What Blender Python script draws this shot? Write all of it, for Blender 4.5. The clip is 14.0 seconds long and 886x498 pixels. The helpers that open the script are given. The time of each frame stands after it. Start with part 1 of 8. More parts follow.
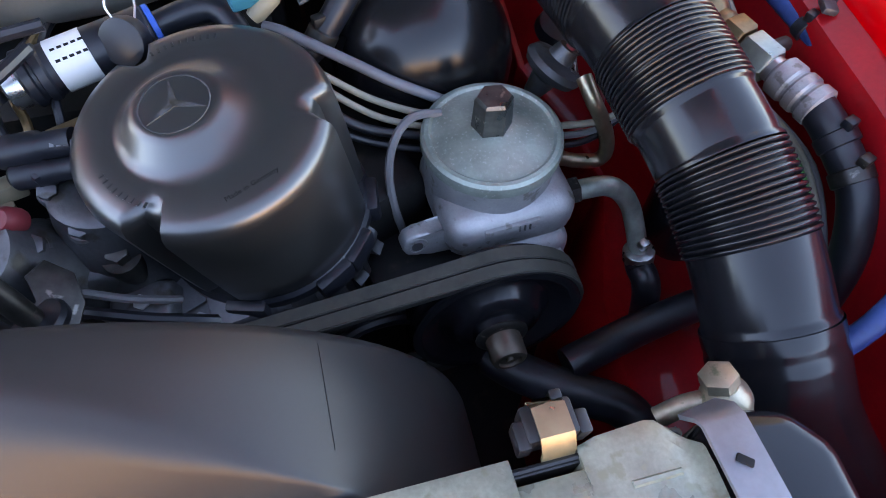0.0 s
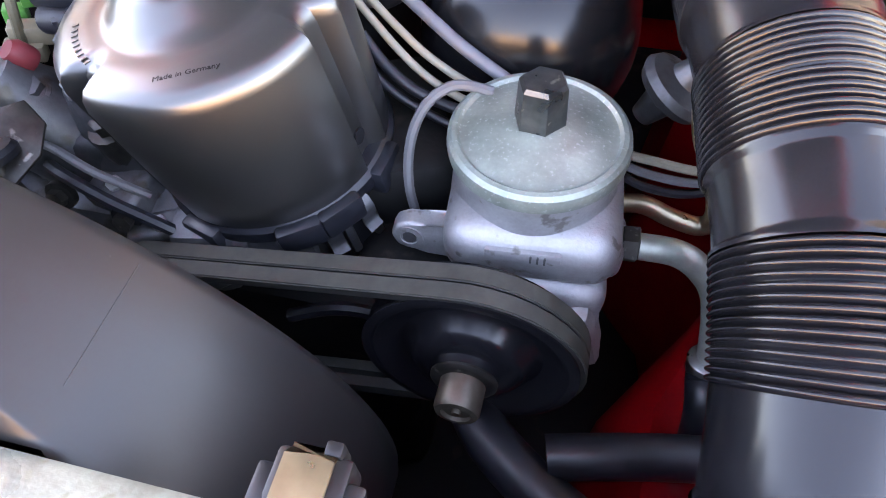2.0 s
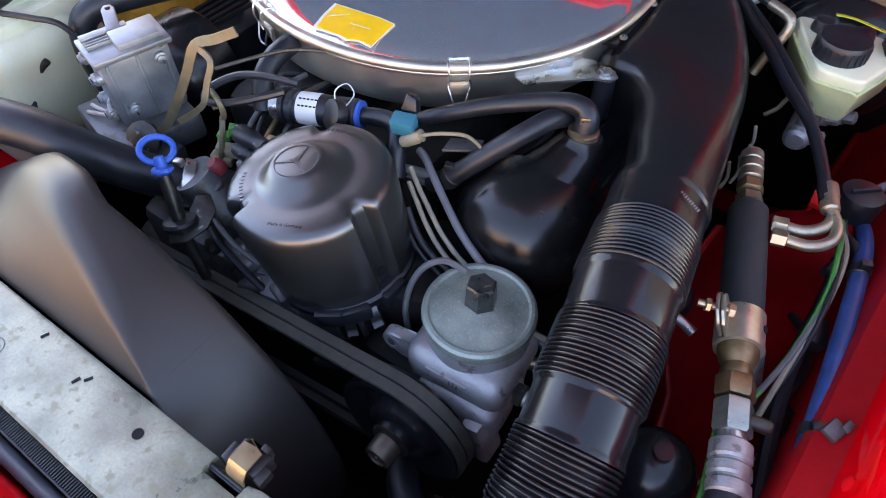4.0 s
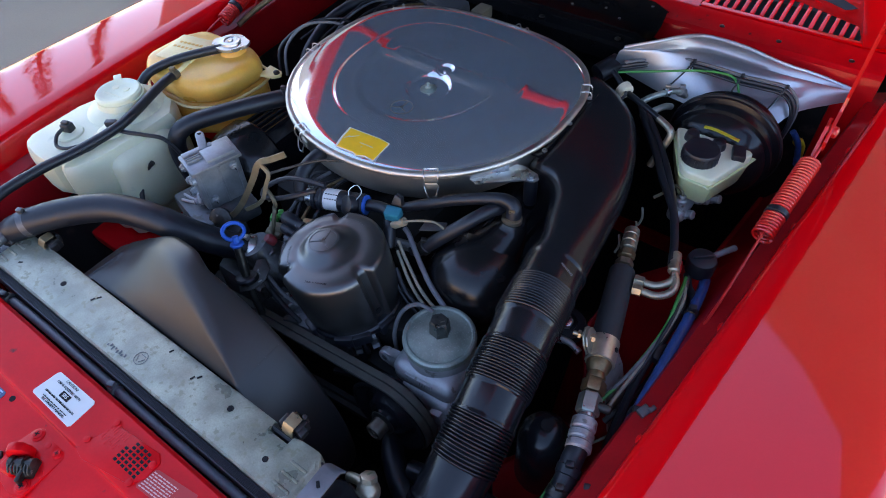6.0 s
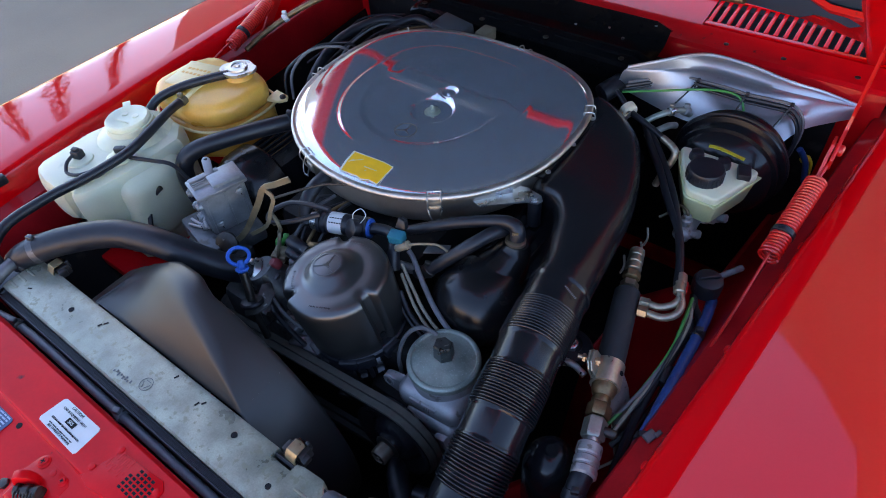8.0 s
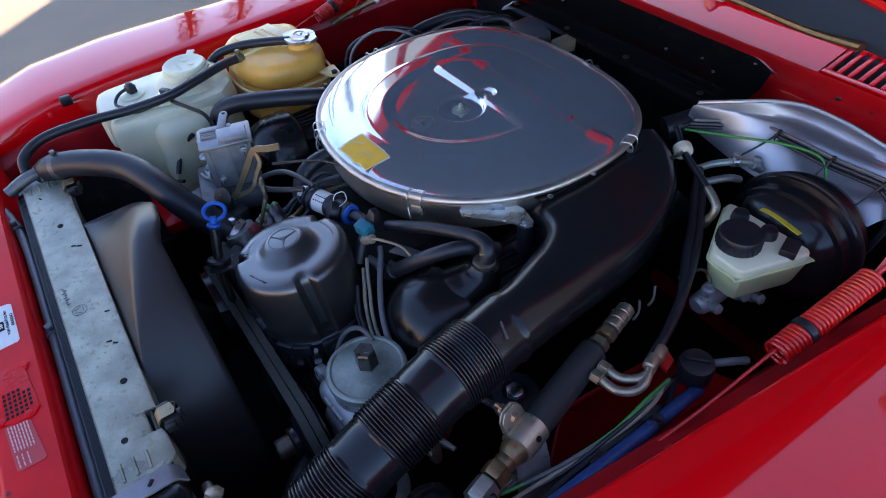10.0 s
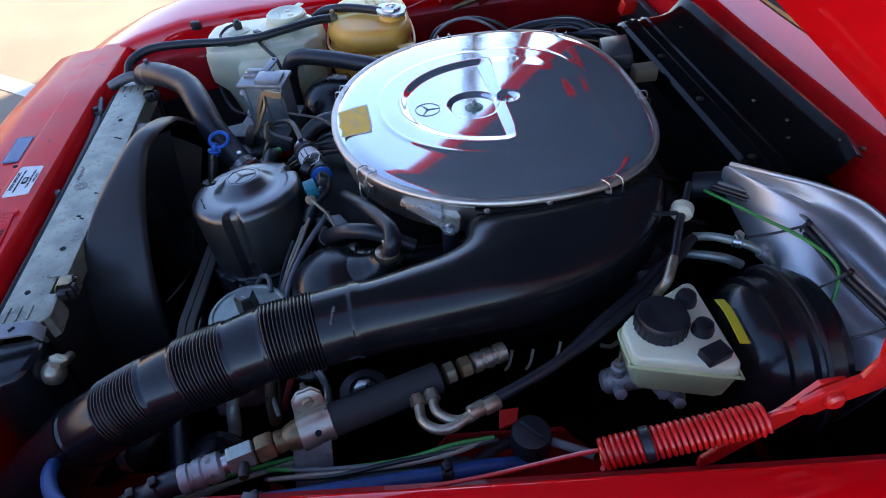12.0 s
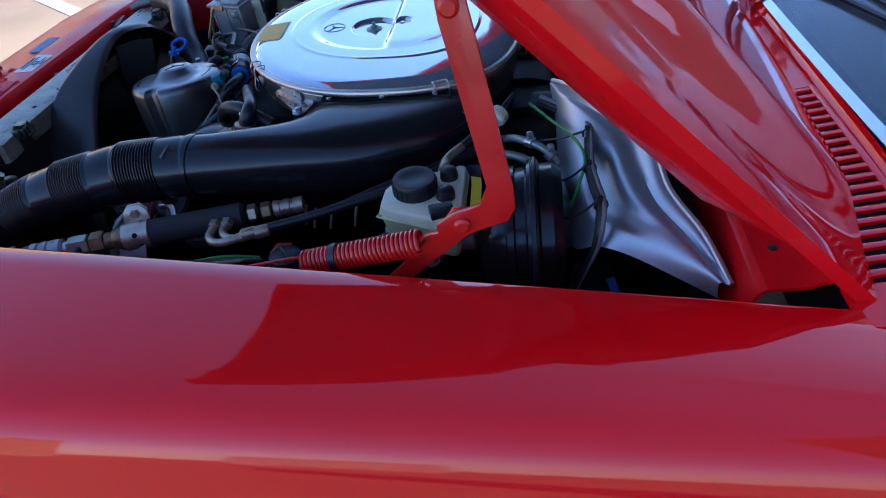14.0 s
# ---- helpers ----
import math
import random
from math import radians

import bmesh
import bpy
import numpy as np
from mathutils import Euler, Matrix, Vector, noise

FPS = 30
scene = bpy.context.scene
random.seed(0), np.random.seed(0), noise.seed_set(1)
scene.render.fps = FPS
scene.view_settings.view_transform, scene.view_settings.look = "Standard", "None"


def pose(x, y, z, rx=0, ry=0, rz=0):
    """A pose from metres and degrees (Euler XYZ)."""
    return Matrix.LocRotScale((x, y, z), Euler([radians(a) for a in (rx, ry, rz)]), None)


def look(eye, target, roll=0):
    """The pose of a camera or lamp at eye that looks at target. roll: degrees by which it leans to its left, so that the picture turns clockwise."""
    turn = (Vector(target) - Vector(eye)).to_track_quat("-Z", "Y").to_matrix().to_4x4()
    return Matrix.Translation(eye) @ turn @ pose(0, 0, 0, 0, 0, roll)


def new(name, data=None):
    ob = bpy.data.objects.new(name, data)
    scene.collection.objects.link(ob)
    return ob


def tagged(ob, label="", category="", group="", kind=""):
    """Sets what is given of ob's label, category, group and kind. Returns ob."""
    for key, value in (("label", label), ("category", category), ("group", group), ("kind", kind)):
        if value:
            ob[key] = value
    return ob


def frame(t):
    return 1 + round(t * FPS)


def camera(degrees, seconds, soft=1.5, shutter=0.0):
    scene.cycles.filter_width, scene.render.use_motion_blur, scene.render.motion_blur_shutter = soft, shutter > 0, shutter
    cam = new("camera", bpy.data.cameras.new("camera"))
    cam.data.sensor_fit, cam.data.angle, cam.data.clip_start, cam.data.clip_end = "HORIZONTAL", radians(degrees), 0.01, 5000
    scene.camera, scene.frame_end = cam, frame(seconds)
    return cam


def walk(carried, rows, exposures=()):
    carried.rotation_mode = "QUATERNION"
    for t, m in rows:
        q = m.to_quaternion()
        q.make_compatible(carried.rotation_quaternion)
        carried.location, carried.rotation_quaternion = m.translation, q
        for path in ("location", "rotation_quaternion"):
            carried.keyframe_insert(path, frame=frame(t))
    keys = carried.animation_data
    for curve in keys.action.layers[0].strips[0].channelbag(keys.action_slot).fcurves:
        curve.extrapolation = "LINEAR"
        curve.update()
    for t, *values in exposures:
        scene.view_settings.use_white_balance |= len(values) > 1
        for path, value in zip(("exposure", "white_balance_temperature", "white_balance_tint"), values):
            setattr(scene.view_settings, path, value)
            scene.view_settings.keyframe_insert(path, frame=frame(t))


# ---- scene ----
cam = camera(70.4, 14.0, 1.0)
PATH = [
    (0, (0.1648, -0.0304, 1.1084), (0.3928, 0.7808, -0.2516), 1.5),
    (0.5, (0.1992, -0.0296, 1.07), (0.2952, 0.8112, -0.2876), 1.5),
    (1, (0.2296, -0.0112, 1.0436), (0.2016, 0.848, -0.306), 0.1),
    (1.5, (0.2712, 0.008, 1.0332), (0.0744, 0.8512, -0.3116), -5.9),
    (2, (0.3008, -0.0016, 1.0188), (0.0272, 0.8864, -0.2836), -4.5),
    (2.5, (0.3408, -0.0112, 1.0588), (-0.0272, 0.8608, -0.2316), -5.2),
    (3, (0.3696, -0.0088, 1.1116), (-0.108, 0.8608, -0.1436), -4.8),
    (3.5, (0.4, 0.0168, 1.1628), (-0.1552, 0.8, -0.1172), -4.4),
    (4, (0.4432, -0.0152, 1.2356), (-0.1536, 0.8112, 0.0028), -1.3),
    (4.2, (0.4648, -0.0264, 1.2708), (-0.1424, 0.8072, 0.0476), -1.1),
    (6.3, (0.6136, -0.1184, 1.5148), (-0.0672, 0.708, 0.326), -4.1),
    (6.5, (0.6168, -0.1184, 1.5204), (-0.0688, 0.7064, 0.3332), -4.2),
    (7, (0.62, -0.1232, 1.522), (-0.0752, 0.7056, 0.3436), -4.5),
    (7.5, (0.604, -0.1128, 1.5268), (-0.0984, 0.7168, 0.3532), -4.9),
    (8, (0.6104, -0.1008, 1.506), (-0.104, 0.7336, 0.342), -5.4),
    (8.2, (0.6248, -0.0904, 1.4972), (-0.0936, 0.7416, 0.334), -5.5),
    (10.3, (0.756, 0.1592, 1.4172), (-0.2736, 0.6792, 0.3092), -5.5),
    (10.5, (0.7632, 0.1928, 1.414), (-0.2944, 0.6608, 0.3084), -6.1),
    (11, (0.8128, 0.2912, 1.4028), (-0.3176, 0.6096, 0.3164), -6.4),
    (11.5, (0.868, 0.3808, 1.3844), (-0.2984, 0.576, 0.3076), -5.5),
    (12, (0.8752, 0.4792, 1.366), (-0.3096, 0.572, 0.2948), -4.8),
    (12.5, (0.8936, 0.5688, 1.3676), (-0.3072, 0.54, 0.31), -5.8),
    (13, (0.94, 0.6512, 1.362), (-0.2624, 0.516, 0.3156), -6.9),
    (13.5, (1.02, 0.7536, 1.338), (-0.1784, 0.5616, 0.2948), -6.9),
    (14, (1.1056, 0.8864, 1.2868), (-0.0984, 0.676, 0.254), -6.6),
]
EXPOSURES = [(0.0, 3.66, 10900, 23), (0.5, 4.03, 12100, 25), (1.0, 4.42, 13500, 28), (2.0, 4.78, 13900, 30), (2.6, 4.66, 13900, 30), (3.2, 4.08, 13100, 30), (3.6, 3.88, 12200, 28), (4.0, 3.44, 11100, 26), (4.2, 3.32, 10800, 25), (6.3, 2.50, 8400, 20), (8.2, 2.50, 8400, 20), (10.3, 2.22, 7700, 21), (12.0, 2.18, 7500, 20), (14.0, 1.66, 6200, 19)]
walk(cam, [(t, look(eye, target, roll)) for t, eye, target, roll in PATH], EXPOSURES)

# ---- world and sun: open sky, an added unseen wall behind keeps the sun off the car ----
world = bpy.data.worlds.new("sky")
scene.world = world
world.use_nodes = True
wn = world.node_tree.nodes
sky = wn.new("ShaderNodeTexSky")
sky.sky_type = "NISHITA"
sky.sun_disc = False
sky.sun_elevation = radians(28)
sky.sun_rotation = radians(-45)
sky.dust_density = 0.25
sky.ozone_density = 6.0
world.node_tree.links.new(sky.outputs[0], wn["Background"].inputs[0])
wn["Background"].inputs[1].default_value = 0.15
sun_data = bpy.data.lights.new("sun", "SUN")
sun_data.energy, sun_data.angle, sun_data.color = 5.0, radians(0.6), (1.0, 0.93, 0.83)
sun = new("sun", sun_data)
sun.matrix_world = look((-6, 6, 4.51), (0, 0, 0))


# ---- materials ----
def mat(name, base, rough=0.5, metal=0.0, vary=0.12, scale=14.0, fine=260.0, bump=0.05, coat=0.0, rvar=0.12,
        dirt=None, dirt_at=0.62, dirt_scale=30.0, sss=0.0, spec=0.5, stretch=(1, 1, 1), clear=0.0, coat_rough=0.04):
    """A procedural surface: broad tone changes, fine grain, optional stains, roughness variation and relief."""
    m = bpy.data.materials.new(name)
    m.use_nodes = True
    n, l = m.node_tree.nodes, m.node_tree.links
    b = n["Principled BSDF"]
    tc, mp = n.new("ShaderNodeTexCoord"), n.new("ShaderNodeMapping")
    mp.inputs["Scale"].default_value = stretch
    l.new(tc.outputs["Object"], mp.inputs[0])

    def noise_tex(size, detail):
        t = n.new("ShaderNodeTexNoise")
        t.inputs["Scale"].default_value, t.inputs["Detail"].default_value = size, detail
        l.new(mp.outputs[0], t.inputs["Vector"])
        return t

    broad, grain = noise_tex(scale, 5), noise_tex(fine, 3)
    ramp = n.new("ShaderNodeValToRGB")
    lo, hi = [c * (1 - vary) for c in base], [min(1, c * (1 + vary)) for c in base]
    ramp.color_ramp.elements[0].position, ramp.color_ramp.elements[0].color = 0.3, (*lo, 1)
    ramp.color_ramp.elements[1].position, ramp.color_ramp.elements[1].color = 0.7, (*hi, 1)
    l.new(broad.outputs["Fac"], ramp.inputs[0])
    colour = ramp.outputs[0]
    mixg = n.new("ShaderNodeMix")
    mixg.data_type, mixg.blend_type = "RGBA", "MULTIPLY"
    mixg.inputs[0].default_value = vary
    l.new(colour, mixg.inputs[6])
    l.new(grain.outputs["Fac"], mixg.inputs[7])
    colour = mixg.outputs[2]
    if dirt:
        spots = noise_tex(dirt_scale, 6)
        cut = n.new("ShaderNodeMapRange")
        cut.inputs["From Min"].default_value, cut.inputs["From Max"].default_value = dirt_at, dirt_at + 0.08
        l.new(spots.outputs["Fac"], cut.inputs["Value"])
        mixd = n.new("ShaderNodeMix")
        mixd.data_type = "RGBA"
        l.new(cut.outputs[0], mixd.inputs[0])
        l.new(colour, mixd.inputs[6])
        mixd.inputs[7].default_value = (*dirt, 1)
        colour = mixd.outputs[2]
    l.new(colour, b.inputs["Base Color"])
    rr = n.new("ShaderNodeMapRange")
    rr.inputs["From Min"].default_value, rr.inputs["From Max"].default_value = 0.25, 0.75
    rr.inputs["To Min"].default_value, rr.inputs["To Max"].default_value = max(0.02, rough - rvar), min(1, rough + rvar)
    l.new(broad.outputs["Fac"], rr.inputs["Value"])
    l.new(rr.outputs[0], b.inputs["Roughness"])
    if bump:
        bp = n.new("ShaderNodeBump")
        bp.inputs["Strength"].default_value, bp.inputs["Distance"].default_value = bump, 0.001
        l.new(grain.outputs["Fac"], bp.inputs["Height"])
        l.new(bp.outputs[0], b.inputs["Normal"])
    b.inputs["Metallic"].default_value = metal
    b.inputs["Specular IOR Level"].default_value = spec
    b.inputs["Coat Weight"].default_value, b.inputs["Coat Roughness"].default_value = coat, coat_rough
    if sss:
        b.inputs["Subsurface Weight"].default_value = sss
        b.inputs["Subsurface Radius"].default_value = (0.03, 0.025, 0.015)
    if clear:
        b.inputs["Transmission Weight"].default_value = clear
    return m


RED = mat("red_paint", (0.78, 0.003, 0.006), 0.45, vary=0.05, bump=0.0, coat=1.0, rvar=0.04, scale=4, spec=0.0)
RED_BAY = mat("red_bay_paint", (0.72, 0.006, 0.010), 0.45, vary=0.12, bump=0.03, spec=0.05, coat=0.30, rvar=0.1, dirt=(0.10, 0.02, 0.02), dirt_at=0.68, dirt_scale=45)
# inner wings: a darker red than the bay paint, without stains
INNER_RED = mat("darker_inner_red", (0.40, 0.005, 0.009), 0.5, vary=0.3, scale=9, bump=0.06, spec=0.15, coat=0.25, rvar=0.1)
CLIPGOLD = mat("clip_brass", (0.38, 0.29, 0.17), 0.36, 0.75, vary=0.2, scale=50, bump=0.06)
CHROME = mat("polished_lid", (0.76, 0.78, 0.80), 0.06, 1.0, vary=0.06, scale=8, fine=900, bump=0.010, rvar=0.03)
# dust and fine scratches: a dull lobe mixed with the polish
hz_n, hz_l = CHROME.node_tree.nodes, CHROME.node_tree.links
haze, hz_mix = hz_n.new("ShaderNodeBsdfPrincipled"), hz_n.new("ShaderNodeMixShader")
haze.inputs["Base Color"].default_value, haze.inputs["Roughness"].default_value, haze.inputs["Metallic"].default_value = (0.36, 0.42, 0.50, 1), 0.75, 0.3
hz_mix.inputs[0].default_value = 0.18
hz_l.new(hz_n["Principled BSDF"].outputs[0], hz_mix.inputs[1])
hz_l.new(haze.outputs[0], hz_mix.inputs[2])
hz_l.new(hz_mix.outputs[0], hz_n["Material Output"].inputs[0])
HOUSING = mat("dull_chrome", (0.66, 0.60, 0.53), 0.46, 1.0, vary=0.12, scale=20, bump=0.04)
BLACK = mat("black_gloss_plastic", (0.0085, 0.0085, 0.0105), 0.23, vary=0.2, scale=30, bump=0.015, rvar=0.04, spec=0.42, dirt=(0.024, 0.023, 0.023), dirt_at=0.74, dirt_scale=110)
BLACKCLEAN = mat("black_gloss_cover", (0.007, 0.007, 0.008), 0.25, vary=0.2, scale=20, bump=0.03, rvar=0.04, spec=0.45)
PLENUM = mat("glossy_plenum_plastic", (0.004, 0.004, 0.0045), 0.12, vary=0.2, scale=20, bump=0.02, rvar=0.04, spec=0.12)
COVER = mat("black_satin_plastic", (0.014, 0.0128, 0.0122), 0.36, vary=0.06, scale=25, fine=500, bump=0.03, rvar=0.02, spec=0.85, coat=1.0, coat_rough=0.28)
SHROUD = mat("charcoal_shroud", (0.0205, 0.0185, 0.0190), 0.39, vary=0.12, scale=9, bump=0.04, spec=0.42, rvar=0.05, dirt=(0.10, 0.095, 0.09), dirt_at=0.77, dirt_scale=220)
RUBBER = mat("black_rubber", (0.0105, 0.012, 0.017), 0.42, vary=0.3, scale=60, bump=0.08)
RUBBER_DULL = mat("dull_rubber_sleeve", (0.022, 0.022, 0.024), 0.75, vary=0.25, scale=50, bump=0.12)
BELT = mat("belt_rubber", (0.030, 0.030, 0.028), 0.6, vary=0.3, scale=60, bump=0.1, stretch=(0.2, 1, 1))
BELTBACK = mat("belt_fabric", (0.048, 0.045, 0.035), 0.7, vary=0.35, scale=90, bump=0.2)
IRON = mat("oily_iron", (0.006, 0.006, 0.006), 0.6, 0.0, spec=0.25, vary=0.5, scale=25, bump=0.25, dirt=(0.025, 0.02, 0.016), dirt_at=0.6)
ALU = mat("cast_aluminium", (0.42, 0.42, 0.425), 0.54, 0.7, vary=0.22, scale=40, fine=460, bump=0.28, dirt=(0.22, 0.21, 0.195), dirt_at=0.60, dirt_scale=90)
ALU_DARK = mat("weathered_aluminium", (0.15, 0.154, 0.162), 0.52, 0.8, vary=0.3, scale=30, bump=0.25, dirt=(0.09, 0.08, 0.07), dirt_at=0.58, dirt_scale=50)
ZINC = mat("dull_zinc", (0.275, 0.33, 0.29), 0.42, 0.45, vary=0.25, scale=45, fine=420, bump=0.14, dirt=(0.33, 0.38, 0.35), dirt_at=0.60, dirt_scale=420)
RADFRAME = mat("galvanised_frame", (0.37, 0.37, 0.285), 0.36, 0.30, vary=0.38, scale=26, fine=420, bump=0.14, rvar=0.16, dirt=(0.25, 0.245, 0.17), dirt_at=0.57, dirt_scale=120)
STEEL = mat("plated_steel", (0.55, 0.55, 0.54), 0.32, 0.95, vary=0.15, scale=60, bump=0.06)
DARKSTEEL = mat("dark_steel", (0.07, 0.065, 0.06), 0.42, 0.8, vary=0.35, scale=70, bump=0.12, dirt=(0.20, 0.19, 0.17), dirt_at=0.64, dirt_scale=120)
STRAPZINC = mat("plated_strap", (0.24, 0.24, 0.26), 0.5, 0.6, vary=0.2, scale=40, bump=0.1)
PIPEZINC = mat("dull_pipe_zinc", (0.36, 0.40, 0.35), 0.42, 0.65, vary=0.25, scale=60, bump=0.08)
BANDZINC = mat("pale_clamp_zinc", (0.52, 0.46, 0.36), 0.36, 0.8, vary=0.2, scale=50, bump=0.08)
HUBBOLT = mat("bronzed_bolt", (0.14, 0.11, 0.085), 0.45, 0.6, vary=0.3, scale=80, bump=0.1)
NUTSTEEL = mat("worn_nut_steel", (0.12, 0.122, 0.12), 0.33, 0.9, vary=0.3, scale=80, bump=0.08, dirt=(0.33, 0.31, 0.27), dirt_at=0.64, dirt_scale=120)
HEXZINC = mat("greenish_zinc", (0.40, 0.42, 0.36), 0.36, 0.8, vary=0.2, scale=60, bump=0.06)
GOLD = mat("yellow_zinc", (0.48, 0.39, 0.27), 0.34, 0.9, vary=0.25, scale=50, bump=0.06)
BRONZE = mat("rusty_brass", (0.31, 0.20, 0.105), 0.45, 0.8, vary=0.35, scale=60, bump=0.12)
SHIELD = mat("silver_heat_shield", (0.52, 0.54, 0.57), 0.46, 0.85, vary=0.12, scale=9, bump=0.03, dirt=(0.30, 0.29, 0.28), dirt_at=0.70)
TANK = mat("milky_plastic", (0.72, 0.70, 0.50), 0.38, vary=0.08, scale=10, bump=0.02, sss=0.35, dirt=(0.50, 0.48, 0.36), dirt_at=0.66, dirt_scale=14)
TANK_BRAKE = mat("greenish_milky_plastic", (0.55, 0.61, 0.34), 0.38, vary=0.14, scale=18, bump=0.02, sss=0.35)
TANK_TOP = mat("whitish_plastic_top", (0.70, 0.72, 0.52), 0.42, vary=0.08, scale=18, bump=0.02, sss=0.3)
AMBER = mat("aged_amber_plastic", (0.98, 0.44, 0.08), 0.36, vary=0.2, scale=12, bump=0.02, sss=0.35, dirt=(0.95, 0.57, 0.17), dirt_at=0.6, dirt_scale=9)
AMBER_LIGHT = mat("faded_amber_top", (0.95, 0.68, 0.32), 0.42, vary=0.15, scale=16, bump=0.02, sss=0.3)
BLUE = mat("blue_plastic", (0.0005, 0.10, 0.42), 0.32, vary=0.1, bump=0.0, spec=0.2)
BLUEHOSE = mat("blue_sleeve", (0.005, 0.055, 0.20), 0.5, vary=0.25, scale=60, bump=0.06)
CYAN = mat("cyan_connector", (0.001, 0.135, 0.19), 0.45, vary=0.1, spec=0.2)
YELLOW = mat("yellow_sticker", (0.95, 0.48, 0.008), 0.5, vary=0.08, scale=60, dirt=(0.90, 0.62, 0.12), dirt_at=0.72, dirt_scale=110)
YELLOWTAG = mat("yellow_tag", (0.75, 0.62, 0.04), 0.5, vary=0.08)
WHITE = mat("white_label", (0.66, 0.66, 0.64), 0.45, vary=0.05)
BLUELABEL = mat("blue_label", (0.03, 0.07, 0.16), 0.45, vary=0.1)
REDLABEL = mat("red_label", (0.55, 0.02, 0.02), 0.45, vary=0.08)
INK = mat("dark_print", (0.010, 0.010, 0.012), 0.8, spec=0.2, vary=0.1)
INKRED = mat("pale_print", (0.75, 0.40, 0.38), 0.6, vary=0.1)
INKBLUE = mat("pale_blue_print", (0.35, 0.45, 0.60), 0.6, vary=0.1)
BLUEGREY = mat("blue_grey_cable", (0.135, 0.14, 0.155), 0.42, vary=0.1, scale=80)
PALEBRASS = mat("pale_brass", (0.46, 0.40, 0.30), 0.42, 0.85, vary=0.25, scale=70, bump=0.1, dirt=(0.20, 0.24, 0.16), dirt_at=0.62, dirt_scale=140)
GREYWIRE = mat("grey_cable", (0.125, 0.125, 0.13), 0.5, vary=0.12, scale=80)
CREAMWIRE = mat("cream_cable", (0.26, 0.235, 0.18), 0.5, vary=0.12, scale=80)
GREEN = mat("green_wire", (0.02, 0.25, 0.05), 0.45, vary=0.1)
REDSPRING = mat("red_spring_paint", (0.60, 0.012, 0.010), 0.33, vary=0.1, coat=0.5)
TAN = mat("tan_plastic", (0.24, 0.19, 0.125), 0.5, vary=0.15)
CREAM = mat("cream_grommet", (0.62, 0.55, 0.40), 0.5, vary=0.15)
OLIVE = mat("olive_zinc", (0.16, 0.13, 0.082), 0.45, 0.5, vary=0.25, scale=60, bump=0.08)
PINKRED = mat("red_rubber_line", (0.22, 0.02, 0.025), 0.5, vary=0.2)
BARK = mat("bark", (0.12, 0.09, 0.06), 0.85, vary=0.3, scale=6, bump=0.5)
LEAF = mat("leaves", (0.045, 0.07, 0.025), 0.6, vary=0.35, scale=3)
ASPHALT = mat("asphalt", (0.30, 0.225, 0.15), 0.85, vary=0.2, scale=1.2, fine=120, bump=0.6, dirt=(0.265, 0.21, 0.15), dirt_at=0.58, dirt_scale=2.5)
LINE = mat("white_line_paint", (0.72, 0.70, 0.66), 0.7, vary=0.15, scale=9, bump=0.3)
PLASTER = mat("pale_plaster", (0.45, 0.42, 0.38), 0.85, vary=0.1, scale=1.0, bump=0.2)
HOUSEWALL = mat("brown_house_wall", (0.50, 0.39, 0.28), 0.85, vary=0.2, scale=1.5, bump=0.2)
PIPEGREY = mat("grey_painted_pipe", (0.085, 0.095, 0.11), 0.4, vary=0.2, scale=60, bump=0.05)
TRIM = mat("bright_trim", (0.70, 0.72, 0.74), 0.15, 1.0, vary=0.06)
LINER = mat("hood_liner", (0.027, 0.080, 0.148), 0.9, vary=0.12, scale=30, bump=0.1)
DARKGLASS = mat("dark_interior", (0.02, 0.02, 0.022), 0.7, vary=0.2)
ACTUATOR = mat("grey_cast_box", (0.29, 0.305, 0.32), 0.42, 0.6, vary=0.2, scale=40, bump=0.15)
MODULE = mat("grey_module_plastic", (0.045, 0.048, 0.055), 0.35, vary=0.12, scale=30, bump=0.05)
FIN = mat("radiator_fins", (0.038, 0.041, 0.046), 0.45, 0.5, vary=0.2, fine=700, bump=0.3)
GLASS = mat("windscreen_glass", (0.75, 0.85, 0.88), 0.02, vary=0.0, bump=0.0, rvar=0.0, clear=1.0)


# ---- mesh helpers ----
def vec(p):
    return Vector(p)


def finish(name, bm, material, smooth=True, angle=38):
    bmesh.ops.recalc_face_normals(bm, faces=bm.faces)
    me = bpy.data.meshes.new(name)
    bm.to_mesh(me)
    bm.free()
    for m in material if isinstance(material, (list, tuple)) else [material]:
        me.materials.append(m)
    if smooth:
        me.polygons.foreach_set("use_smooth", [True] * len(me.polygons))
        me.set_sharp_from_angle(angle=radians(angle))
    return new(name, me)


def thing(name, at, label, category, group="", kind=""):
    """An Empty at the foot of a thing, which carries its parts."""
    ob = new(name)
    ob.empty_display_size = 0.05
    ob.matrix_world = Matrix.Translation(at)
    bpy.context.view_layer.update()
    return tagged(ob, label, category, group, kind)


def part(name, bm, material, parent, label="", smooth=True, angle=38):
    """One mesh, in world coordinates, under a thing or a part."""
    ob = finish(name, bm, material, smooth, angle)
    ob.parent = parent
    m = parent.matrix_basis
    if parent.parent:
        m = parent.parent.matrix_basis @ parent.matrix_parent_inverse @ m
    ob.matrix_parent_inverse = m.inverted()
    return tagged(ob, label)


def solo(name, bm, material, label, category, group="", kind="", smooth=True, angle=38):
    """A thing of one mesh."""
    return tagged(finish(name, bm, material, smooth, angle), label, category, group, kind)


def fresh():
    return bmesh.new()


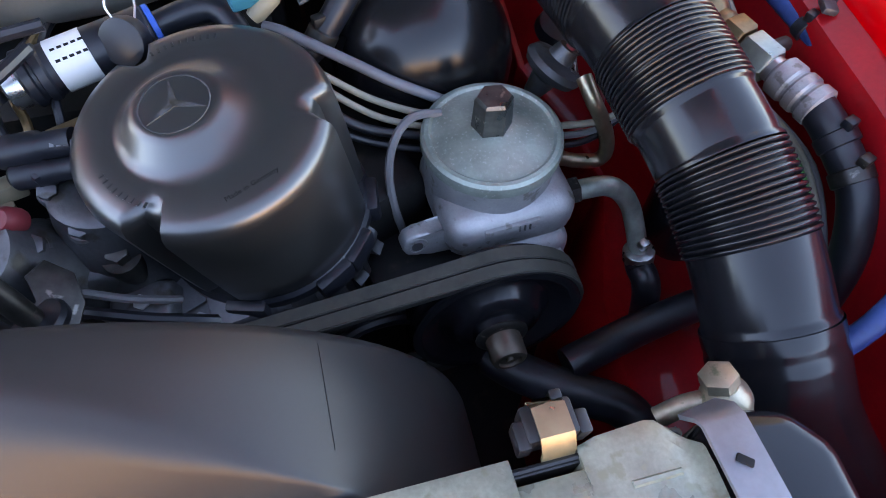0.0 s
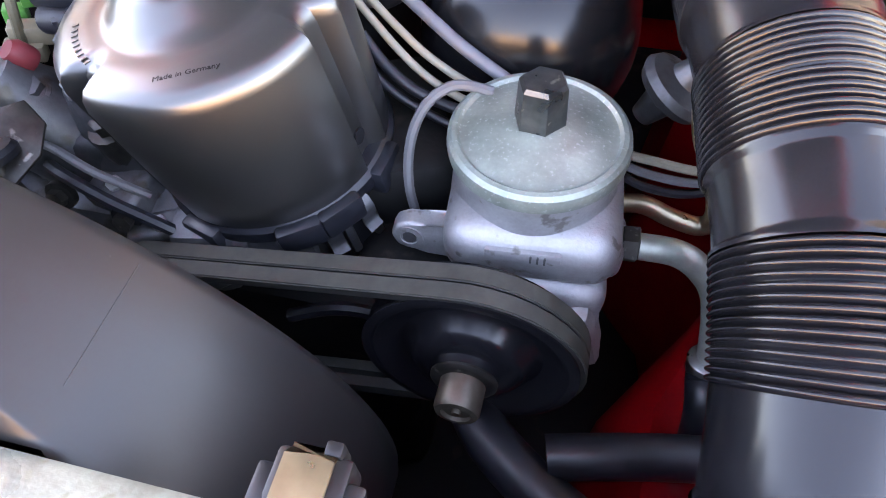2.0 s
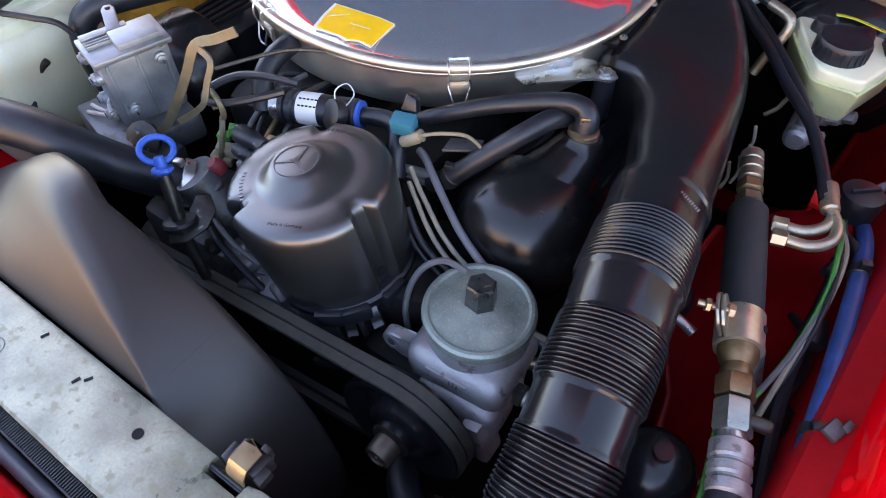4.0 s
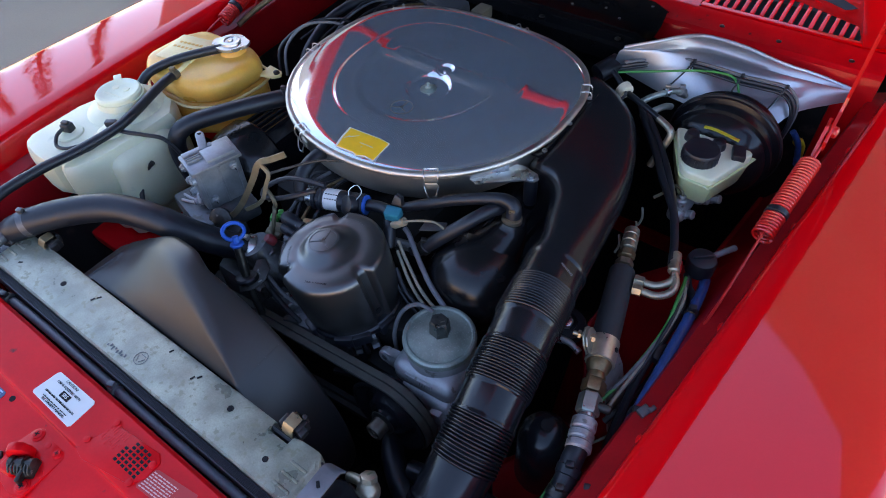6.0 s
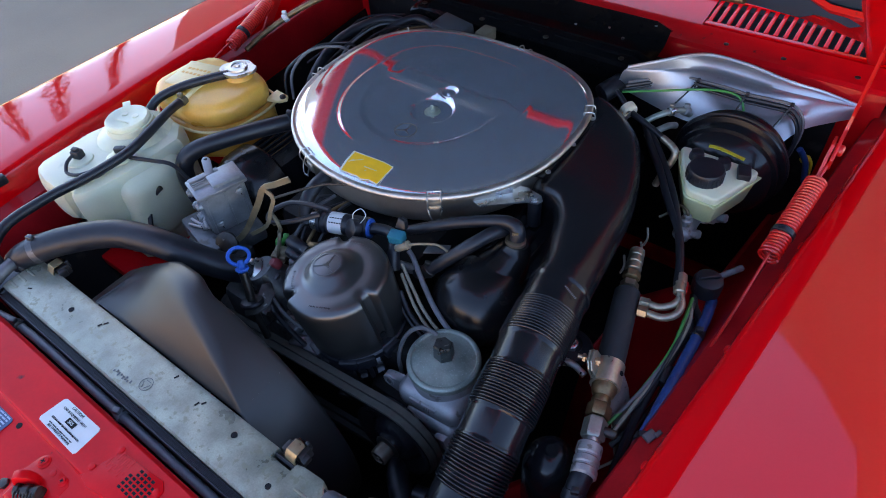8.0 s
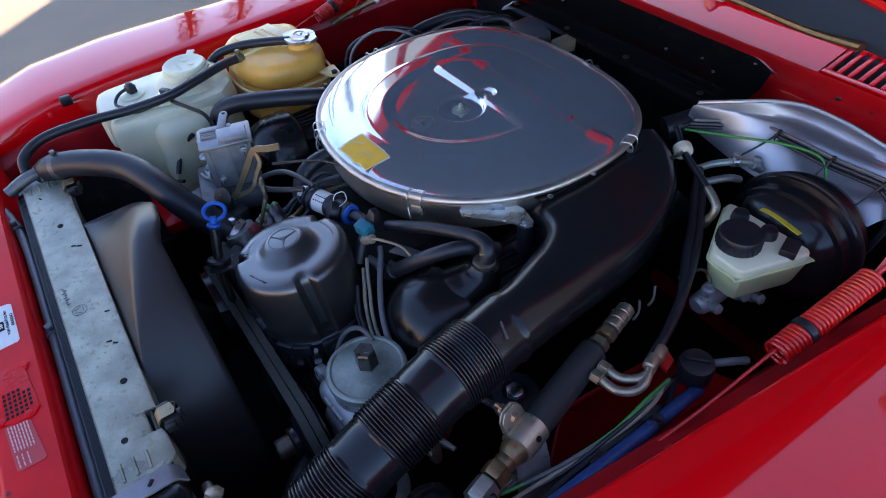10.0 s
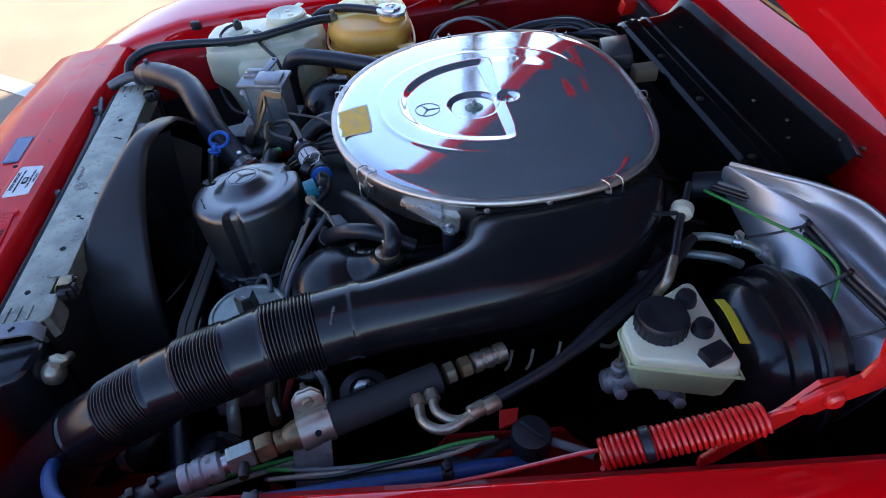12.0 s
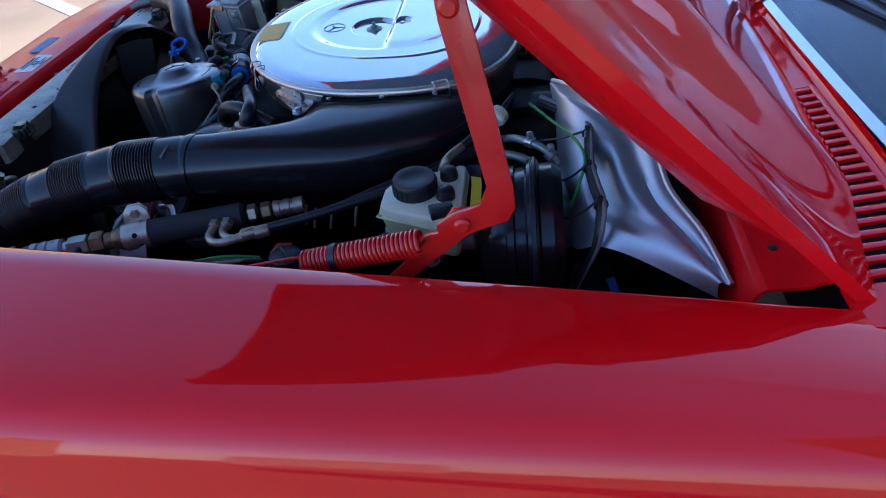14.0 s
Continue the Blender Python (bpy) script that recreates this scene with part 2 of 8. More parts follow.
def spline(pts, sub=6):
    """Catmull-Rom through the points; extra columns (radius) go along."""
    p = [np.array(q, float) for q in pts]
    if len(p) == 2 or sub <= 1:
        return p
    out = []
    for i in range(len(p) - 1):
        a, b, c, d = p[max(i - 1, 0)], p[i], p[i + 1], p[min(i + 2, len(p) - 1)]
        for k in range(sub):
            t = k / sub
            out.append(0.5 * (2 * b + (c - a) * t + (2 * a - 5 * b + 4 * c - d) * t * t + (3 * b - a - 3 * c + d) * t ** 3))
    return out + [p[-1]]


def bridge(bm, r0, r1):
    k = len(r0)
    for i in range(k):
        bm.faces.new((r0[i], r0[(i + 1) % k], r1[(i + 1) % k], r1[i]))


def loft(bm, rings, caps=True):
    """Skin over rings of points, each of the same count."""
    vs = [[bm.verts.new(p) for p in r] for r in rings]
    for a, b in zip(vs, vs[1:]):
        bridge(bm, a, b)
    if caps:
        bm.faces.new(vs[0][::-1])
        bm.faces.new(vs[-1])
    return vs


def frames(path):
    """Points with a side and an up vector carried along the path."""
    p = [vec(q[:3]) for q in path]
    t0 = (p[1] - p[0]).normalized()
    side = t0.cross(Vector((0, 0, 1)) if abs(t0.z) < 0.9 else Vector((0, 1, 0))).normalized()
    out = []
    for i, q in enumerate(p):
        t = (p[min(i + 1, len(p) - 1)] - p[max(i - 1, 0)]).normalized()
        side = (side - t * side.dot(t)).normalized()
        out.append((q, side, t.cross(side).normalized(), t))
    return out


def tube(bm, pts, radius, seg=12, sub=6, caps=True, flat=1.0):
    """A hose, wire or pipe along the points. radius: one number, or one per point."""
    if isinstance(radius, (int, float)):
        radius = [radius] * len(pts)
    path = spline([(*p, r) for p, r in zip(pts, radius)], sub)
    rings = []
    for (q, s, u, t), row in zip(frames(path), path):
        rings.append([q + (s * math.cos(a) + u * math.sin(a) * flat) * row[3] for a in (2 * math.pi * i / seg for i in range(seg))])
    loft(bm, rings, caps)
    return bm


def turn_axes(axis):
    w = vec(axis).normalized()
    u = w.cross(Vector((0, 0, 1)) if abs(w.z) < 0.9 else Vector((1, 0, 0))).normalized()
    return u, w.cross(u), w


def revolve(bm, profile, at, axis=(0, 0, 1), seg=32, caps=True, phase=0.0, squash=1.0):
    """Rings of (radius, height) along an axis from a point."""
    u, v, w = turn_axes(axis)
    at = vec(at)
    rings = [[at + w * h + (u * math.cos(phase + 2 * math.pi * i / seg) + v * squash * math.sin(phase + 2 * math.pi * i / seg)) * max(r, 1e-5)
              for i in range(seg)] for r, h in profile]
    loft(bm, rings, caps)
    return bm


def box(bm, at, size, rot=(0, 0, 0), bevel=0.0, seg=2):
    m = pose(*at, *rot)
    made = bmesh.ops.create_cube(bm, size=1.0, matrix=m @ Matrix.Diagonal((*size, 1)))
    if bevel:
        edges = list({e for v in made["verts"] for e in v.link_edges})
        bmesh.ops.bevel(bm, geom=edges, offset=bevel, segments=seg, affect="EDGES", profile=0.5)
    return bm


def prism(bm, outline, m, depth, bevel=0.0, seg=2):
    """A flat outline (u, v) pushed out along the third axis of m."""
    made = loft(bm, [[m @ Vector((u, v, 0)) for u, v in outline], [m @ Vector((u, v, depth)) for u, v in outline]])
    if bevel:
        edges = list({e for r in made for v in r for e in v.link_edges})
        bmesh.ops.bevel(bm, geom=edges, offset=bevel, segments=seg, affect="EDGES", profile=0.5)
    return bm


def basis(at, x, y):
    """A matrix at a point whose first two axes run along x and y."""
    x = vec(x).normalized()
    z = x.cross(vec(y)).normalized()
    y = z.cross(x)
    m = Matrix((x, y, z)).transposed().to_4x4()
    m.translation = at
    return m


def hexnut(bm, at, axis, r, h, hole=0.0, bevel=0.0008):
    revolve(bm, [(r - bevel, 0), (r, bevel), (r, h - bevel), (r - bevel * 2, h)], at, axis, 6)
    return bm


def strip(bm, pts, ups, width, thick, sub=1):
    """A flat bar along the points; ups: the flat side's normal."""
    path = spline(pts, sub) if sub > 1 else [np.array(p, float) for p in pts]
    fr = frames(path)
    up = vec(ups).normalized()
    rings = []
    for q, s, u, t in fr:
        side = t.cross(up).normalized()
        n = side.cross(t).normalized()
        rings.append([q + side * width / 2 + n * thick / 2, q - side * width / 2 + n * thick / 2,
                      q - side * width / 2 - n * thick / 2, q + side * width / 2 - n * thick / 2])
    loft(bm, rings)
    return bm


def coil(bm, a, b, radius, wire, turns, seg=8, step=14):
    a, b = vec(a), vec(b)
    u, v, w = turn_axes(b - a)
    n = int(turns * step)
    pts = [a + (b - a) * (i / n) + (u * math.cos(2 * math.pi * i / step) + v * math.sin(2 * math.pi * i / step)) * radius for i in range(n + 1)]
    tube(bm, pts, wire, seg, 1)
    return bm


def grid_sheet(bm, rows, thick=0.0015):
    """A sheet over rows of points, with thickness."""
    nr, nc = len(rows), len(rows[0])
    top = [[bm.verts.new(p) for p in r] for r in rows]
    faces = [bm.faces.new((top[i][j], top[i][j + 1], top[i + 1][j + 1], top[i + 1][j])) for i in range(nr - 1) for j in range(nc - 1)]
    bmesh.ops.recalc_face_normals(bm, faces=faces)
    bmesh.ops.solidify(bm, geom=faces, thickness=thick)
    return bm


def oval(cx, cy, rx, ry_front, ry_back, power_front, power_back, n=96):
    """A rounded outline, blunter at the back than at the front (front: smaller y)."""
    out = []
    for i in range(n):
        a = 2 * math.pi * i / n
        c, s = math.cos(a), math.sin(a)
        p, ry = (power_back, ry_back) if s > 0 else (power_front, ry_front)
        out.append((cx + rx * math.copysign(abs(c) ** (2 / p), c), cy + ry * math.copysign(abs(s) ** (2 / p), s)))
    return out


def wiggle(pts, amount, seed):
    rnd = random.Random(seed)
    return [tuple(c + rnd.uniform(-amount, amount) for c in p) for p in pts]


# ---- the ground and the added plain wall that keeps the sun off ----
bm = fresh()
box(bm, (0, 0, -0.05), (400, 400, 0.1))
solo("ground", bm, ASPHALT, "sunlit grey asphalt car park, half in shade", "ground", kind="structure", smooth=False)
for k, (a, b) in enumerate((((-4.4, -4.2), (-2.05, -1.05)), ((-7.2, -1.9), (-4.85, 1.25)))):
    bm = fresh()
    d = vec((b[0] - a[0], b[1] - a[1], 0))
    s = Vector((-d.y, d.x, 0)).normalized() * 0.05
    prism(bm, [(a[0] + s.x, a[1] + s.y), (a[0] - s.x, a[1] - s.y), (b[0] - s.x, b[1] - s.y), (b[0] + s.x, b[1] + s.y)], Matrix.Translation((0, 0, 0.0)), 0.004)
    solo("parking_line", bm, LINE, "worn white parking line on the asphalt", "parking line", "parking lines", "structure", smooth=False)
# added out of view as a sun blocker, sized by the shadow it throws
bm = fresh()
box(bm, (-4.685, 7.315, 2.76), (8.72, 0.3, 5.52), (0, 0, 45))
solo("sun_block_wall", bm, PLASTER, "plain pale wall added to keep the sun off", "wall", kind="structure", smooth=False)
bm = fresh()
box(bm, (3.3, 6.0, 4.1), (7.0, 0.3, 8.2), (0, 0, -25))
solo("wall_house", bm, HOUSEWALL, "plain brown wall of the house behind the car", "wall", kind="structure", smooth=False)

bm = fresh()
box(bm, (0, -17.0, 2.6), (46, 0.4, 5.2))
solo("wall_opposite", bm, HOUSEWALL, "plain sunlit tan wall across the car park", "wall", kind="structure", smooth=False)

bm = fresh()
box(bm, (34.0, -9.0, 1.2), (0.4, 12.0, 2.4))
solo("wall_far", bm, PLASTER, "plain low pale building across the street", "wall", kind="structure", smooth=False)

# slim trees at the edge of the car park, mirrored in the paint
def slim_tree(at, height, girth, seed):
    rng = random.Random(seed)
    tr = thing("tree", at, "slim tall dark green columnar tree", "tree", "slim trees")
    b = fresh()
    x, y, z = at
    tube(b, [(x, y, z), (x + 0.05, y, z + height * 0.3), (x - 0.04, y + 0.05, z + height * 0.65), (x, y, z + height * 0.95)], [0.12, 0.10, 0.06, 0.015], 8, 4)
    part("trunk", b, BARK, tr)
    b = fresh()
    for k in range(1500):
        h = rng.random()
        wide = girth * (0.35 + 0.65 * math.sin(math.pi * min(1, 0.12 + h * 0.86))) * (0.75 + 0.5 * rng.random())
        a, rr = rng.random() * 6.283, wide * math.sqrt(rng.random())
        c = Vector((x + rr * math.cos(a), y + rr * math.sin(a), z + 0.6 + (height - 0.6) * h))
        m = pose(*c, rng.random() * 360, rng.random() * 360, rng.random() * 360)
        s = 0.05 + 0.07 * rng.random()
        b.faces.new([b.verts.new(m @ Vector(q)) for q in ((-s, 0, 0), (0, -s * 0.4, 0), (s, 0, 0), (0, s * 0.4, 0))])
    part("crown", b, LEAF, tr, smooth=False)


for k, (az, far, height, girth) in enumerate(((158.5, 14.0, 9.5, 0.26), (164.6, 14.0, 9.5, 0.42), (169.6, 13.5, 9.5, 0.36))):
    slim_tree((-0.7 + far * math.cos(radians(az)), 0.3 + far * math.sin(radians(az)), 0.0), height, girth, 40 + k)

# ---- the car ----
car = thing("car", (0, 0.5, 0.0), "glossy red convertible car with its hood raised", "car")


def edge_x(y):
    """Half width of the hood opening."""
    return 0.577 + 0.1 * (y - 0.19)


def fender(sign):
    """One front wing: a top that falls away to a side with a crease, and a gutter along the opening."""
    rings = []
    ys = [-0.34, -0.32, -0.28, -0.22, -0.14, -0.05, 0.05, 0.2, 0.4, 0.6, 0.8, 1.0, 1.16, 1.3, 1.6, 2.2, 2.8, 3.2, 3.42, 3.5]
    for y in ys:
        x = edge_x(min(y, 1.25))
        drop = 0.0 if y > 0.12 else 0.62 * (0.12 - y) ** 1.9 + 0.02 * (0.12 - y)
        if y < -0.28:
            drop += (-0.28 - y) * 0.8
        drop += 0.0 if y < 2.8 else 0.35 * (y - 2.8) ** 2
        z = 0.846 - drop
        w = 0.875 - (0.0 if y > 0.3 else 0.55 * (0.3 - y) ** 2.4)
        sec = [(x - 0.012, z - 0.045), (x - 0.006, z - 0.012), (x - 0.0015, z - 0.003), (x + 0.003, z), (x + 0.03, z + 0.0009), (x + 0.06, z + 0.0011), (x + 0.095, z + 0.0008),
               (w - 0.125, z - 0.0004), (w - 0.10, z - 0.003), (w - 0.08, z - 0.008), (w - 0.065, z - 0.017), (w - 0.05, z - 0.034), (w - 0.022, z - 0.10),
               (w, z - 0.22), (w + 0.008, z - 0.30), (w - 0.005, z - 0.42), (w - 0.02, z - 0.6), (w - 0.06, z - 0.6), (x + 0.02, z - 0.5)]
        sec = sorted_section(sec)
        rings.append([(sign * (a + 0.0), y, max(0.16, b)) for a, b in sec])
    bm = fresh()
    loft(bm, rings)
    return bm


def sorted_section(sec):
    out, last = [], -1
    for i, (a, b) in enumerate(sec):
        if 4 <= i <= 14 and a <= last:
            a = last + 0.004
        last = a if i < 15 else last
        out.append((a, b))
    return out


for sign in (1, -1):
    part("fender", fender(sign), RED, car, "glossy red front wing", angle=50)
    # gutter ledge and inner wing
    bm = fresh()
    rows = []
    for y in (-0.16, 0.0, 0.2, 0.3, 0.36, 0.42, 0.5, 0.6, 0.66, 0.72, 0.8, 1.0, 1.14):
        x = edge_x(y)
        dz = 0 if y > 0.1 else 0.35 * (0.1 - y) ** 1.6
        rail = float(np.interp(y, [0.22, 0.34], [1.0, 0.1])) if sign > 0 else 0.1
        arch = float(np.interp(y, [0.40, 0.50, 0.66, 0.75], [0, 1, 1, 0])) if sign > 0 else 0.0
        rows.append([(sign * (x - 0.004), y, 0.802 - dz), (sign * (x - 0.020), y, 0.795 - dz), (sign * (x - 0.034), y, 0.790 - dz),
                     (sign * (x - 0.038), y, 0.782 - dz), (sign * (x - 0.042 - 0.030 * arch), y, 0.70 - dz), (sign * (x - 0.07 - 0.075 * arch), y, 0.60 + 0.06 * arch)]
                    + [(sign * (x - 0.12 - 0.08 * arch - d * rail), y, 0.52 + 0.07 * arch + h * rail) for d, h in ((0.0, 0.042), (0.05, 0.035), (0.065, 0.042), (0.08, 0.035), (0.10, -0.005))]
                    + [(sign * (x - 0.14 - 0.09 * arch - 0.095 * rail), y, 0.20)])
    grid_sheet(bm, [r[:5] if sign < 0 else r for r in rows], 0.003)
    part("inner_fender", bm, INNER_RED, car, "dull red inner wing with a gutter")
    # passenger side: the wing below the gutter is a near-black sheet
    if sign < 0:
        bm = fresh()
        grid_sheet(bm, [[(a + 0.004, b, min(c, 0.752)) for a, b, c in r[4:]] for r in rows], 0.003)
        part("lower_wing_sheet", bm, IRON, car, "near-black sheet for the lower inner wing")
    # row of gutter screws
    for y in (0.05, 0.25, 0.45, 0.68, 0.9):
        bm = fresh()
        revolve(bm, [(0.006, 0), (0.006, 0.002), (0.003, 0.004)], (sign * (edge_x(y) - 0.008), y, 0.818), (-sign, 0, 0.15), 10)
        part("screw", bm, RED_BAY, car)

# front panel between the wings, with latch, label ground and nose
bm = fresh()
prof = [(-0.066, 0.70), (-0.066, 0.808), (-0.069, 0.818), (-0.072, 0.8222), (-0.076, 0.822), (-0.127, 0.822), (-0.1295, 0.8215), (-0.1310, 0.8205), (-0.1325, 0.8168), (-0.1340, 0.8158), (-0.137, 0.8154), (-0.19, 0.812), (-0.235, 0.802), (-0.262, 0.785), (-0.285, 0.74), (-0.29, 0.45), (-0.10, 0.42)]
loft(bm, [[(x, y - 0.018 * (x / 0.5) ** 2 * 0 , z - 0.012 * max(0, abs(x) - 0.33) / 0.2) for y, z in prof] for x in np.linspace(-0.575, 0.575, 24)])
panel = part("front_panel", bm, RED_BAY, car, "red front crossmember with caution labels", angle=30)
# raised plate with air holes
bm = fresh()
prism(bm, [(0.052, -0.132), (0.06, -0.12), (0.062, -0.105), (0.072, -0.086), (0.14, -0.079), (0.15, -0.086), (0.151, -0.108), (0.14, -0.122), (0.07, -0.136)], Matrix.Translation((0, 0, 0.8215)), 0.0025, 0.0008)
part("vent_plate", bm, RED_BAY, panel)
bm = fresh()
for i in range(6):
    for j in range(6):
        x, y = 0.103 + i * 0.0072, -0.113 + j * 0.0052
        if (i < 1 and j > 3) or (i == 5 and j > 4):
            continue
        box(bm, (x, y, 0.8241), (0.0048, 0.0033, 0.0006))
part("air_hole_grid", bm, INK, panel, "grid of dark square air holes", smooth=False)
bm = fresh()
for k in range(9):
    for j in range(2):
        box(bm, (0.066 + 0.0034 * k, -0.101 + 0.012 * j - 0.004 * (k % 2), 0.8242), (0.0016, 0.011 - 0.004 * ((k + j) % 3), 0.0008))
part("embossed_lettering", bm, RED, panel, smooth=False)
for p in ((0.066, -0.085), (0.145, -0.092), (0.14, -0.12), (0.055, -0.118)):
    bm = fresh()
    revolve(bm, [(0.0045, 0), (0.0045, 0.0015), (0.002, 0.0022)], (*p, 0.8235), (0, 0, 1), 14)
    part("screw", bm, RED_BAY, panel)
# hood latch
bm = fresh()
prism(bm, [(-0.012, -0.203), (-0.020, -0.172), (-0.016, -0.146), (-0.002, -0.140), (0.037, -0.139), (0.047, -0.148), (0.047, -0.203), (0.031, -0.208)], Matrix.Translation((0, 0, 0.811)), 0.004, 0.001)
latch = part("hood_latch", bm, RED_BAY, car, "red painted hood latch with worn catch")
bm = fresh()
prism(bm, [(-0.013, 0.0), (0.013, 0.0), (0.013, 0.012), (0.009, 0.022), (0.001, 0.026), (-0.008, 0.024), (-0.013, 0.014)], basis((0.001, -0.168, 0.815), (0.75, 0.66, 0), (0, 0, 1)), 0.011, 0.002)
box(bm, (0.008, -0.190, 0.820), (0.022, 0.016, 0.012), (0, 0, 10), 0.004, 3)
part("catch", bm, RED_BAY, latch, "worn red catch")
bm = fresh()
revolve(bm, [(0.004, 0), (0.0075, 0.001), (0.0075, 0.006), (0.0055, 0.007), (0.0055, 0.011), (0.0082, 0.012), (0.0082, 0.019), (0.0055, 0.020), (0.0055, 0.024), (0.0070, 0.025), (0.0070, 0.030), (0.003, 0.031)], (0.006, -0.186, 0.824), (0.86, 0.48, 0.0), 20)
part("pin", bm, DARKSTEEL, latch, "greasy dark steel pin")
bm = fresh()
coil(bm, (0.010, -0.190, 0.823), (0.034, -0.176, 0.823), 0.0068, 0.0011, 7)
part("spring", bm, DARKSTEEL, latch)
bm = fresh()
box(bm, (0.026, -0.178, 0.819), (0.020, 0.022, 0.012), (0, 0, 30), 0.003)
box(bm, (0.031, -0.188, 0.822), (0.005, 0.016, 0.014), (0, 12, 30), 0.0015)
part("jaw", bm, DARKSTEEL, latch, "worn dark steel jaw")
for p, r in (((-0.006, -0.149), 0.0085), ((0.036, -0.149), 0.0060), ((0.038, -0.194), 0.0090)):
    bm = fresh()
    revolve(bm, [(r, 0), (r, 0.0012), (r * 0.72, 0.0022), (r * 0.66, 0.0034), (r * 0.3, 0.0038)], (*p, 0.8148), (0, 0, 1), 20)
    screw = part("screw", bm, RED_BAY, latch)
    bm = fresh()
    box(bm, (*p, 0.8187), (r * 0.7, r * 0.16, 0.0008), (0, 0, 25))
    box(bm, (*p, 0.8187), (r * 0.16, r * 0.7, 0.0008), (0, 0, 25))
    part("cross_slot", bm, INK, screw, smooth=False)
for p in ((0.016, -0.150), (0.040, -0.175)):
    bm = fresh()
    revolve(bm, [(0.0042, 0), (0.0042, 0.0006), (0.003, 0.0010)], (*p, 0.8150), (0, 0, 1), 14)
    part("rivet", bm, RED_BAY, latch)
for p in ((-0.023, -0.192), (-0.004, -0.216)):
    bm = fresh()
    hexnut(bm, (*p, 0.811), (0, 0, 1), 0.0065, 0.006)
    part("bolt", bm, DARKSTEEL, panel)
bm = fresh()
revolve(bm, [(0.004, 0), (0.004, 0.001)], (-0.079, -0.142, 0.8148), (0, 0, 1), 14)
part("hole", bm, INK, panel)


def label_plate(name, corners, material, text):
    """A thin rounded label on the front panel."""
    b = fresh()
    c = [vec((*p, 0)) for p in corners]
    out = []
    for i, p in enumerate(c):
        for q in (c[i - 1], c[(i + 1) % len(c)]):
            d = (q - p).normalized() * 0.003
            out.append((p.x + d.x, p.y + d.y))
    prism(b, out, Matrix.Translation((0, 0, corners_z)), 0.0008)
    return part(name, b, material, panel, text, smooth=False)


def print_bars(name, origin, right, up, rows, material, parent, z):
    """Rows of plain bars of print: (offset up, start, end, height)."""
    b = fresh()
    o, r, u = vec((*origin, z)), vec((*right, 0)), vec((*up, 0))
    for v, a, e, h in rows:
        x = a
        k = 0
        while x < e:
            w = min(e - x, 0.045 + 0.05 * ((k * 7 + int(v * 100)) % 5) / 4)
            p = o + r * x + u * v
            q = o + r * (x + w) + u * v
            s = u * h
            loft(b, [[p, q, q + s, p + s], [t + Vector((0, 0, 0.0004)) for t in (p, q, q + s, p + s)]])
            x += w + 0.02
            k += 1
    return part(name, b, material, parent, smooth=False)


def words(name, text, size, m, material, parent, depth=0.0003, align="CENTER"):
    """Lettering in the built-in font, turned into a mesh."""
    cu = bpy.data.curves.new(name, "FONT")
    cu.body, cu.size, cu.align_x, cu.align_y, cu.extrude, cu.resolution_u = text, size, align, "CENTER", depth, 2
    tmp = bpy.data.objects.new(name, cu)
    scene.collection.objects.link(tmp)
    bpy.context.view_layer.update()
    me = bpy.data.meshes.new_from_object(tmp.evaluated_get(bpy.context.evaluated_depsgraph_get()))
    bpy.data.objects.remove(tmp)
    me.transform(m)
    b = fresh()
    b.from_mesh(me)
    bpy.data.meshes.remove(me)
    return part(name, b, material, parent, smooth=False)


corners_z = 0.822
lab = label_plate("caution_label", [(-0.062, -0.122), (0.022, -0.123), (0.020, -0.084), (-0.058, -0.085)], WHITE, "white caution label with dark print")
LM = basis((-0.019, -0.1035, 0.8229), (1, 0, 0), (0, 1, 0))
for txt, dx, dy, sz in (("CAUTION!", -0.006, 0.0155, 0.0052), ("CAR IS EQUIPPED WITH", -0.004, 0.0092, 0.0046), ("AIRBAG AND SEAT BELT TENSIONERS", 0, -0.0065, 0.0036), ("SEE OWNER'S MANUAL", 0, -0.0155, 0.0046)):
    words("print", txt, sz, LM @ Matrix.Translation((dx, dy, 0)), INK, lab)
bm = fresh()
box(bm, (-0.019, -0.1017, 0.8231), (0.017, 0.0078, 0.0006))
part("print_block", bm, INK, lab, smooth=False)
words("print", "SRS", 0.0062, LM @ Matrix.Translation((0, 0.0018, 0.0008)), WHITE, lab)
print_bars("printing", (-0.062, -0.123), (0.084, 0), (0, 0.039), [(0.31, 0.25, 0.75, 0.035), (0.17, 0.2, 0.8, 0.03)], INK, lab, 0.8229)
corners_z = 0.8152
blab = label_plate("blue_label", [(-0.175, -0.172), (-0.092, -0.170), (-0.092, -0.142), (-0.175, -0.143)], BLUELABEL, "dark blue information label")
print_bars("printing", (-0.175, -0.172), (0.083, 0.002), (0, 0.029), [(v, 0.06, 0.94, 0.07) for v in (0.12, 0.27, 0.42, 0.57, 0.72, 0.85)], INKBLUE, blab, 0.816)
corners_z = 0.822
rlab = label_plate("red_label", [(0.147, -0.119), (0.216, -0.114), (0.216, -0.084), (0.152, -0.092)], REDLABEL, "red label with pale print")
print_bars("printing", (0.147, -0.119), (0.069, 0.005), (0.003, 0.027), [(v, 0.05, 0.6, 0.05) for v in (0.1, 0.22, 0.34, 0.46, 0.58, 0.7, 0.82)] + [(v, 0.68, 0.95, 0.05) for v in (0.12, 0.3, 0.5)], INKRED, rlab, 0.8229)

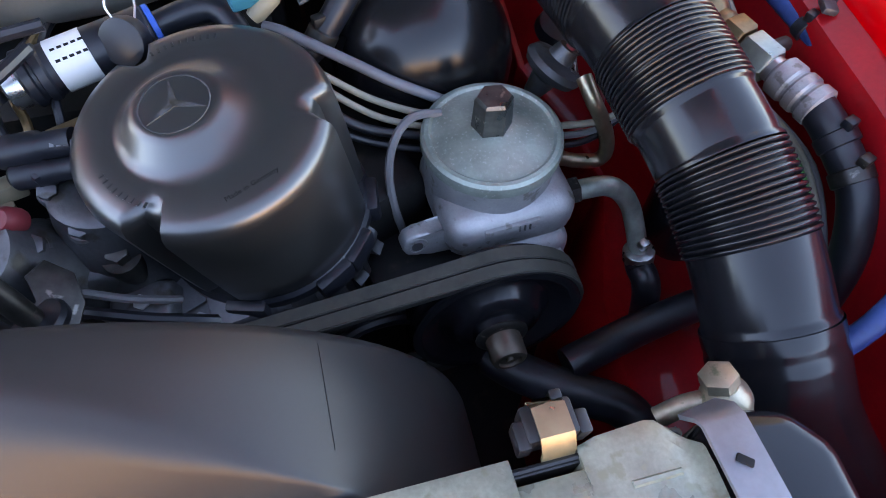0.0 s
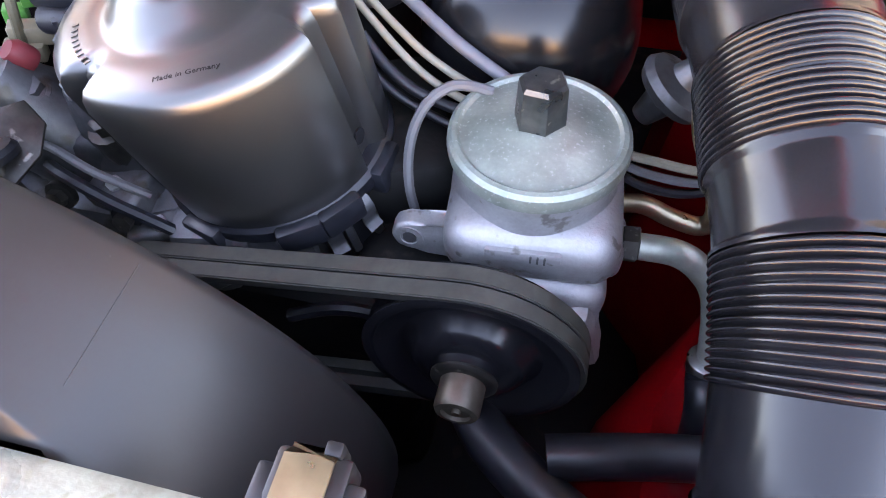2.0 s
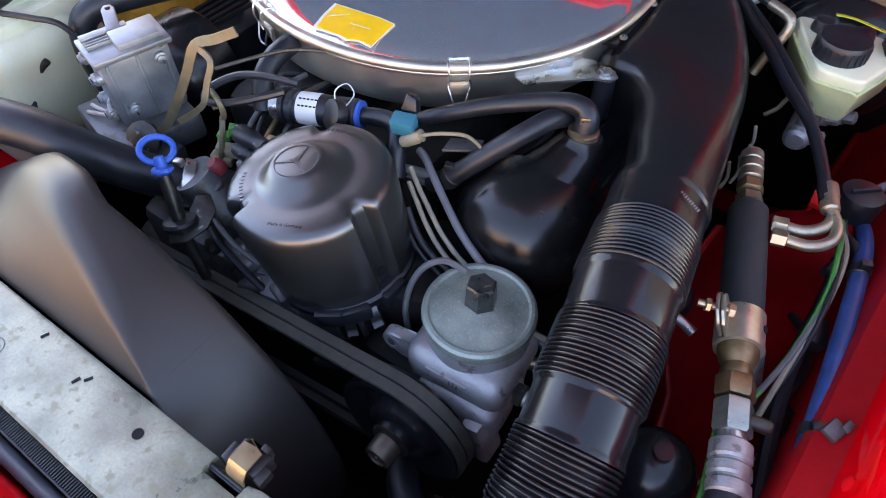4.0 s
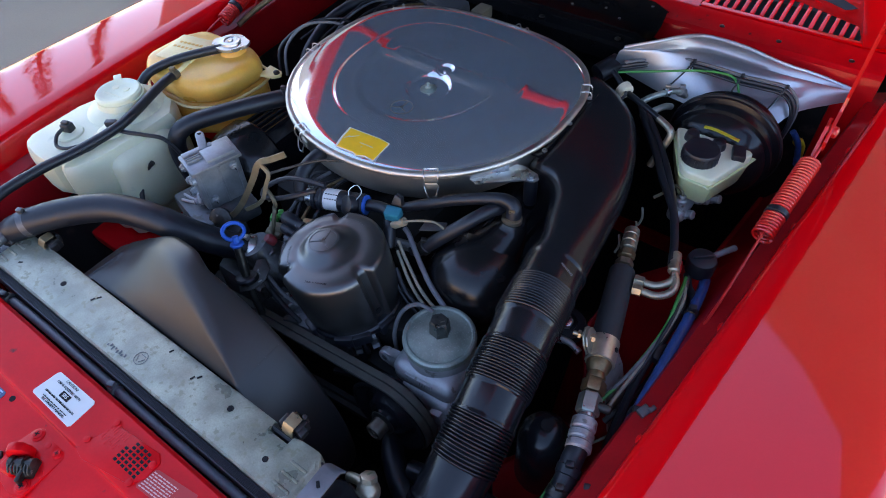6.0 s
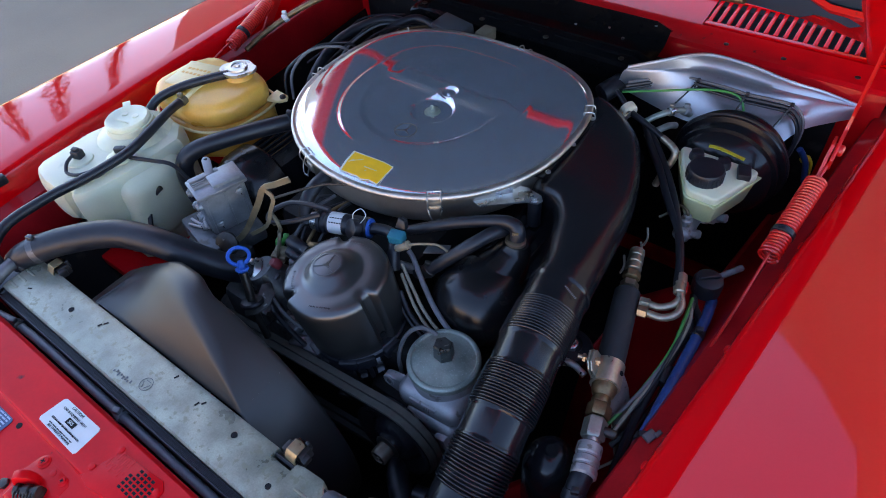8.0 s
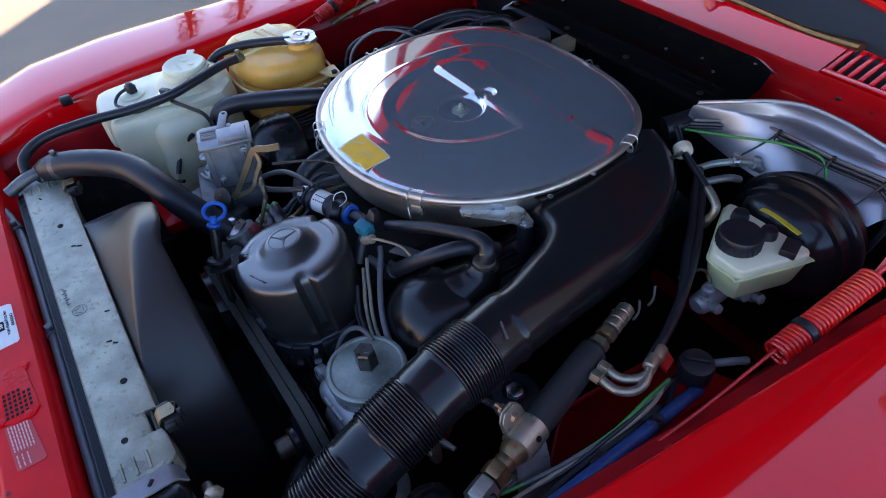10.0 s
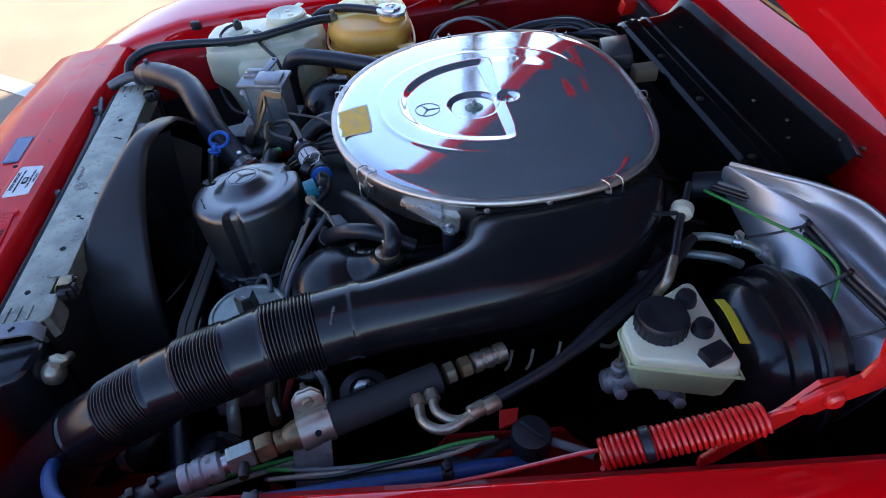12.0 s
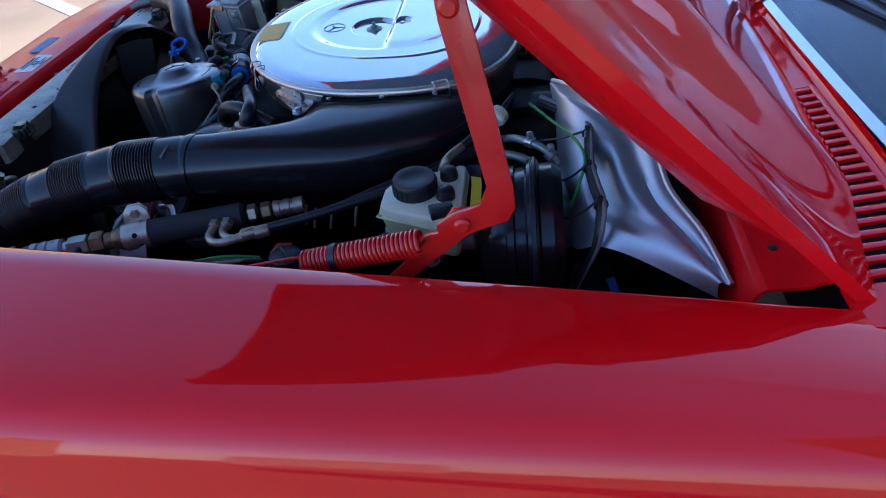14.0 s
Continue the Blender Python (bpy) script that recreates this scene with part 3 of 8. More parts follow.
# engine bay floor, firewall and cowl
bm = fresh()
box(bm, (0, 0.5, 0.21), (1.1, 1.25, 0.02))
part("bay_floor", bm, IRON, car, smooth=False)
bm = fresh()
rows = []
for x in np.linspace(-0.64, 0.64, 25):
    rows.append([(x, 1.10, 0.20), (x, 1.10, 0.74), (x, 1.105, 0.81), (x, 1.112, 0.828), (x, 1.120, 0.834), (x, 1.158, 0.838), (x, 1.165, 0.843), (x, 1.176, 0.846)])
grid_sheet(bm, rows, 0.004)
part("firewall", bm, RED_BAY, car, "red firewall and cowl edge", angle=30)
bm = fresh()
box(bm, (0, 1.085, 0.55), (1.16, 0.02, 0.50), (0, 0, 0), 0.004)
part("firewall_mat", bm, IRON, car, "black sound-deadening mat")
for wx in (0.72, -0.72):
    for wy in (0.35, 2.8):
        bm = fresh()
        revolve(bm, [(0.20, -0.09), (0.29, -0.095), (0.315, -0.07), (0.318, 0.0), (0.315, 0.07), (0.29, 0.095), (0.20, 0.09)], (wx, wy, 0.318), (1, 0, 0), 36)
        wheel = part("wheel", bm, RUBBER, car, "black tyre")
        bm = fresh()
        revolve(bm, [(0.19, -0.06), (0.20, 0.06), (0.12, 0.05), (0.05, 0.07)], (wx, wy, 0.318), (1 if wx > 0 else -1, 0, 0), 30)
        part("rim", bm, ALU, wheel)
bm = fresh()
rows = []
for x in np.linspace(-0.70, 0.70, 29):
    rows.append([(x, 1.2735, 0.8645), (x, 1.276, 0.868), (x, 1.2785, 0.873), (x, 1.280, 0.878)])
grid_sheet(bm, rows, 0.003)
part("cowl", bm, RED, car)
bm = fresh()
box(bm, (0, -0.10, 0.33), (1.14, 0.02, 0.28), (0, 0, 0), 0.004)
part("lower_panel", bm, IRON, car)
# grille of slots on the cowl
bm = fresh()
box(bm, (0, 1.230, 0.834), (1.38, 0.09, 0.004), (12, 0, 0))
part("cowl_tray", bm, INK, car, smooth=False)
grille = thing("cowl_grille", (0.47, 1.22, 0.85), "red louvred air grille in the cowl", "grille")
bm = fresh()
box(bm, (0.462, 1.188, 0.8458), (0.37, 0.012, 0.005), (12, 0, 0), 0.001)
box(bm, (0.462, 1.2685, 0.8630), (0.37, 0.009, 0.005), (12, 0, 0), 0.001)
part("grille_frame", bm, RED, grille)
for k in range(20):
    x = 0.284 + 0.0185 * k
    bm = fresh()
    box(bm, (x, 1.229, 0.8546), (0.0085, 0.074, 0.006), (12, 0, 0), 0.002)
    part("slat", bm, RED, grille)
for x0, x1 in ((-0.70, 0.275), (0.648, 0.70)):
    bm = fresh()
    grid_sheet(bm, [[(x, 1.179, 0.8445), (x, 1.22, 0.8535), (x, 1.2735, 0.8640)] for x in np.linspace(x0, x1, 8)], 0.003)
    part("cowl_panel", bm, RED, car)
for x in (0.34, 0.45, 0.58, 0.20, -0.2):
    bm = fresh()
    revolve(bm, [(0.005, 0), (0.005, 0.0015), (0.0025, 0.0025)], (x, 1.140, 0.8362), (0, 0, 1), 12)
    part("screw", bm, DARKSTEEL, car)
# windscreen, trim, wipers
def screen_y(x):
    """The foot of the curved windscreen, further back towards the sides."""
    return 1.284 + 0.02 * (x / 0.68) ** 2


bm = fresh()
rows = [[(x * (1 - 0.04 * t), screen_y(x) + 0.67 * t, 0.884 + 0.43 * t) for x in np.linspace(-0.68, 0.68, 17)] for t in (0, 0.25, 0.5, 0.75, 1)]
grid_sheet(bm, rows, 0.005)
part("windscreen", bm, GLASS, car, "clear glass windscreen")
bm = fresh()
strip(bm, [(x, screen_y(x) - 0.006, 0.8835) for x in np.linspace(-0.69, 0.69, 15)], (0, -0.45, 0.9), 0.013, 0.004)
tube(bm, [(0.69, 1.310, 0.884), (0.655, 2.00, 1.31)], 0.014, 8)
tube(bm, [(-0.69, 1.310, 0.884), (-0.655, 2.00, 1.31)], 0.014, 8)
tube(bm, [(-0.655, 2.00, 1.31), (-0.3, 1.97, 1.315), (0.3, 1.97, 1.315), (0.655, 2.00, 1.31)], 0.014, 8)
part("windscreen_frame", bm, TRIM, car, "bright metal windscreen trim")
for x0, x1 in ((-0.02, 0.52), (-0.50, 0.04)):
    bm = fresh()
    tube(bm, [(x0, 1.258, 0.888), (x0 + 0.04, 1.318, 0.916), (x1 - 0.10, 1.375, 0.950)], [0.009, 0.006, 0.004], 8, 4)
    wiper = part("wiper", bm, RUBBER, car, "black windscreen wiper")
    bm = fresh()
    tube(bm, [(x0 + 0.07, 1.355, 0.930), (x0 + 0.25, 1.370, 0.944), (x1, 1.39, 0.958)], 0.005, 6, 3)
    part("blade", bm, RUBBER, wiper)
    bm = fresh()
    revolve(bm, [(0.012, -0.02), (0.013, 0.004), (0.009, 0.009)], (x0, 1.258, 0.878), (0, -0.3, 1), 16)
    part("pivot_cap", bm, TRIM, wiper)
bm = fresh()
box(bm, (0, 2.02, 0.52), (1.36, 1.2, 0.5), (0, 0, 0), 0.04)
part("cabin", bm, DARKGLASS, car, "dark open cabin", smooth=False)
for sx in (-0.36, 0.36):
    bm = fresh()
    box(bm, (sx, 2.08, 0.80), (0.52, 0.50, 0.14), (0, 0, 0), 0.05, 4)
    box(bm, (sx, 2.40, 0.98), (0.50, 0.14, 0.52), (-12, 0, 0), 0.06, 4)
    part("seat", bm, DARKGLASS, car)
bm = fresh()
grid_sheet(bm, [[(x, y, z - 0.03 * (x / 0.66) ** 2) for x in np.linspace(-0.66, 0.66, 9)] for y, z in ((2.58, 0.872), (2.8, 0.874), (3.1, 0.858), (3.35, 0.80), (3.47, 0.74), (3.49, 0.62), (3.48, 0.40))], 0.004)
part("rear_deck", bm, RED, car, "red boot lid and tail")
bm = fresh()
grid_sheet(bm, [[(x, -0.285 - 0.05 * (1 - (x / 0.6) ** 2), z) for x in np.linspace(-0.62, 0.62, 13)] for z in (0.72, 0.60, 0.46)], 0.02)
part("radiator_grille", bm, TRIM, car, "bright radiator grille")

# hood, raised on its rear hinges
HOOD = math.atan2(0.89, 1.0)


def crown(f, s):
    """Height of the hood over its hinge line: flat flanks that narrow towards the rear, beside a raised centre."""
    bend = 0.965 - 0.30 * min(s, 0.6) / 0.6
    up = max(0.0, min(1.0, (bend - f) / 0.17))
    roll = max(0.0, (f - 0.96) / 0.04)
    return 0.862 - 0.016 * f ** 2 - 0.006 * roll ** 2 + 0.034 * up * up * (3 - 2 * up) + 0.014 * (1 - f ** 2) * up


def hood_half(s):
    return edge_x(1.2 - s) - 0.008


def hood_point(x, s, n):
    """A place on the raised hood: across, along from the rear edge, out of the crowned surface."""
    f = min(1.0, abs(x) / hood_half(s))
    z = crown(f, s)
    n -= 0.5 * (s - 1.2) ** 2 if s > 1.2 else 0.0
    return Vector((x, 1.213 - s * math.cos(HOOD) + n * math.sin(HOOD), z + s * math.sin(HOOD) + n * math.cos(HOOD)))


bm = fresh()
rows = []
for s in [0.0, 0.006, 0.02] + [0.05 * k for k in range(1, 27)] + [1.36, 1.42, 1.48, 1.53]:
    w = hood_half(s)
    half = [(f, 0.0) for f in [0.1, 0.2, 0.3, 0.4, 0.5] + [0.54 + 0.02 * k for k in range(24)]] + [(1.0, -0.006), (1.0, -0.014)]
    rim = -0.006 if s == 0 else 0.0
    row = [hood_point(-f * w, s, n + rim) for f, n in half[::-1]] + [hood_point(0, s, rim)] + [hood_point(f * w, s, n + rim) for f, n in half]
    rows.append(row)
grid_sheet(bm, rows, 0.0025)
hood = part("hood", bm, RED, car, "raised glossy red hood", angle=50)
bm = fresh()
for sg in (1, -1):
    grid_sheet(bm, [[hood_point(sg * (hood_half(s) - d), s, n * min(1.0, 0.2 + 5 * s)) for d, n in ((0.003, -0.012), (0.008, -0.022), (0.040, -0.046), (0.060, -0.058), (0.066, -0.058), (0.085, -0.030), (0.100 + 0.18 * max(0.0, 0.3 - s) / 0.3, -0.022))] for s in (0.008, 0.03, 0.06, 0.1, 0.16, 0.25, 0.4, 0.7, 1.0, 1.2, 1.50)], 0.002)
for ss, ends in (((0.010, 0.03, 0.06, 0.085), (-1, 1)), ((0.306, 0.310, 0.322, 0.326), (0.0, 1)), ((0.306, 0.310, 0.322, 0.326), (-1, -0.62)), ((1.41, 1.44, 1.50), (-1, 1))):
    grid_sheet(bm, [[hood_point(f * (hood_half(s) - 0.04), s, ((-0.042 if 0.2 < s < 1.0 else -0.030) + (0.006 if k in (0, len(ss) - 1) else 0)) * min(1.0, 0.12 + 9 * s)) for f in np.linspace(*ends, 15)] for k, s in enumerate(ss)], 0.002)
part("hood_frame", bm, RED_BAY, hood, "red inner frame of the hood")
for s0, s1 in ((0.075, 0.315), (0.317, 1.415)):
    bm = fresh()
    grid_sheet(bm, [[hood_point(f * (hood_half(s) - 0.045 - 0.22 * max(0.0, 0.3 - s) / 0.3), s, -0.022) for f in np.linspace(-1, 1, 15)] for s in np.linspace(s0, s1, 6)], 0.010)
    part("hood_liner", bm, LINER, hood, "dark insulating liner")
bm = fresh()
tube(bm, [hood_point(-0.45, 0.06, -0.034), hood_point(-0.25, 0.042, -0.026), hood_point(-0.05, 0.05, -0.030), hood_point(0.10, 0.045, -0.026), hood_point(0.25, 0.07, -0.036), hood_point(0.36, 0.12, -0.042)], 0.0065, 8, 5)
loom = part("wiring_loom", bm, BRONZE, hood, "tan taped wiring loom")
bm = fresh()
tube(bm, [hood_point(0.055, 0.046, -0.028), hood_point(0.075, 0.046, -0.027)], 0.0105, 12)
part("loom_clip", bm, WHITE, loom, "white plastic clip")

# hinge arms and their springs
for sg in (1, -1):
    arm = thing("hood_hinge_arm", (sg * 0.606, 0.80, 0.86), "red steel hood hinge arm with pivot", "hinge", "hood hinge arms")
    M = Matrix(((0, 0, sg, sg * 0.601), (1, 0, 0, 0), (0, 1, 0, 0), (0, 0, 0, 1)))
    bm = fresh()
    prism(bm, [(0.812, 1.135), (0.836, 1.135), (0.843, 1.10), (0.874, 0.935), (0.876, 0.910), (0.868, 0.894), (0.835, 0.883), (0.812, 0.868), (0.796, 0.872), (0.795, 0.890), (0.812, 0.903), (0.842, 0.914), (0.850, 0.935), (0.816, 1.10)], M, 0.005, 0.0012)
    part("arm", bm, REDSPRING, arm)
    bm = fresh()
    prism(bm, [(0.79, 0.872), (0.812, 0.905), (0.836, 0.905), (0.838, 0.88), (0.815, 0.862), (0.745, 0.795), (0.728, 0.79), (0.728, 0.805)], M @ Matrix.Translation((0, 0, -0.007)), 0.005, 0.001)
    part("link", bm, REDSPRING, arm)
    for p in ((0.822, 0.892), (0.826, 1.112)):
        bm = fresh()
        revolve(bm, [(0.008, -0.009), (0.009, -0.007), (0.009, 0.008), (0.006, 0.0105)], (sg * 0.603, *p), (sg, 0, 0), 16)
        part("pivot", bm, REDSPRING, arm)
    bm = fresh()
    prism(bm, [(0.808, 1.116), (0.838, 1.108), (0.836, 1.122), (0.812, 1.142)], M @ Matrix.Translation((0, 0, -0.010)), 0.010, 0.002)
    part("hood_bracket", bm, REDSPRING, arm)
    sp = thing("hood_spring", (sg * 0.59, 0.70, 0.82), "red coiled tension spring with a black band", "spring", "hood springs")
    a, b = (sg * 0.586, 0.632, 0.820), (sg * 0.598, 0.775, 0.861)
    bm = fresh()
    coil(bm, a, b, 0.0135, 0.0024, 27)
    part("coil", bm, REDSPRING, sp)
    bm = fresh()
    tube(bm, [vec(b) + vec((0, -0.004, 0)), (sg * 0.600, 0.782, 0.872), (sg * 0.602, 0.80, 0.879)], 0.0024, 8, 4)
    part("hook", bm, REDSPRING, sp)
    bm = fresh()
    tube(bm, [vec(a) + vec((0, 0.004, 0.008)), (sg * 0.585, 0.615, 0.826), (sg * 0.580, 0.53, 0.803), (sg * 0.575, 0.463, 0.79)], 0.0022, 8, 4)
    part("rod", bm, REDSPRING, sp)
    bm = fresh()
    w = (vec(b) - vec(a)).normalized()
    revolve(bm, [(0.0155, 0), (0.0168, 0.001), (0.0168, 0.009), (0.0155, 0.010)], vec(a) + w * 0.040, w, 24)
    part("band", bm, RUBBER, sp, "black rubber band")

# black cover over the heater box
cover = thing("heater_cover", (-0.05, 1.0, 0.83), "glossy black plenum cover with ribs and screws", "cover")
bm = fresh()
rows = []
for f in np.linspace(0, 1, 20):
    x = -0.335 + 0.575 * f
    end = 0.012 * max(0, abs(f - 0.5) - 0.47) / 0.03
    rows.append([(x, 0.965, 0.80), (x, 0.966, 0.832 - end), (x, 0.972, 0.838 - end), (x, 0.993, 0.840 - end), (x, 0.996, 0.8428 - end), (x, 0.999, 0.840 - end), (x, 1.015, 0.841 - end), (x, 1.018, 0.8438 - end),
                 (x, 1.021, 0.841 - end), (x, 1.05, 0.842 - end), (x, 1.075, 0.848 - end), (x, 1.088, 0.862 - end), (x, 1.096, 0.872 - end), (x, 1.108, 0.866 - end)])
grid_sheet(bm, rows, 0.004)
part("cover_plate", bm, PLENUM, cover)
for x in (-0.30, -0.14, 0.02, 0.19):
    bm = fresh()
    revolve(bm, [(0.006, 0), (0.006, 0.002), (0.003, 0.004)], (x, 0.981, 0.840), (0, 0, 1), 12)
    part("screw", bm, DARKSTEEL, cover)
for x, y in ((-0.24, 1.06), (0.05, 1.055), (0.12, 1.07), (0.16, 1.05), (0.21, 1.09)):
    bm = fresh()
    revolve(bm, [(0.003, 0), (0.003, 0.0015)], (x, y, 0.8435 + (0.021 if y > 1.08 else 0.003 if y > 1.06 else 0)), (0, 0, 1), 10)
    part("screw", bm, STEEL, cover)
# ---- radiator ----
rad = thing("radiator", (-0.02, -0.02, 0.35), "car radiator with galvanised top frame and dark fins", "radiator")
bm = fresh()
prof = [(-0.036, 0.790), (-0.036, 0.811), (-0.0335, 0.814), (0.019, 0.8145), (0.021, 0.8137), (0.026, 0.8133), (0.0285, 0.8118), (0.029, 0.808), (0.029, 0.78), (0.0255, 0.78), (0.0255, 0.806), (-0.033, 0.808), (-0.033, 0.790)]
xs = [-0.335, -0.33, -0.2, -0.1, 0.0, 0.1, 0.205, 0.215, 0.2151, 0.2475, 0.2476, 0.252, 0.258, 0.266, 0.275, 0.283, 0.288, 0.292, 0.296, 0.300, 0.306]
rings = []
for x in xs:
    pull = 0.0125 if 0.2151 <= x <= 0.2475 else 0.0
    wave = float(np.interp(x, [0.2475, 0.252, 0.258, 0.275, 0.284, 0.289, 0.294, 0.299, 0.306], [-0.002, -0.001, 0.0005, 0.0015, 0.002, 0.0005, -0.006, -0.011, -0.015]))
    wave = wave if x > 0.2475 else 0.0
    rings.append([(x, y + (wave - pull if y > 0 else 0), z) for y, z in prof])
loft(bm, rings)
frame_top = part("top_frame", bm, RADFRAME, rad, "pale galvanised top rail, stained and scratched", angle=30)
for x, y, a, b in ((-0.197, 0.0, 0.0042, 0.0042), (0.158, 0.0075, 0.0042, 0.0042), (0.24, -0.012, 0.0038, 0.0038)):
    bm = fresh()
    revolve(bm, [(a, 0), (a, 0.0006)], (x, y, 0.8146), (0, 0, 1), 18)
    part("hole", bm, INK, frame_top)
for x, y, rz in ((-0.135, 0.002, 70), (-0.13, 0.009, 60), (0.085, 0.002, 75), (0.092, 0.008, 60), (0.03, 0.012, 70), (-0.29, -0.02, 30)):
    bm = fresh()
    box(bm, (x, y + 0.006, 0.815), (0.0065, 0.0022, 0.0006), (0, 0, rz))
    part("slot", bm, INK, frame_top)
bm = fresh()
revolve(bm, [(0.0095, 0), (0.0095, 0.0004), (0.0089, 0.0004), (0.0089, 0)], (0.005, -0.012, 0.8145), (0, 0, 1), 28, caps=False)
for k in range(3):
    a = radians(90 + 120 * k)
    box(bm, (0.005 + 0.0045 * math.cos(a), -0.012 + 0.0045 * math.sin(a), 0.8147), (0.0088, 0.0007, 0.0004), (0, 0, 90 + 120 * k + 90))
part("stamped_ring", bm, ALU_DARK, frame_top)
for k in range(8):
    bm = fresh()
    box(bm, (-0.050 + 0.005 * k, -0.024 + 0.002 * (k % 2), 0.8148), (0.0024, 0.003 + 0.0015 * (k % 3), 0.0004), (0, 0, 10))
    part("stamped_bar", bm, ALU_DARK, frame_top)
for y in (-0.024, -0.010, 0.004):
    for x in (-0.322, 0.278):
        bm = fresh()
        tube(bm, [(x - 0.012, y, 0.8143), (x + 0.012, y, 0.8143)], 0.0018, 6)
        part("pressed_rib", bm, RADFRAME, frame_top)
bm = fresh()
box(bm, (-0.018, -0.016, 0.57), (0.63, 0.05, 0.43), (0, 0, 0), 0.003)
part("core", bm, FIN, rad, "dark finned core")
bm = fresh()
box(bm, (0, 0, 0), (0.0010, 0.010, 0.385))
fin_mesh = finish("fin", bm, FIN, smooth=False)
for k in range(260):
    f = fin_mesh if k == 0 else new("fin", fin_mesh.data)
    f.parent = rad
    f.matrix_parent_inverse = Matrix.Identity(4)
    f.location = Vector((-0.328 + 0.627 * k / 259, -0.042, 0.612)) - rad.matrix_basis.translation
    tagged(f)
for k in range(8):
    bm = fresh()
    tube(bm, [(-0.33, -0.0472, 0.804 - 0.006 * k), (0.30, -0.0472, 0.804 - 0.006 * k)], 0.0011, 6)
    part("cooling_tube", bm, FIN, rad)
# end tanks
bm = fresh()
prism(bm, [(0.304, -0.052), (0.304, 0.022), (0.330, 0.030), (0.362, 0.022), (0.378, 0.0), (0.376, -0.035), (0.36, -0.052)], Matrix.Translation((0, 0, 0.34)), 0.462, 0.012, 4)
part("end_tank", bm, BLACK, rad, "black plastic end tank")
bm = fresh()
prism(bm, [(-0.337, -0.05), (-0.337, 0.02), (-0.365, 0.026), (-0.392, 0.015), (-0.40, -0.03), (-0.37, -0.05)][::-1], Matrix.Translation((0, 0, 0.34)), 0.462, 0.01, 3)
part("end_tank", bm, BLACK, rad, "black plastic end tank")
bm = fresh()
strip(bm, [(0.313, 0.030, 0.808), (0.314, 0.0235, 0.821), (0.3145, 0.019, 0.8235), (0.3155, -0.017, 0.824), (0.3165, -0.044, 0.823), (0.3168, -0.048, 0.812)], (0, 0, 1), 0.022, 0.0025)
part("strap", bm, STRAPZINC, rad, "bent plated strap over the tank seam")
for y in (0.0, -0.03):
    bm = fresh()
    box(bm, (0.3145 - y * 0.12, y, 0.8255), (0.008, 0.004, 0.002), (0, 0, -40), 0.0008)
    part("slot", bm, INK, rad)
bm = fresh()
tube(bm, [(-0.358, 0.03, 0.806), (-0.352, 0.012, 0.824), (-0.346, -0.02, 0.826), (-0.345, -0.055, 0.812)], 0.010, 10, 4)
box(bm, (-0.352, 0.012, 0.818), (0.03, 0.035, 0.02), (0, 0, 8), 0.006)
part("tank_clamp", bm, ALU_DARK, rad, "grey clamp at the tank seam")
# drain fitting with pipe
drain = thing("radiator_fitting", (0.338, 0.045, 0.77), "worn brass vent fitting with hex cap", "fitting")
bm = fresh()
hexnut(bm, (0.3425, 0.0440, 0.7845), (-0.25, 0.45, 0.86), 0.0104, 0.0088)
part("hex_cap", bm, PALEBRASS, drain)
bm = fresh()
revolve(bm, [(0.006, -0.016), (0.0110, -0.013), (0.0140, -0.006), (0.0145, 0.0), (0.0130, 0.006), (0.0085, 0.0105), (0.0075, 0.012)], (0.346, 0.0375, 0.776), (-0.25, 0.40, 0.88), 24)
part("body", bm, PALEBRASS, drain)
bm = fresh()
tube(bm, [(0.340, 0.040, 0.774), (0.325, 0.041, 0.770), (0.311, 0.040, 0.762)], 0.0062, 12)
part("pipe", bm, PALEBRASS, drain)
# retaining clips on the frame
for x, y in ((0.238, 0.037), (-0.292, 0.034)):
    clip = thing("retaining_clip", (x, y, 0.80), "brass-coloured spring clip on a black plastic lug", "clip", "retaining clips")
    bm = fresh()
    box(bm, (x, y + 0.003, 0.811), (0.026, 0.018, 0.018), (0, 0, 0), 0.002)
    box(bm, (x - 0.0145, y - 0.001, 0.812), (0.007, 0.014, 0.014), (0, 0, 0), 0.0015)
    box(bm, (x + 0.0145, y - 0.001, 0.812), (0.007, 0.012, 0.014), (0, 10, 0), 0.0015)
    box(bm, (x + 0.006, y + 0.013, 0.816), (0.006, 0.005, 0.014), (0, 0, 0), 0.001)
    part("lug", bm, SHROUD, clip)
    bm = fresh()
    strip(bm, [(x, y - 0.0125, 0.811), (x, y - 0.0115, 0.818), (x, y - 0.0075, 0.8235), (x, y - 0.006, 0.825), (x, y + 0.008, 0.825), (x, y + 0.0125, 0.820), (x, y + 0.013, 0.806)], (0, -1, 1), 0.0165, 0.0014)
    part("spring", bm, CLIPGOLD, clip)

# ---- fan shroud and fan ----
CX, CZ, RR = -0.045, 0.617, 0.270
shroud = thing("fan_shroud", (CX, 0.06, 0.40), "charcoal plastic fan shroud with a round collar", "fan shroud")


def ring_point(a, y, r=RR):
    return (CX + r * math.cos(a), y, CZ + r * math.sin(a))


def crest_y(x):
    """Where the sloping front plate rolls over into the round collar."""
    return float(np.interp(x, [-0.30, -0.235, -0.20, -0.15, -0.08, -0.02, 0.0, 0.05, 0.085, 0.107, 0.125, 0.136, 0.145], [0.035, 0.037, 0.070, 0.094, 0.104, 0.098, 0.091, 0.075, 0.061, 0.050, 0.041, 0.036, 0.034]))


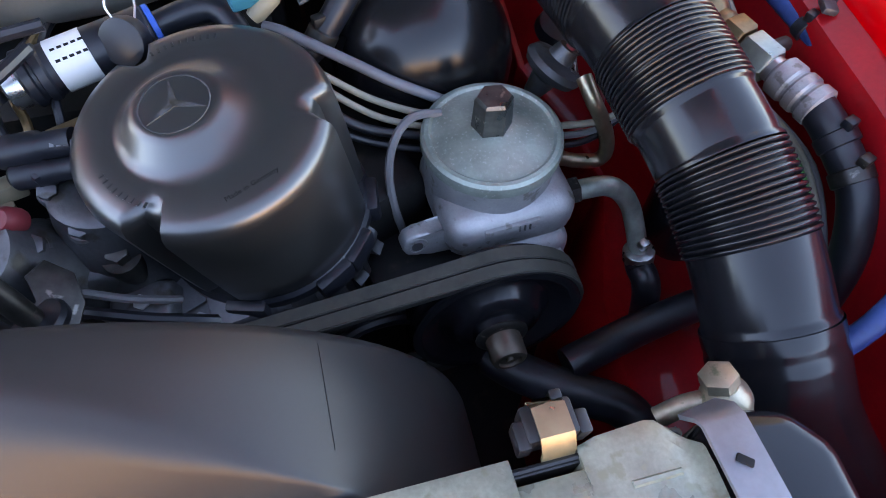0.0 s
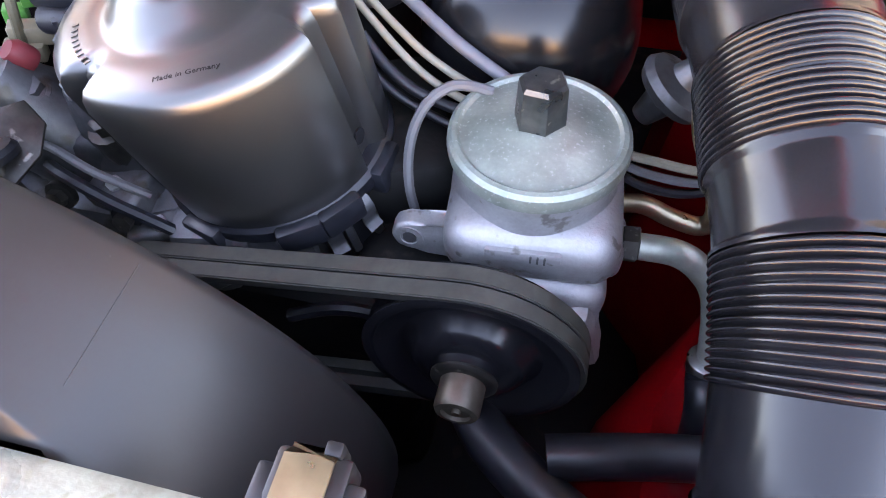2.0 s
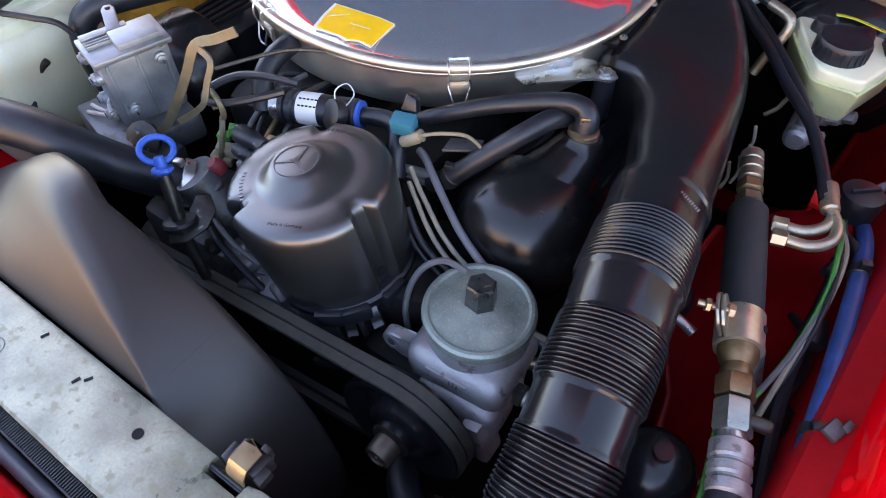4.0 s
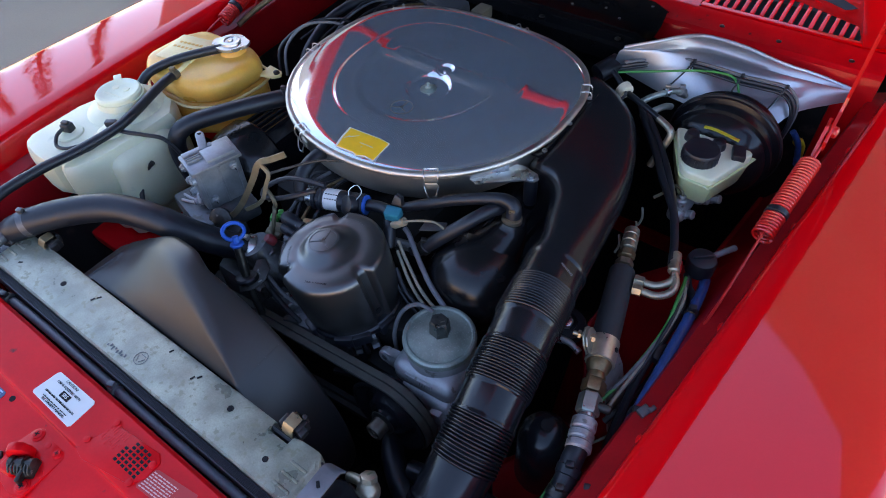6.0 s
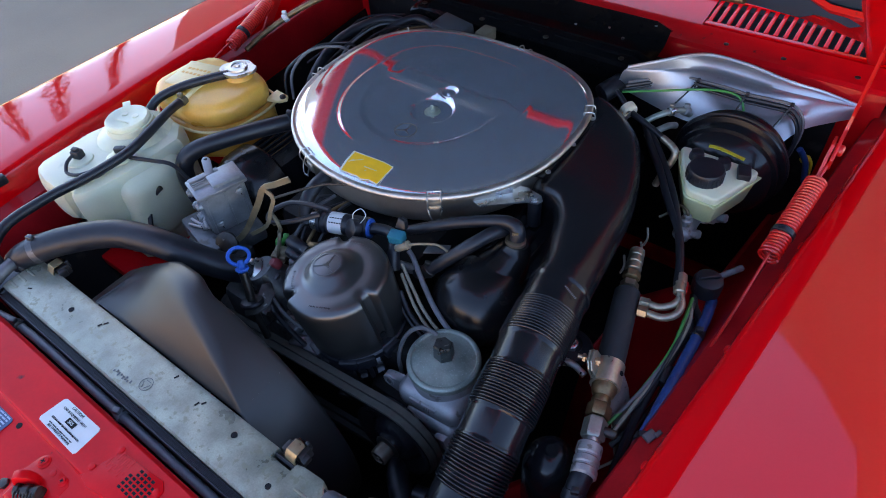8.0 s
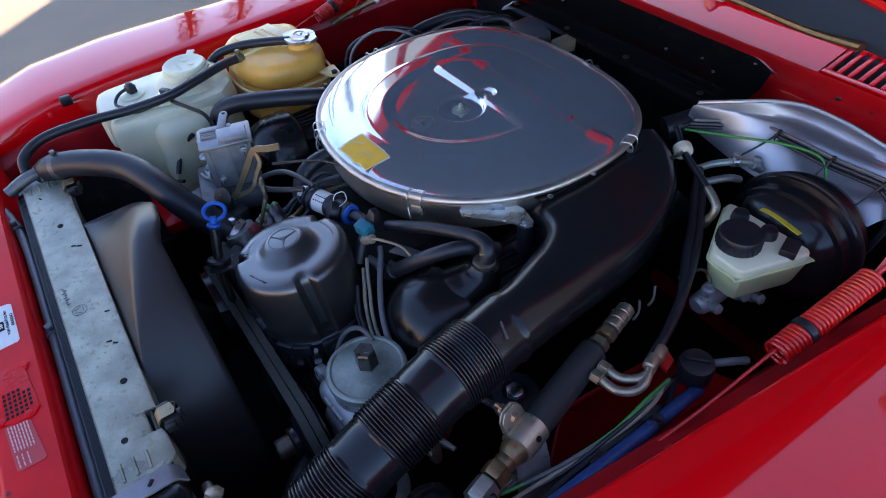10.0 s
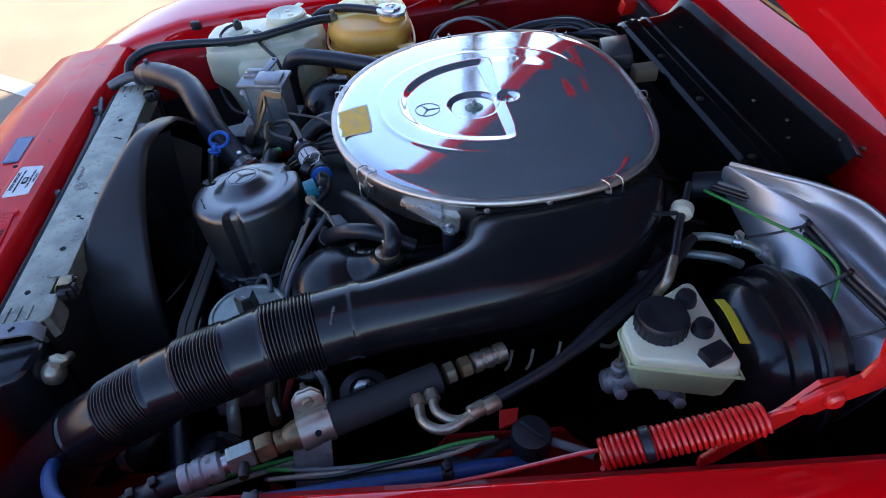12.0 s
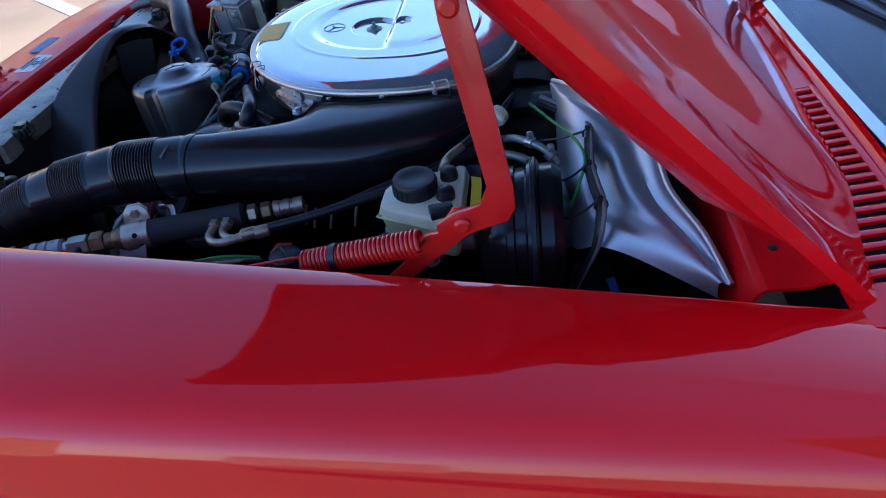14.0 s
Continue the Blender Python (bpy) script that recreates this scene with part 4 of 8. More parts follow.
def collar_r(a):
    """The collar is a little flatter towards the passenger side."""
    return RR - 0.030 * float(np.interp(math.degrees(a), [84, 112, 135, 160], [0, 1, 1, 0]))


bm = fresh()
rows = []
for k in range(97):
    a = radians(-70 + 320 * k / 96)
    rc = collar_r(a)
    x, _, z = ring_point(a, 0, rc)
    if z > 0.8125:
        yc = crest_y(x)
        soft = max(0.15, min(1.0, (yc - 0.034) / 0.03))
        row = [(x, 0.031 + (yc - 0.009 * soft - 0.031) * f, 0.8085 + (z - 0.0060 * soft - 0.8085) * f ** 0.8) for f in (0, 0.2, 0.4, 0.6, 0.8, 1.0)]
        row += [(x, yc - 0.0045 * soft, z - 0.0038 * soft), (x, yc - 0.001 * soft, z - 0.0020 * soft), ring_point(a, yc + 0.0035, rc - 0.0006), ring_point(a, yc + 0.009, rc)]
    else:
        yc = 0.036
        row = [ring_point(a, 0.0225 + (yc - 0.0225) * f, rc - 0.001) for f in (0, 0.1, 0.25, 0.4, 0.5, 0.6, 0.7, 0.8, 0.9, 1.0)]
    end = max(0.108, yc + 0.022)
    rows.append(row + [ring_point(a, yc + (end - yc) * 0.6, rc), ring_point(a, end, rc), ring_point(a, end + 0.006, rc - 0.002), ring_point(a, end + 0.008, rc - 0.008)])
grid_sheet(bm, rows, 0.003)
part("collar", bm, SHROUD, shroud, "round collar with a sloping front plate", angle=60)
bm = fresh()
tube(bm, [ring_point(radians(47), y, RR + 0.0001) for y in (0.052, 0.07, 0.09, 0.106)], 0.0002, 6, 2)
part("mould_seam", bm, SHROUD, shroud)
half = math.sqrt(RR ** 2 - (0.8125 - CZ) ** 2)
bm = fresh()
tube(bm, [(0.140, 0.0275, 0.8085), (0.155, 0.0240, 0.8095), (0.205, 0.0225, 0.8100), (0.245, 0.0225, 0.8100), (0.298, 0.0225, 0.8095)], 0.0018, 8, 3)
part("mounting_flange", bm, SHROUD, shroud)
for x0, x1 in ((-0.333, CX - half + 0.005), (CX + half - 0.005, 0.30)):
    bm = fresh()
    box(bm, ((x0 + x1) / 2, 0.0215, 0.66), (x1 - x0, 0.004, 0.30), (0, 0, 0), 0.001)
    part("mounting_wall", bm, SHROUD, shroud)
fan = thing("cooling_fan", (CX, 0.085, CZ), "dark plastic cooling fan", "fan")
bm = fresh()
revolve(bm, [(0.02, -0.04), (0.06, -0.03), (0.065, 0.03), (0.03, 0.06), (0.025, 0.10)], (CX, 0.085, CZ), (0, 1, 0), 24)
part("hub", bm, IRON, fan)
for k in range(8):
    bm = fresh()
    a0 = 2 * math.pi * k / 8
    rows = []
    for f in np.linspace(0, 1, 6):
        r, a = 0.06 + 0.16 * f, a0 + 0.18 * f
        w = 0.26 - 0.09 * f
        rows.append([(CX + r * math.cos(a - w), 0.068, CZ + r * math.sin(a - w)), (CX + r * math.cos(a), 0.084, CZ + r * math.sin(a)), (CX + r * math.cos(a + w), 0.106, CZ + r * math.sin(a + w))])
    grid_sheet(bm, rows, 0.003)
    part("blade", bm, COVER, fan)

# ---- engine block and heads ----
eng = thing("engine", (0, 0.55, 0.22), "dark oily engine block under its covers", "engine")
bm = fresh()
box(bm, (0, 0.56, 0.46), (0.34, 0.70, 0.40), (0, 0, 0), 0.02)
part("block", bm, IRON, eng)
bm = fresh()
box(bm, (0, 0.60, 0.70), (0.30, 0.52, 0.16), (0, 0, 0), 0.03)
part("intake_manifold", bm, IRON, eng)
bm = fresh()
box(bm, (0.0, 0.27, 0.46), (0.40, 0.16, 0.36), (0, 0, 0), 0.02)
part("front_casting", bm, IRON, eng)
bm = fresh()
box(bm, (-0.03, 0.235, 0.665), (0.24, 0.09, 0.09), (0, 0, 0), 0.02)
box(bm, (0.10, 0.245, 0.69), (0.10, 0.12, 0.05), (0, 0, 10), 0.012)
part("timing_case", bm, ALU_DARK, eng, "dirty cast timing case")
for sg in (1, -1):
    bm = fresh()
    m = pose(sg * 0.262, 0.60, 0.735, 0, sg * 12, 0)
    pts = [(-0.068, -0.04), (-0.06, 0.035), (-0.045, 0.05), (0.045, 0.05), (0.06, 0.035), (0.068, -0.04)]
    loft(bm, [[m @ Vector((u, y, v)) for u, v in pts] for y in (-0.22, -0.215, 0.215, 0.22)])
    vc = part("valve_cover", bm, BLACK, eng, "black ribbed valve cover")
    for k in range(5):
        b = fresh()
        tube(b, [m @ Vector((-0.04 + 0.02 * k, -0.2, 0.0505)), m @ Vector((-0.04 + 0.02 * k, 0.2, 0.0505))], 0.0045, 8)
        part("rib", b, BLACK, vc)
    bm = fresh()
    revolve(bm, [(0.006, -0.0600), (0.020, -0.0588), (0.034, -0.0555), (0.047, -0.0495), (0.058, -0.0410), (0.0660, -0.0310), (0.0718, -0.0190), (0.0752, -0.0060), (0.0768, 0.008), (0.077, 0.034), (0.072, 0.040), (0.03, 0.044)], (sg * 0.258, 0.376, 0.742), (0, 1, -0.02), 56, squash=0.97)
    part("head_end_cover", bm, BLACKCLEAN, eng, "rounded glossy black end cover")
bm = fresh()
box(bm, (0.17, 0.30, 0.68), (0.10, 0.12, 0.10), (0, 0, 20), 0.015)
box(bm, (0.215, 0.245, 0.60), (0.09, 0.08, 0.16), (0, 0, 0), 0.015)
part("bracket_casting", bm, IRON, eng)
bm = fresh()
tube(bm, [(0.262, 0.405, 0.760), (0.267, 0.425, 0.780), (0.273, 0.442, 0.798), (0.276, 0.452, 0.814), (0.277, 0.456, 0.828)], [0.058, 0.046, 0.035, 0.027, 0.020], 28, 5)
part("filler_neck", bm, BLACKCLEAN, eng)

# ---- ignition distributor under its cover ----
dist = thing("distributor_cover", (0.095, 0.257, 0.70), "satin black moulded distributor cover with a raised emblem", "engine cover")
DC = (0.0935, 0.257)
bm = fresh()
prof = [(0.0, 0.8485), (0.021, 0.8485), (0.0235, 0.848), (0.027, 0.8455), (0.034, 0.8385), (0.041, 0.8345), (0.046, 0.8338), (0.052, 0.8345), (0.066, 0.8335), (0.0715, 0.8315), (0.0748, 0.8275), (0.0762, 0.821),
        (0.0785, 0.78), (0.080, 0.745), (0.0805, 0.728), (0.078, 0.724), (0.070, 0.722)]
SEG = 120
rings = []
for r, z in prof:
    row = []
    for i in range(SEG):
        a = 2 * math.pi * i / SEG
        rad_here = r
        for centre, deep, wide in ((radians(241), 0.012, 0.14), (radians(352), 0.011, 0.15), (radians(120), 0.011, 0.13)):
            d = abs((a - centre + math.pi) % (2 * math.pi) - math.pi)
            if r > 0.06:
                rad_here -= deep * max(0, 1 - (d / wide) ** 4) if d < wide else 0
        low = max(0.0, min(1.0, (0.821 - z) / 0.095))
        rad_here *= 1 - 0.11 * low
        row.append((DC[0] + 0.006 * low - 0.007 * max(0, min(1, (0.052 - r) / 0.02)) + rad_here * math.cos(a), DC[1] + rad_here * math.sin(a), z))
    rings.append(row)
loft(bm, rings[1:], caps=True)
capd = part("moulded_cover", bm, COVER, dist, angle=32)
bm = fresh()
revolve(bm, [(0.0200, 0.0), (0.0200, 0.0006), (0.0192, 0.0006), (0.0192, 0.0)], (0.0865, 0.2565, 0.8485), (0, 0, 1), 40, caps=False)
part("emblem_ring", bm, ALU_DARK, capd)
for k in range(3):
    a = radians(97 + 120 * k)
    bm = fresh()
    c, s = math.cos(a), math.sin(a)
    base_m = basis((0.0865, 0.2565, 0.8486), (c, s, 0), (-s, c, 0))
    prism(bm, [(0.0, -0.0026), (0.0045, -0.0018), (0.0188, 0.0), (0.0045, 0.0018), (0.0, 0.0026)], base_m, 0.0008)
    part("emblem_spoke", bm, ALU_DARK, capd, smooth=False)
words("moulded_words", "Made in Germany", 0.0044, basis((0.118, 0.203, 0.8338), (0.93, 0.36, 0), (-0.36, 0.93, 0)), INK, capd)
for a0, rr, n in ((205, 0.0595, 9), (75, 0.0595, 10)):
    bm = fresh()
    for k in range(n):
        a = radians(a0 + 4.2 * k)
        box(bm, (DC[0] + rr * math.cos(a), DC[1] + rr * math.sin(a), 0.8343), (0.0014, 0.0032, 0.0006), (0, 0, math.degrees(a) + 90))
    part("moulded_lettering", bm, COVER, capd, smooth=False)
bm = fresh()
a = radians(352)
revolve(bm, [(0.0052, 0), (0.0052, 0.0012)], (DC[0] + 0.006 + 0.0622 * math.cos(a), DC[1] + 0.0622 * math.sin(a), 0.742), (math.cos(a), math.sin(a), 0), 18)
part("screw_hole", bm, INK, dist)
bm = fresh()
revolve(bm, [(0.072, 0.0), (0.074, 0.004), (0.074, 0.012), (0.070, 0.016)], (DC[0] + 0.006, DC[1], 0.712), (0, 0, 1), 48)
part("base_rim", bm, RUBBER, dist)
for a in (252, 352, 300, 320):
    bm = fresh()
    c, s = math.cos(radians(a)), math.sin(radians(a))
    box(bm, (DC[0] + 0.006 + 0.073 * c, DC[1] + 0.073 * s, 0.716), (0.012, 0.028, 0.020), (0, 0, a), 0.003)
    part("clip_lug", bm, RUBBER, dist)
bm = fresh()
revolve(bm, [(0.06, -0.07), (0.062, -0.01), (0.055, 0.0)], (DC[0] + 0.012, DC[1] - 0.004, 0.715), (0, 0, 1), 28)
part("cap_body", bm, RUBBER, dist)
for k in range(7):
    a = radians(255 + 16 * k)
    bm = fresh()
    box(bm, (DC[0] + 0.012 + 0.063 * math.cos(a), DC[1] - 0.004 + 0.063 * math.sin(a), 0.69), (0.010, 0.006, 0.03), (0, 0, math.degrees(a)), 0.0015)
    part("fin", bm, COVER if k % 2 else ALU_DARK, dist)

for a, z in ((268, 0.704), (289, 0.700), (311, 0.702), (330, 0.704)):
    bm = fresh()
    c, s_ = math.cos(radians(a)), math.sin(radians(a))
    q = Vector((DC[0] + 0.008 + 0.070 * c, DC[1] + 0.070 * s_, z))
    w = Vector((c, s_, 0))
    strip(bm, [q + Vector((0, 0, 0.014)), q + w * 0.006 + Vector((0, 0, 0.006)), q + w * 0.004 + Vector((0, 0, -0.006)), q + w * 0.009 + Vector((0, 0, -0.012))], w, 0.010, 0.0012, 3)
    part("spring_clip", bm, ALU_DARK, dist, "tarnished spring clip")

# the whole cover leans a little towards the front corner
lean = Matrix.Translation((0.0935, 0.257, 0.835)) @ Matrix.Rotation(radians(7.0), 4, (0.55, -0.75, 0)) @ Matrix.Diagonal((1.055, 1.055, 1.0, 1.0)) @ Matrix.Translation((-0.0935, -0.257, -0.835))
dist.matrix_world = lean @ dist.matrix_world

# ---- power steering pump ----
ps = thing("power_steering_pump", (0.28, 0.25, 0.60), "cast aluminium power steering pump with a zinc lid", "pump")
PC = (0.282, 0.262)
bm = fresh()
revolve(bm, [(0.040, 0.690), (0.0495, 0.700), (0.0515, 0.720), (0.0500, 0.732), (0.0492, 0.740), (0.0500, 0.748), (0.0505, 0.757)], (*PC, 0), (0, 0, 1), 56)
part("reservoir", bm, ALU, ps)
bm = fresh()
box(bm, (0.285, 0.250, 0.7135), (0.106, 0.092, 0.046), (3, 0, 4), 0.018, 6)
box(bm, (0.292, 0.240, 0.678), (0.086, 0.084, 0.040), (0, 4, 4), 0.014, 4)
box(bm, (0.30, 0.225, 0.650), (0.07, 0.06, 0.05), (0, 8, 0), 0.012, 3)
box(bm, (0.330, 0.236, 0.704), (0.024, 0.036, 0.028), (0, 0, 0), 0.008, 3)
box(bm, (0.325, 0.205, 0.655), (0.022, 0.03, 0.06), (0, -14, 0), 0.006, 2)
part("pump_body", bm, ALU, ps, "rough cast pump body")
bm = fresh()
box(bm, (0.284, 0.2055, 0.7225), (0.044, 0.006, 0.0085), (-8, 0, 4), 0.0015)
part("casting_plate", bm, ALU, ps)
for k in range(3):
    bm = fresh()
    box(bm, (0.289 + 0.004 * k, 0.2027, 0.723), (0.0012, 0.0012, 0.005), (-8, 0, 2))
    part("stamped_bar", bm, ALU_DARK, ps, smooth=False)
bm = fresh()
prism(bm, [(0.0, -0.0125), (0.010, -0.0105), (0.034, -0.020), (0.044, -0.020), (0.044, 0.012), (0.034, 0.008), (0.010, 0.0105), (0.0, 0.0125), (-0.0088, 0.0088), (-0.0125, 0.0), (-0.0088, -0.0088)],
      basis((0.214, 0.214, 0.710), (1, 0.1, 0), (0, 0.1, 1)), -0.014, 0.003, 3)
ear = part("mounting_ear", bm, ALU, ps)
bm = fresh()
revolve(bm, [(0.0088, 0), (0.0088, 0.0012), (0.0056, 0.0016), (0.0050, -0.004), (0.001, -0.004)], (0.2135, 0.2145, 0.7095), (0, -1, 0.1), 20)
part("bolt_eye", bm, ALU, ear)
bm = fresh()
revolve(bm, [(0.0046, 0), (0.0046, 0.0010)], (0.2135, 0.2145, 0.7095), (0, -1, 0.1), 16)
part("bolt_hole", bm, ALU_DARK, ear)
bm = fresh()
prof = [(0.0500, 0.7535), (0.0525, 0.7555), (0.0530, 0.760), (0.0522, 0.7645), (0.0498, 0.7665), (0.0470, 0.7668), (0.0450, 0.7650), (0.0435, 0.7648), (0.030, 0.7685), (0.015, 0.7715), (0.006, 0.7725)]
revolve(bm, prof, (*PC, 0), (0, 0, 1), 64)
lidp = part("lid", bm, ZINC, ps, "mottled pale zinc lid", angle=25)
bm = fresh()
m = basis((0.2815, 0.2645, 0.767), (0.94, 0.34, 0), (-0.34, 0.94, 0))
hexa = [(math.cos(radians(60 * k + 30)), math.sin(radians(60 * k + 30))) for k in range(6)]
vs = loft(bm, [[m @ Vector((u * r, v * r * 0.94, h)) for u, v in hexa] for r, h in ((0.0150, 0.0), (0.0152, 0.006), (0.0140, 0.0300), (0.0122, 0.0325))])
bm.faces.ensure_lookup_table()
sides = [f for f in bm.faces if abs((f.calc_center_median() - m.translation).z - 0.018) < 0.004]
bmesh.ops.inset_individual(bm, faces=sides, thickness=0.0024, depth=-0.0030)
part("wing_nut", bm, NUTSTEEL, lidp, "worn steel hexagonal lid nut with windows", smooth=False)
# pulley
pul = thing("pump_pulley", (0.262, 0.16, 0.60), "black pressed steel pulley with a worn hub bolt", "pulley")
PA = Vector((0, -1, 0.06)).normalized()
PO = Vector((0.262, 0.166, 0.670))
bm = fresh()
revolve(bm, [(0.060, -0.018), (0.066, -0.016), (0.066, -0.014), (0.059, -0.009), (0.066, -0.004), (0.066, -0.002), (0.059, 0.003), (0.0665, 0.008), (0.0665, 0.0105), (0.061, 0.0115), (0.058, 0.010), (0.048, 0.002), (0.044, 0.001),
             (0.040, 0.003), (0.036, 0.010), (0.032, 0.0135), (0.026, 0.0145), (0.021, 0.015), (0.0205, 0.020)], PO, PA, 64)
part("disc", bm, BLACK, pul)
bm = fresh()
revolve(bm, [(0.0205, 0.014), (0.0205, 0.0215), (0.019, 0.023), (0.0165, 0.0235)], PO, PA, 28)
part("hub_washer", bm, DARKSTEEL, pul)
bm = fresh()
revolve(bm, [(0.0138, 0.02), (0.0138, 0.040), (0.0125, 0.0425), (0.009, 0.043), (0.0085, 0.0405), (0.003, 0.0405), (0.0025, 0.043)], PO, PA, 24)
part("hub_bolt", bm, HUBBOLT, pul, "dull brass-coloured hub bolt")
# twin belts
A, B = (0.262, 0.670, 0.0665), (-0.10, 0.60, 0.075)
for off in (-0.009, 0.003):
    loop = []
    ang = math.atan2(A[1] - B[1], A[0] - B[0])
    for k in range(19):
        t = ang + math.pi / 2 - math.pi * k / 18
        loop.append((A[0] + A[2] * math.cos(t), A[1] + A[2] * math.sin(t)))
    for k in range(19):
        t = ang - math.pi / 2 - math.pi * k / 18
        loop.append((B[0] + B[2] * math.cos(t), B[1] + B[2] * math.sin(t)))
    y = 0.168 - off - 0.001
    bm = fresh()
    n = len(loop)
    secs = []
    for i, (x, z) in enumerate(loop):
        tx, tz = loop[(i + 1) % n][0] - loop[i - 1][0], loop[(i + 1) % n][1] - loop[i - 1][1]
        ln = math.hypot(tx, tz)
        nx, nz = -tz / ln, tx / ln
        secs.append([(x + nx * 0.003, y - 0.0055, z + nz * 0.003), (x + nx * 0.003, y + 0.0055, z + nz * 0.003), (x - nx * 0.005, y + 0.004, z - nz * 0.005), (x - nx * 0.005, y - 0.004, z - nz * 0.005)])
    vs = [[bm.verts.new(p) for p in s] for s in secs]
    for i in range(n):
        bridge(bm, vs[i], vs[(i + 1) % n])
    belt = thing("drive_belt", (0.08, y, 0.56), "worn black rubber drive belt", "drive belt", "twin drive belts")
    part("core", bm, BELT, belt)
    bm = fresh()
    vs = []
    for i, (x, z) in enumerate(loop):
        tx, tz = loop[(i + 1) % n][0] - loop[i - 1][0], loop[(i + 1) % n][1] - loop[i - 1][1]
        ln = math.hypot(tx, tz)
        nx, nz = -tz / ln, tx / ln
        vs.append([bm.verts.new((x + nx * h, y + w, z + nz * h)) for w, h in ((-0.0050, 0.0028), (-0.0046, 0.0040), (0.0046, 0.0040), (0.0050, 0.0028))])
    for i in range(n):
        bridge(bm, vs[i], vs[(i + 1) % n])
    part("fabric_back", bm, BELTBACK, belt, "worn fabric-covered back of the belt")
bm = fresh()
revolve(bm, [(0.062, -0.02), (0.073, -0.018), (0.073, 0.018), (0.05, 0.02), (0.03, 0.01)], (B[0], 0.165, B[1]), (0, -1, 0), 40)
solo("water_pump_pulley", bm, BLACK, "black water pump pulley behind the fan", "pulley")

# ---- air cleaner ----
ac = thing("air_cleaner", (-0.01, 0.65, 0.78), "round polished metal air cleaner with clipped lid", "air cleaner")
LC = (-0.012, 0.652)


def lid_ring(s, z, blend=0.0, r=0.05, n=120):
    pts = oval(LC[0], LC[1], 0.262 * s, 0.260 * s, 0.228 * s, 2.08, 2.75, n)
    out = []
    for i, (x, y) in enumerate(pts):
        a = 2 * math.pi * i / n
        cx, cy = -0.002 + r * math.cos(a), 0.615 + r * math.sin(a)
        out.append((x + (cx - x) * blend, y + (cy - y) * blend, z))
    return out


def ease(v, a, b):
    t = max(0.0, min(1.0, (v - a) / (b - a)))
    return t * t * (3 - 2 * t)


def reach(x, y, rx, front, back):
    """1 on a rounded outline about the lid's centre, less inside it."""
    dx, dy = abs(x - LC[0]), y - LC[1]
    p, ry = (2.75, back) if dy > 0 else (2.08, front)
    return ((dx / rx) ** p + (abs(dy) / ry) ** p) ** (1 / p)


def lid_height(x, y):
    """The pressed lid: a bead, a sunken front basin with the nut's well, and a block behind it with a pocket for the stud."""
    bead, inner = reach(x, y, 0.162, 0.184, 0.152), reach(x, y, 0.136, 0.160, 0.128)
    rear = ease(y, 0.645, 0.662) * ease(math.hypot(x - 0.001, y - 0.668), 0.011, 0.019)
    z = 0.8764 + 0.0008 * (1 - ease(bead, 0.96, 1.0)) + 0.0012 * math.exp(-((bead - 1) / 0.020) ** 2)
    z -= 0.0055 * (1 - ease(inner, 0.84, 0.98)) * (1 - rear)
    z += 0.0022 * (1 - ease(inner, 0.74, 1.0)) * rear
    return z - 0.0062 * (1 - ease(math.hypot(x - 0.003, y - 0.615), 0.034, 0.042)) - 0.006 * reach(x, y, 0.262, 0.260, 0.228) ** 4


bm = fresh()
rim_rings = [lid_ring(*q) for q in ((0.985, 0.8565), (1.004, 0.8575), (1.010, 0.8605), (1.009, 0.8640), (1.000, 0.8665), (0.988, 0.8668), (0.980, 0.8652), (0.970, 0.8660))]
rings = [lid_ring(s, z, n=220) for s, z in ((0.970, 0.8660), (0.958, 0.8682), (0.945, 0.8698), (0.930, 0.8709), (0.912, 0.8719))]
rings += [[(x, y, lid_height(x, y)) for x, y, _ in lid_ring(s, 0, n=220)] for s in np.linspace(0.89, 0.012, 104)]
loft(bm, rings)
lid = part("lid", bm, CHROME, ac, "mirror-polished lid with a pressed basin and bead", angle=60)
bm = fresh()
loft(bm, rim_rings, caps=False)
part("rolled_rim", bm, HOUSING, lid, "dull rolled rim of the lid", angle=60)
bm = fresh()
bm = fresh()
rings = [lid_ring(s, z) for s, z in ((0.985, 0.8568), (0.975, 0.853), (0.974, 0.845), (0.973, 0.830), (0.970, 0.815), (0.960, 0.806), (0.93, 0.800), (0.87, 0.797), (0.5, 0.797))]
loft(bm, rings)
part("housing", bm, HOUSING, ac, "dull polished lower housing")
bm = fresh()
tube(bm, [lid_ring(0.978, 0.853, n=60)[i % 60] for i in range(61)], 0.0022, 6, 1)
part("lower_bead", bm, HOUSING, ac)
bm = fresh()
revolve(bm, [(0.0145, 0), (0.0145, 0.002), (0.010, 0.0028), (0.010, 0.004), (0.0065, 0.004)], (0.003, 0.615, 0.8650), (0, 0, 1), 28)
hexnut(bm, (0.003, 0.615, 0.8688), (0, 0, 1), 0.006, 0.005)
revolve(bm, [(0.003, 0.0), (0.003, 0.009), (0.002, 0.010)], (0.003, 0.615, 0.8688), (0, 0, 1), 12)
part("centre_nut", bm, ZINC, lid)
bm = fresh()
revolve(bm, [(0.011, 0.0), (0.011, 0.0016), (0.0085, 0.0016), (0.006, 0.0003), (0.0035, 0.0003), (0.0035, 0.005), (0.002, 0.005)], (0.001, 0.668, 0.8716), (0, 0, 1), 28)
part("small_stud", bm, CHROME, lid)
bm = fresh()
revolve(bm, [(0.0195, 0), (0.0195, 0.0006), (0.0186, 0.0006), (0.0186, 0)], (0.002, 0.542, 0.8717), (0, 0, 1), 40, caps=False)
part("emblem_ring", bm, ALU_DARK, lid)
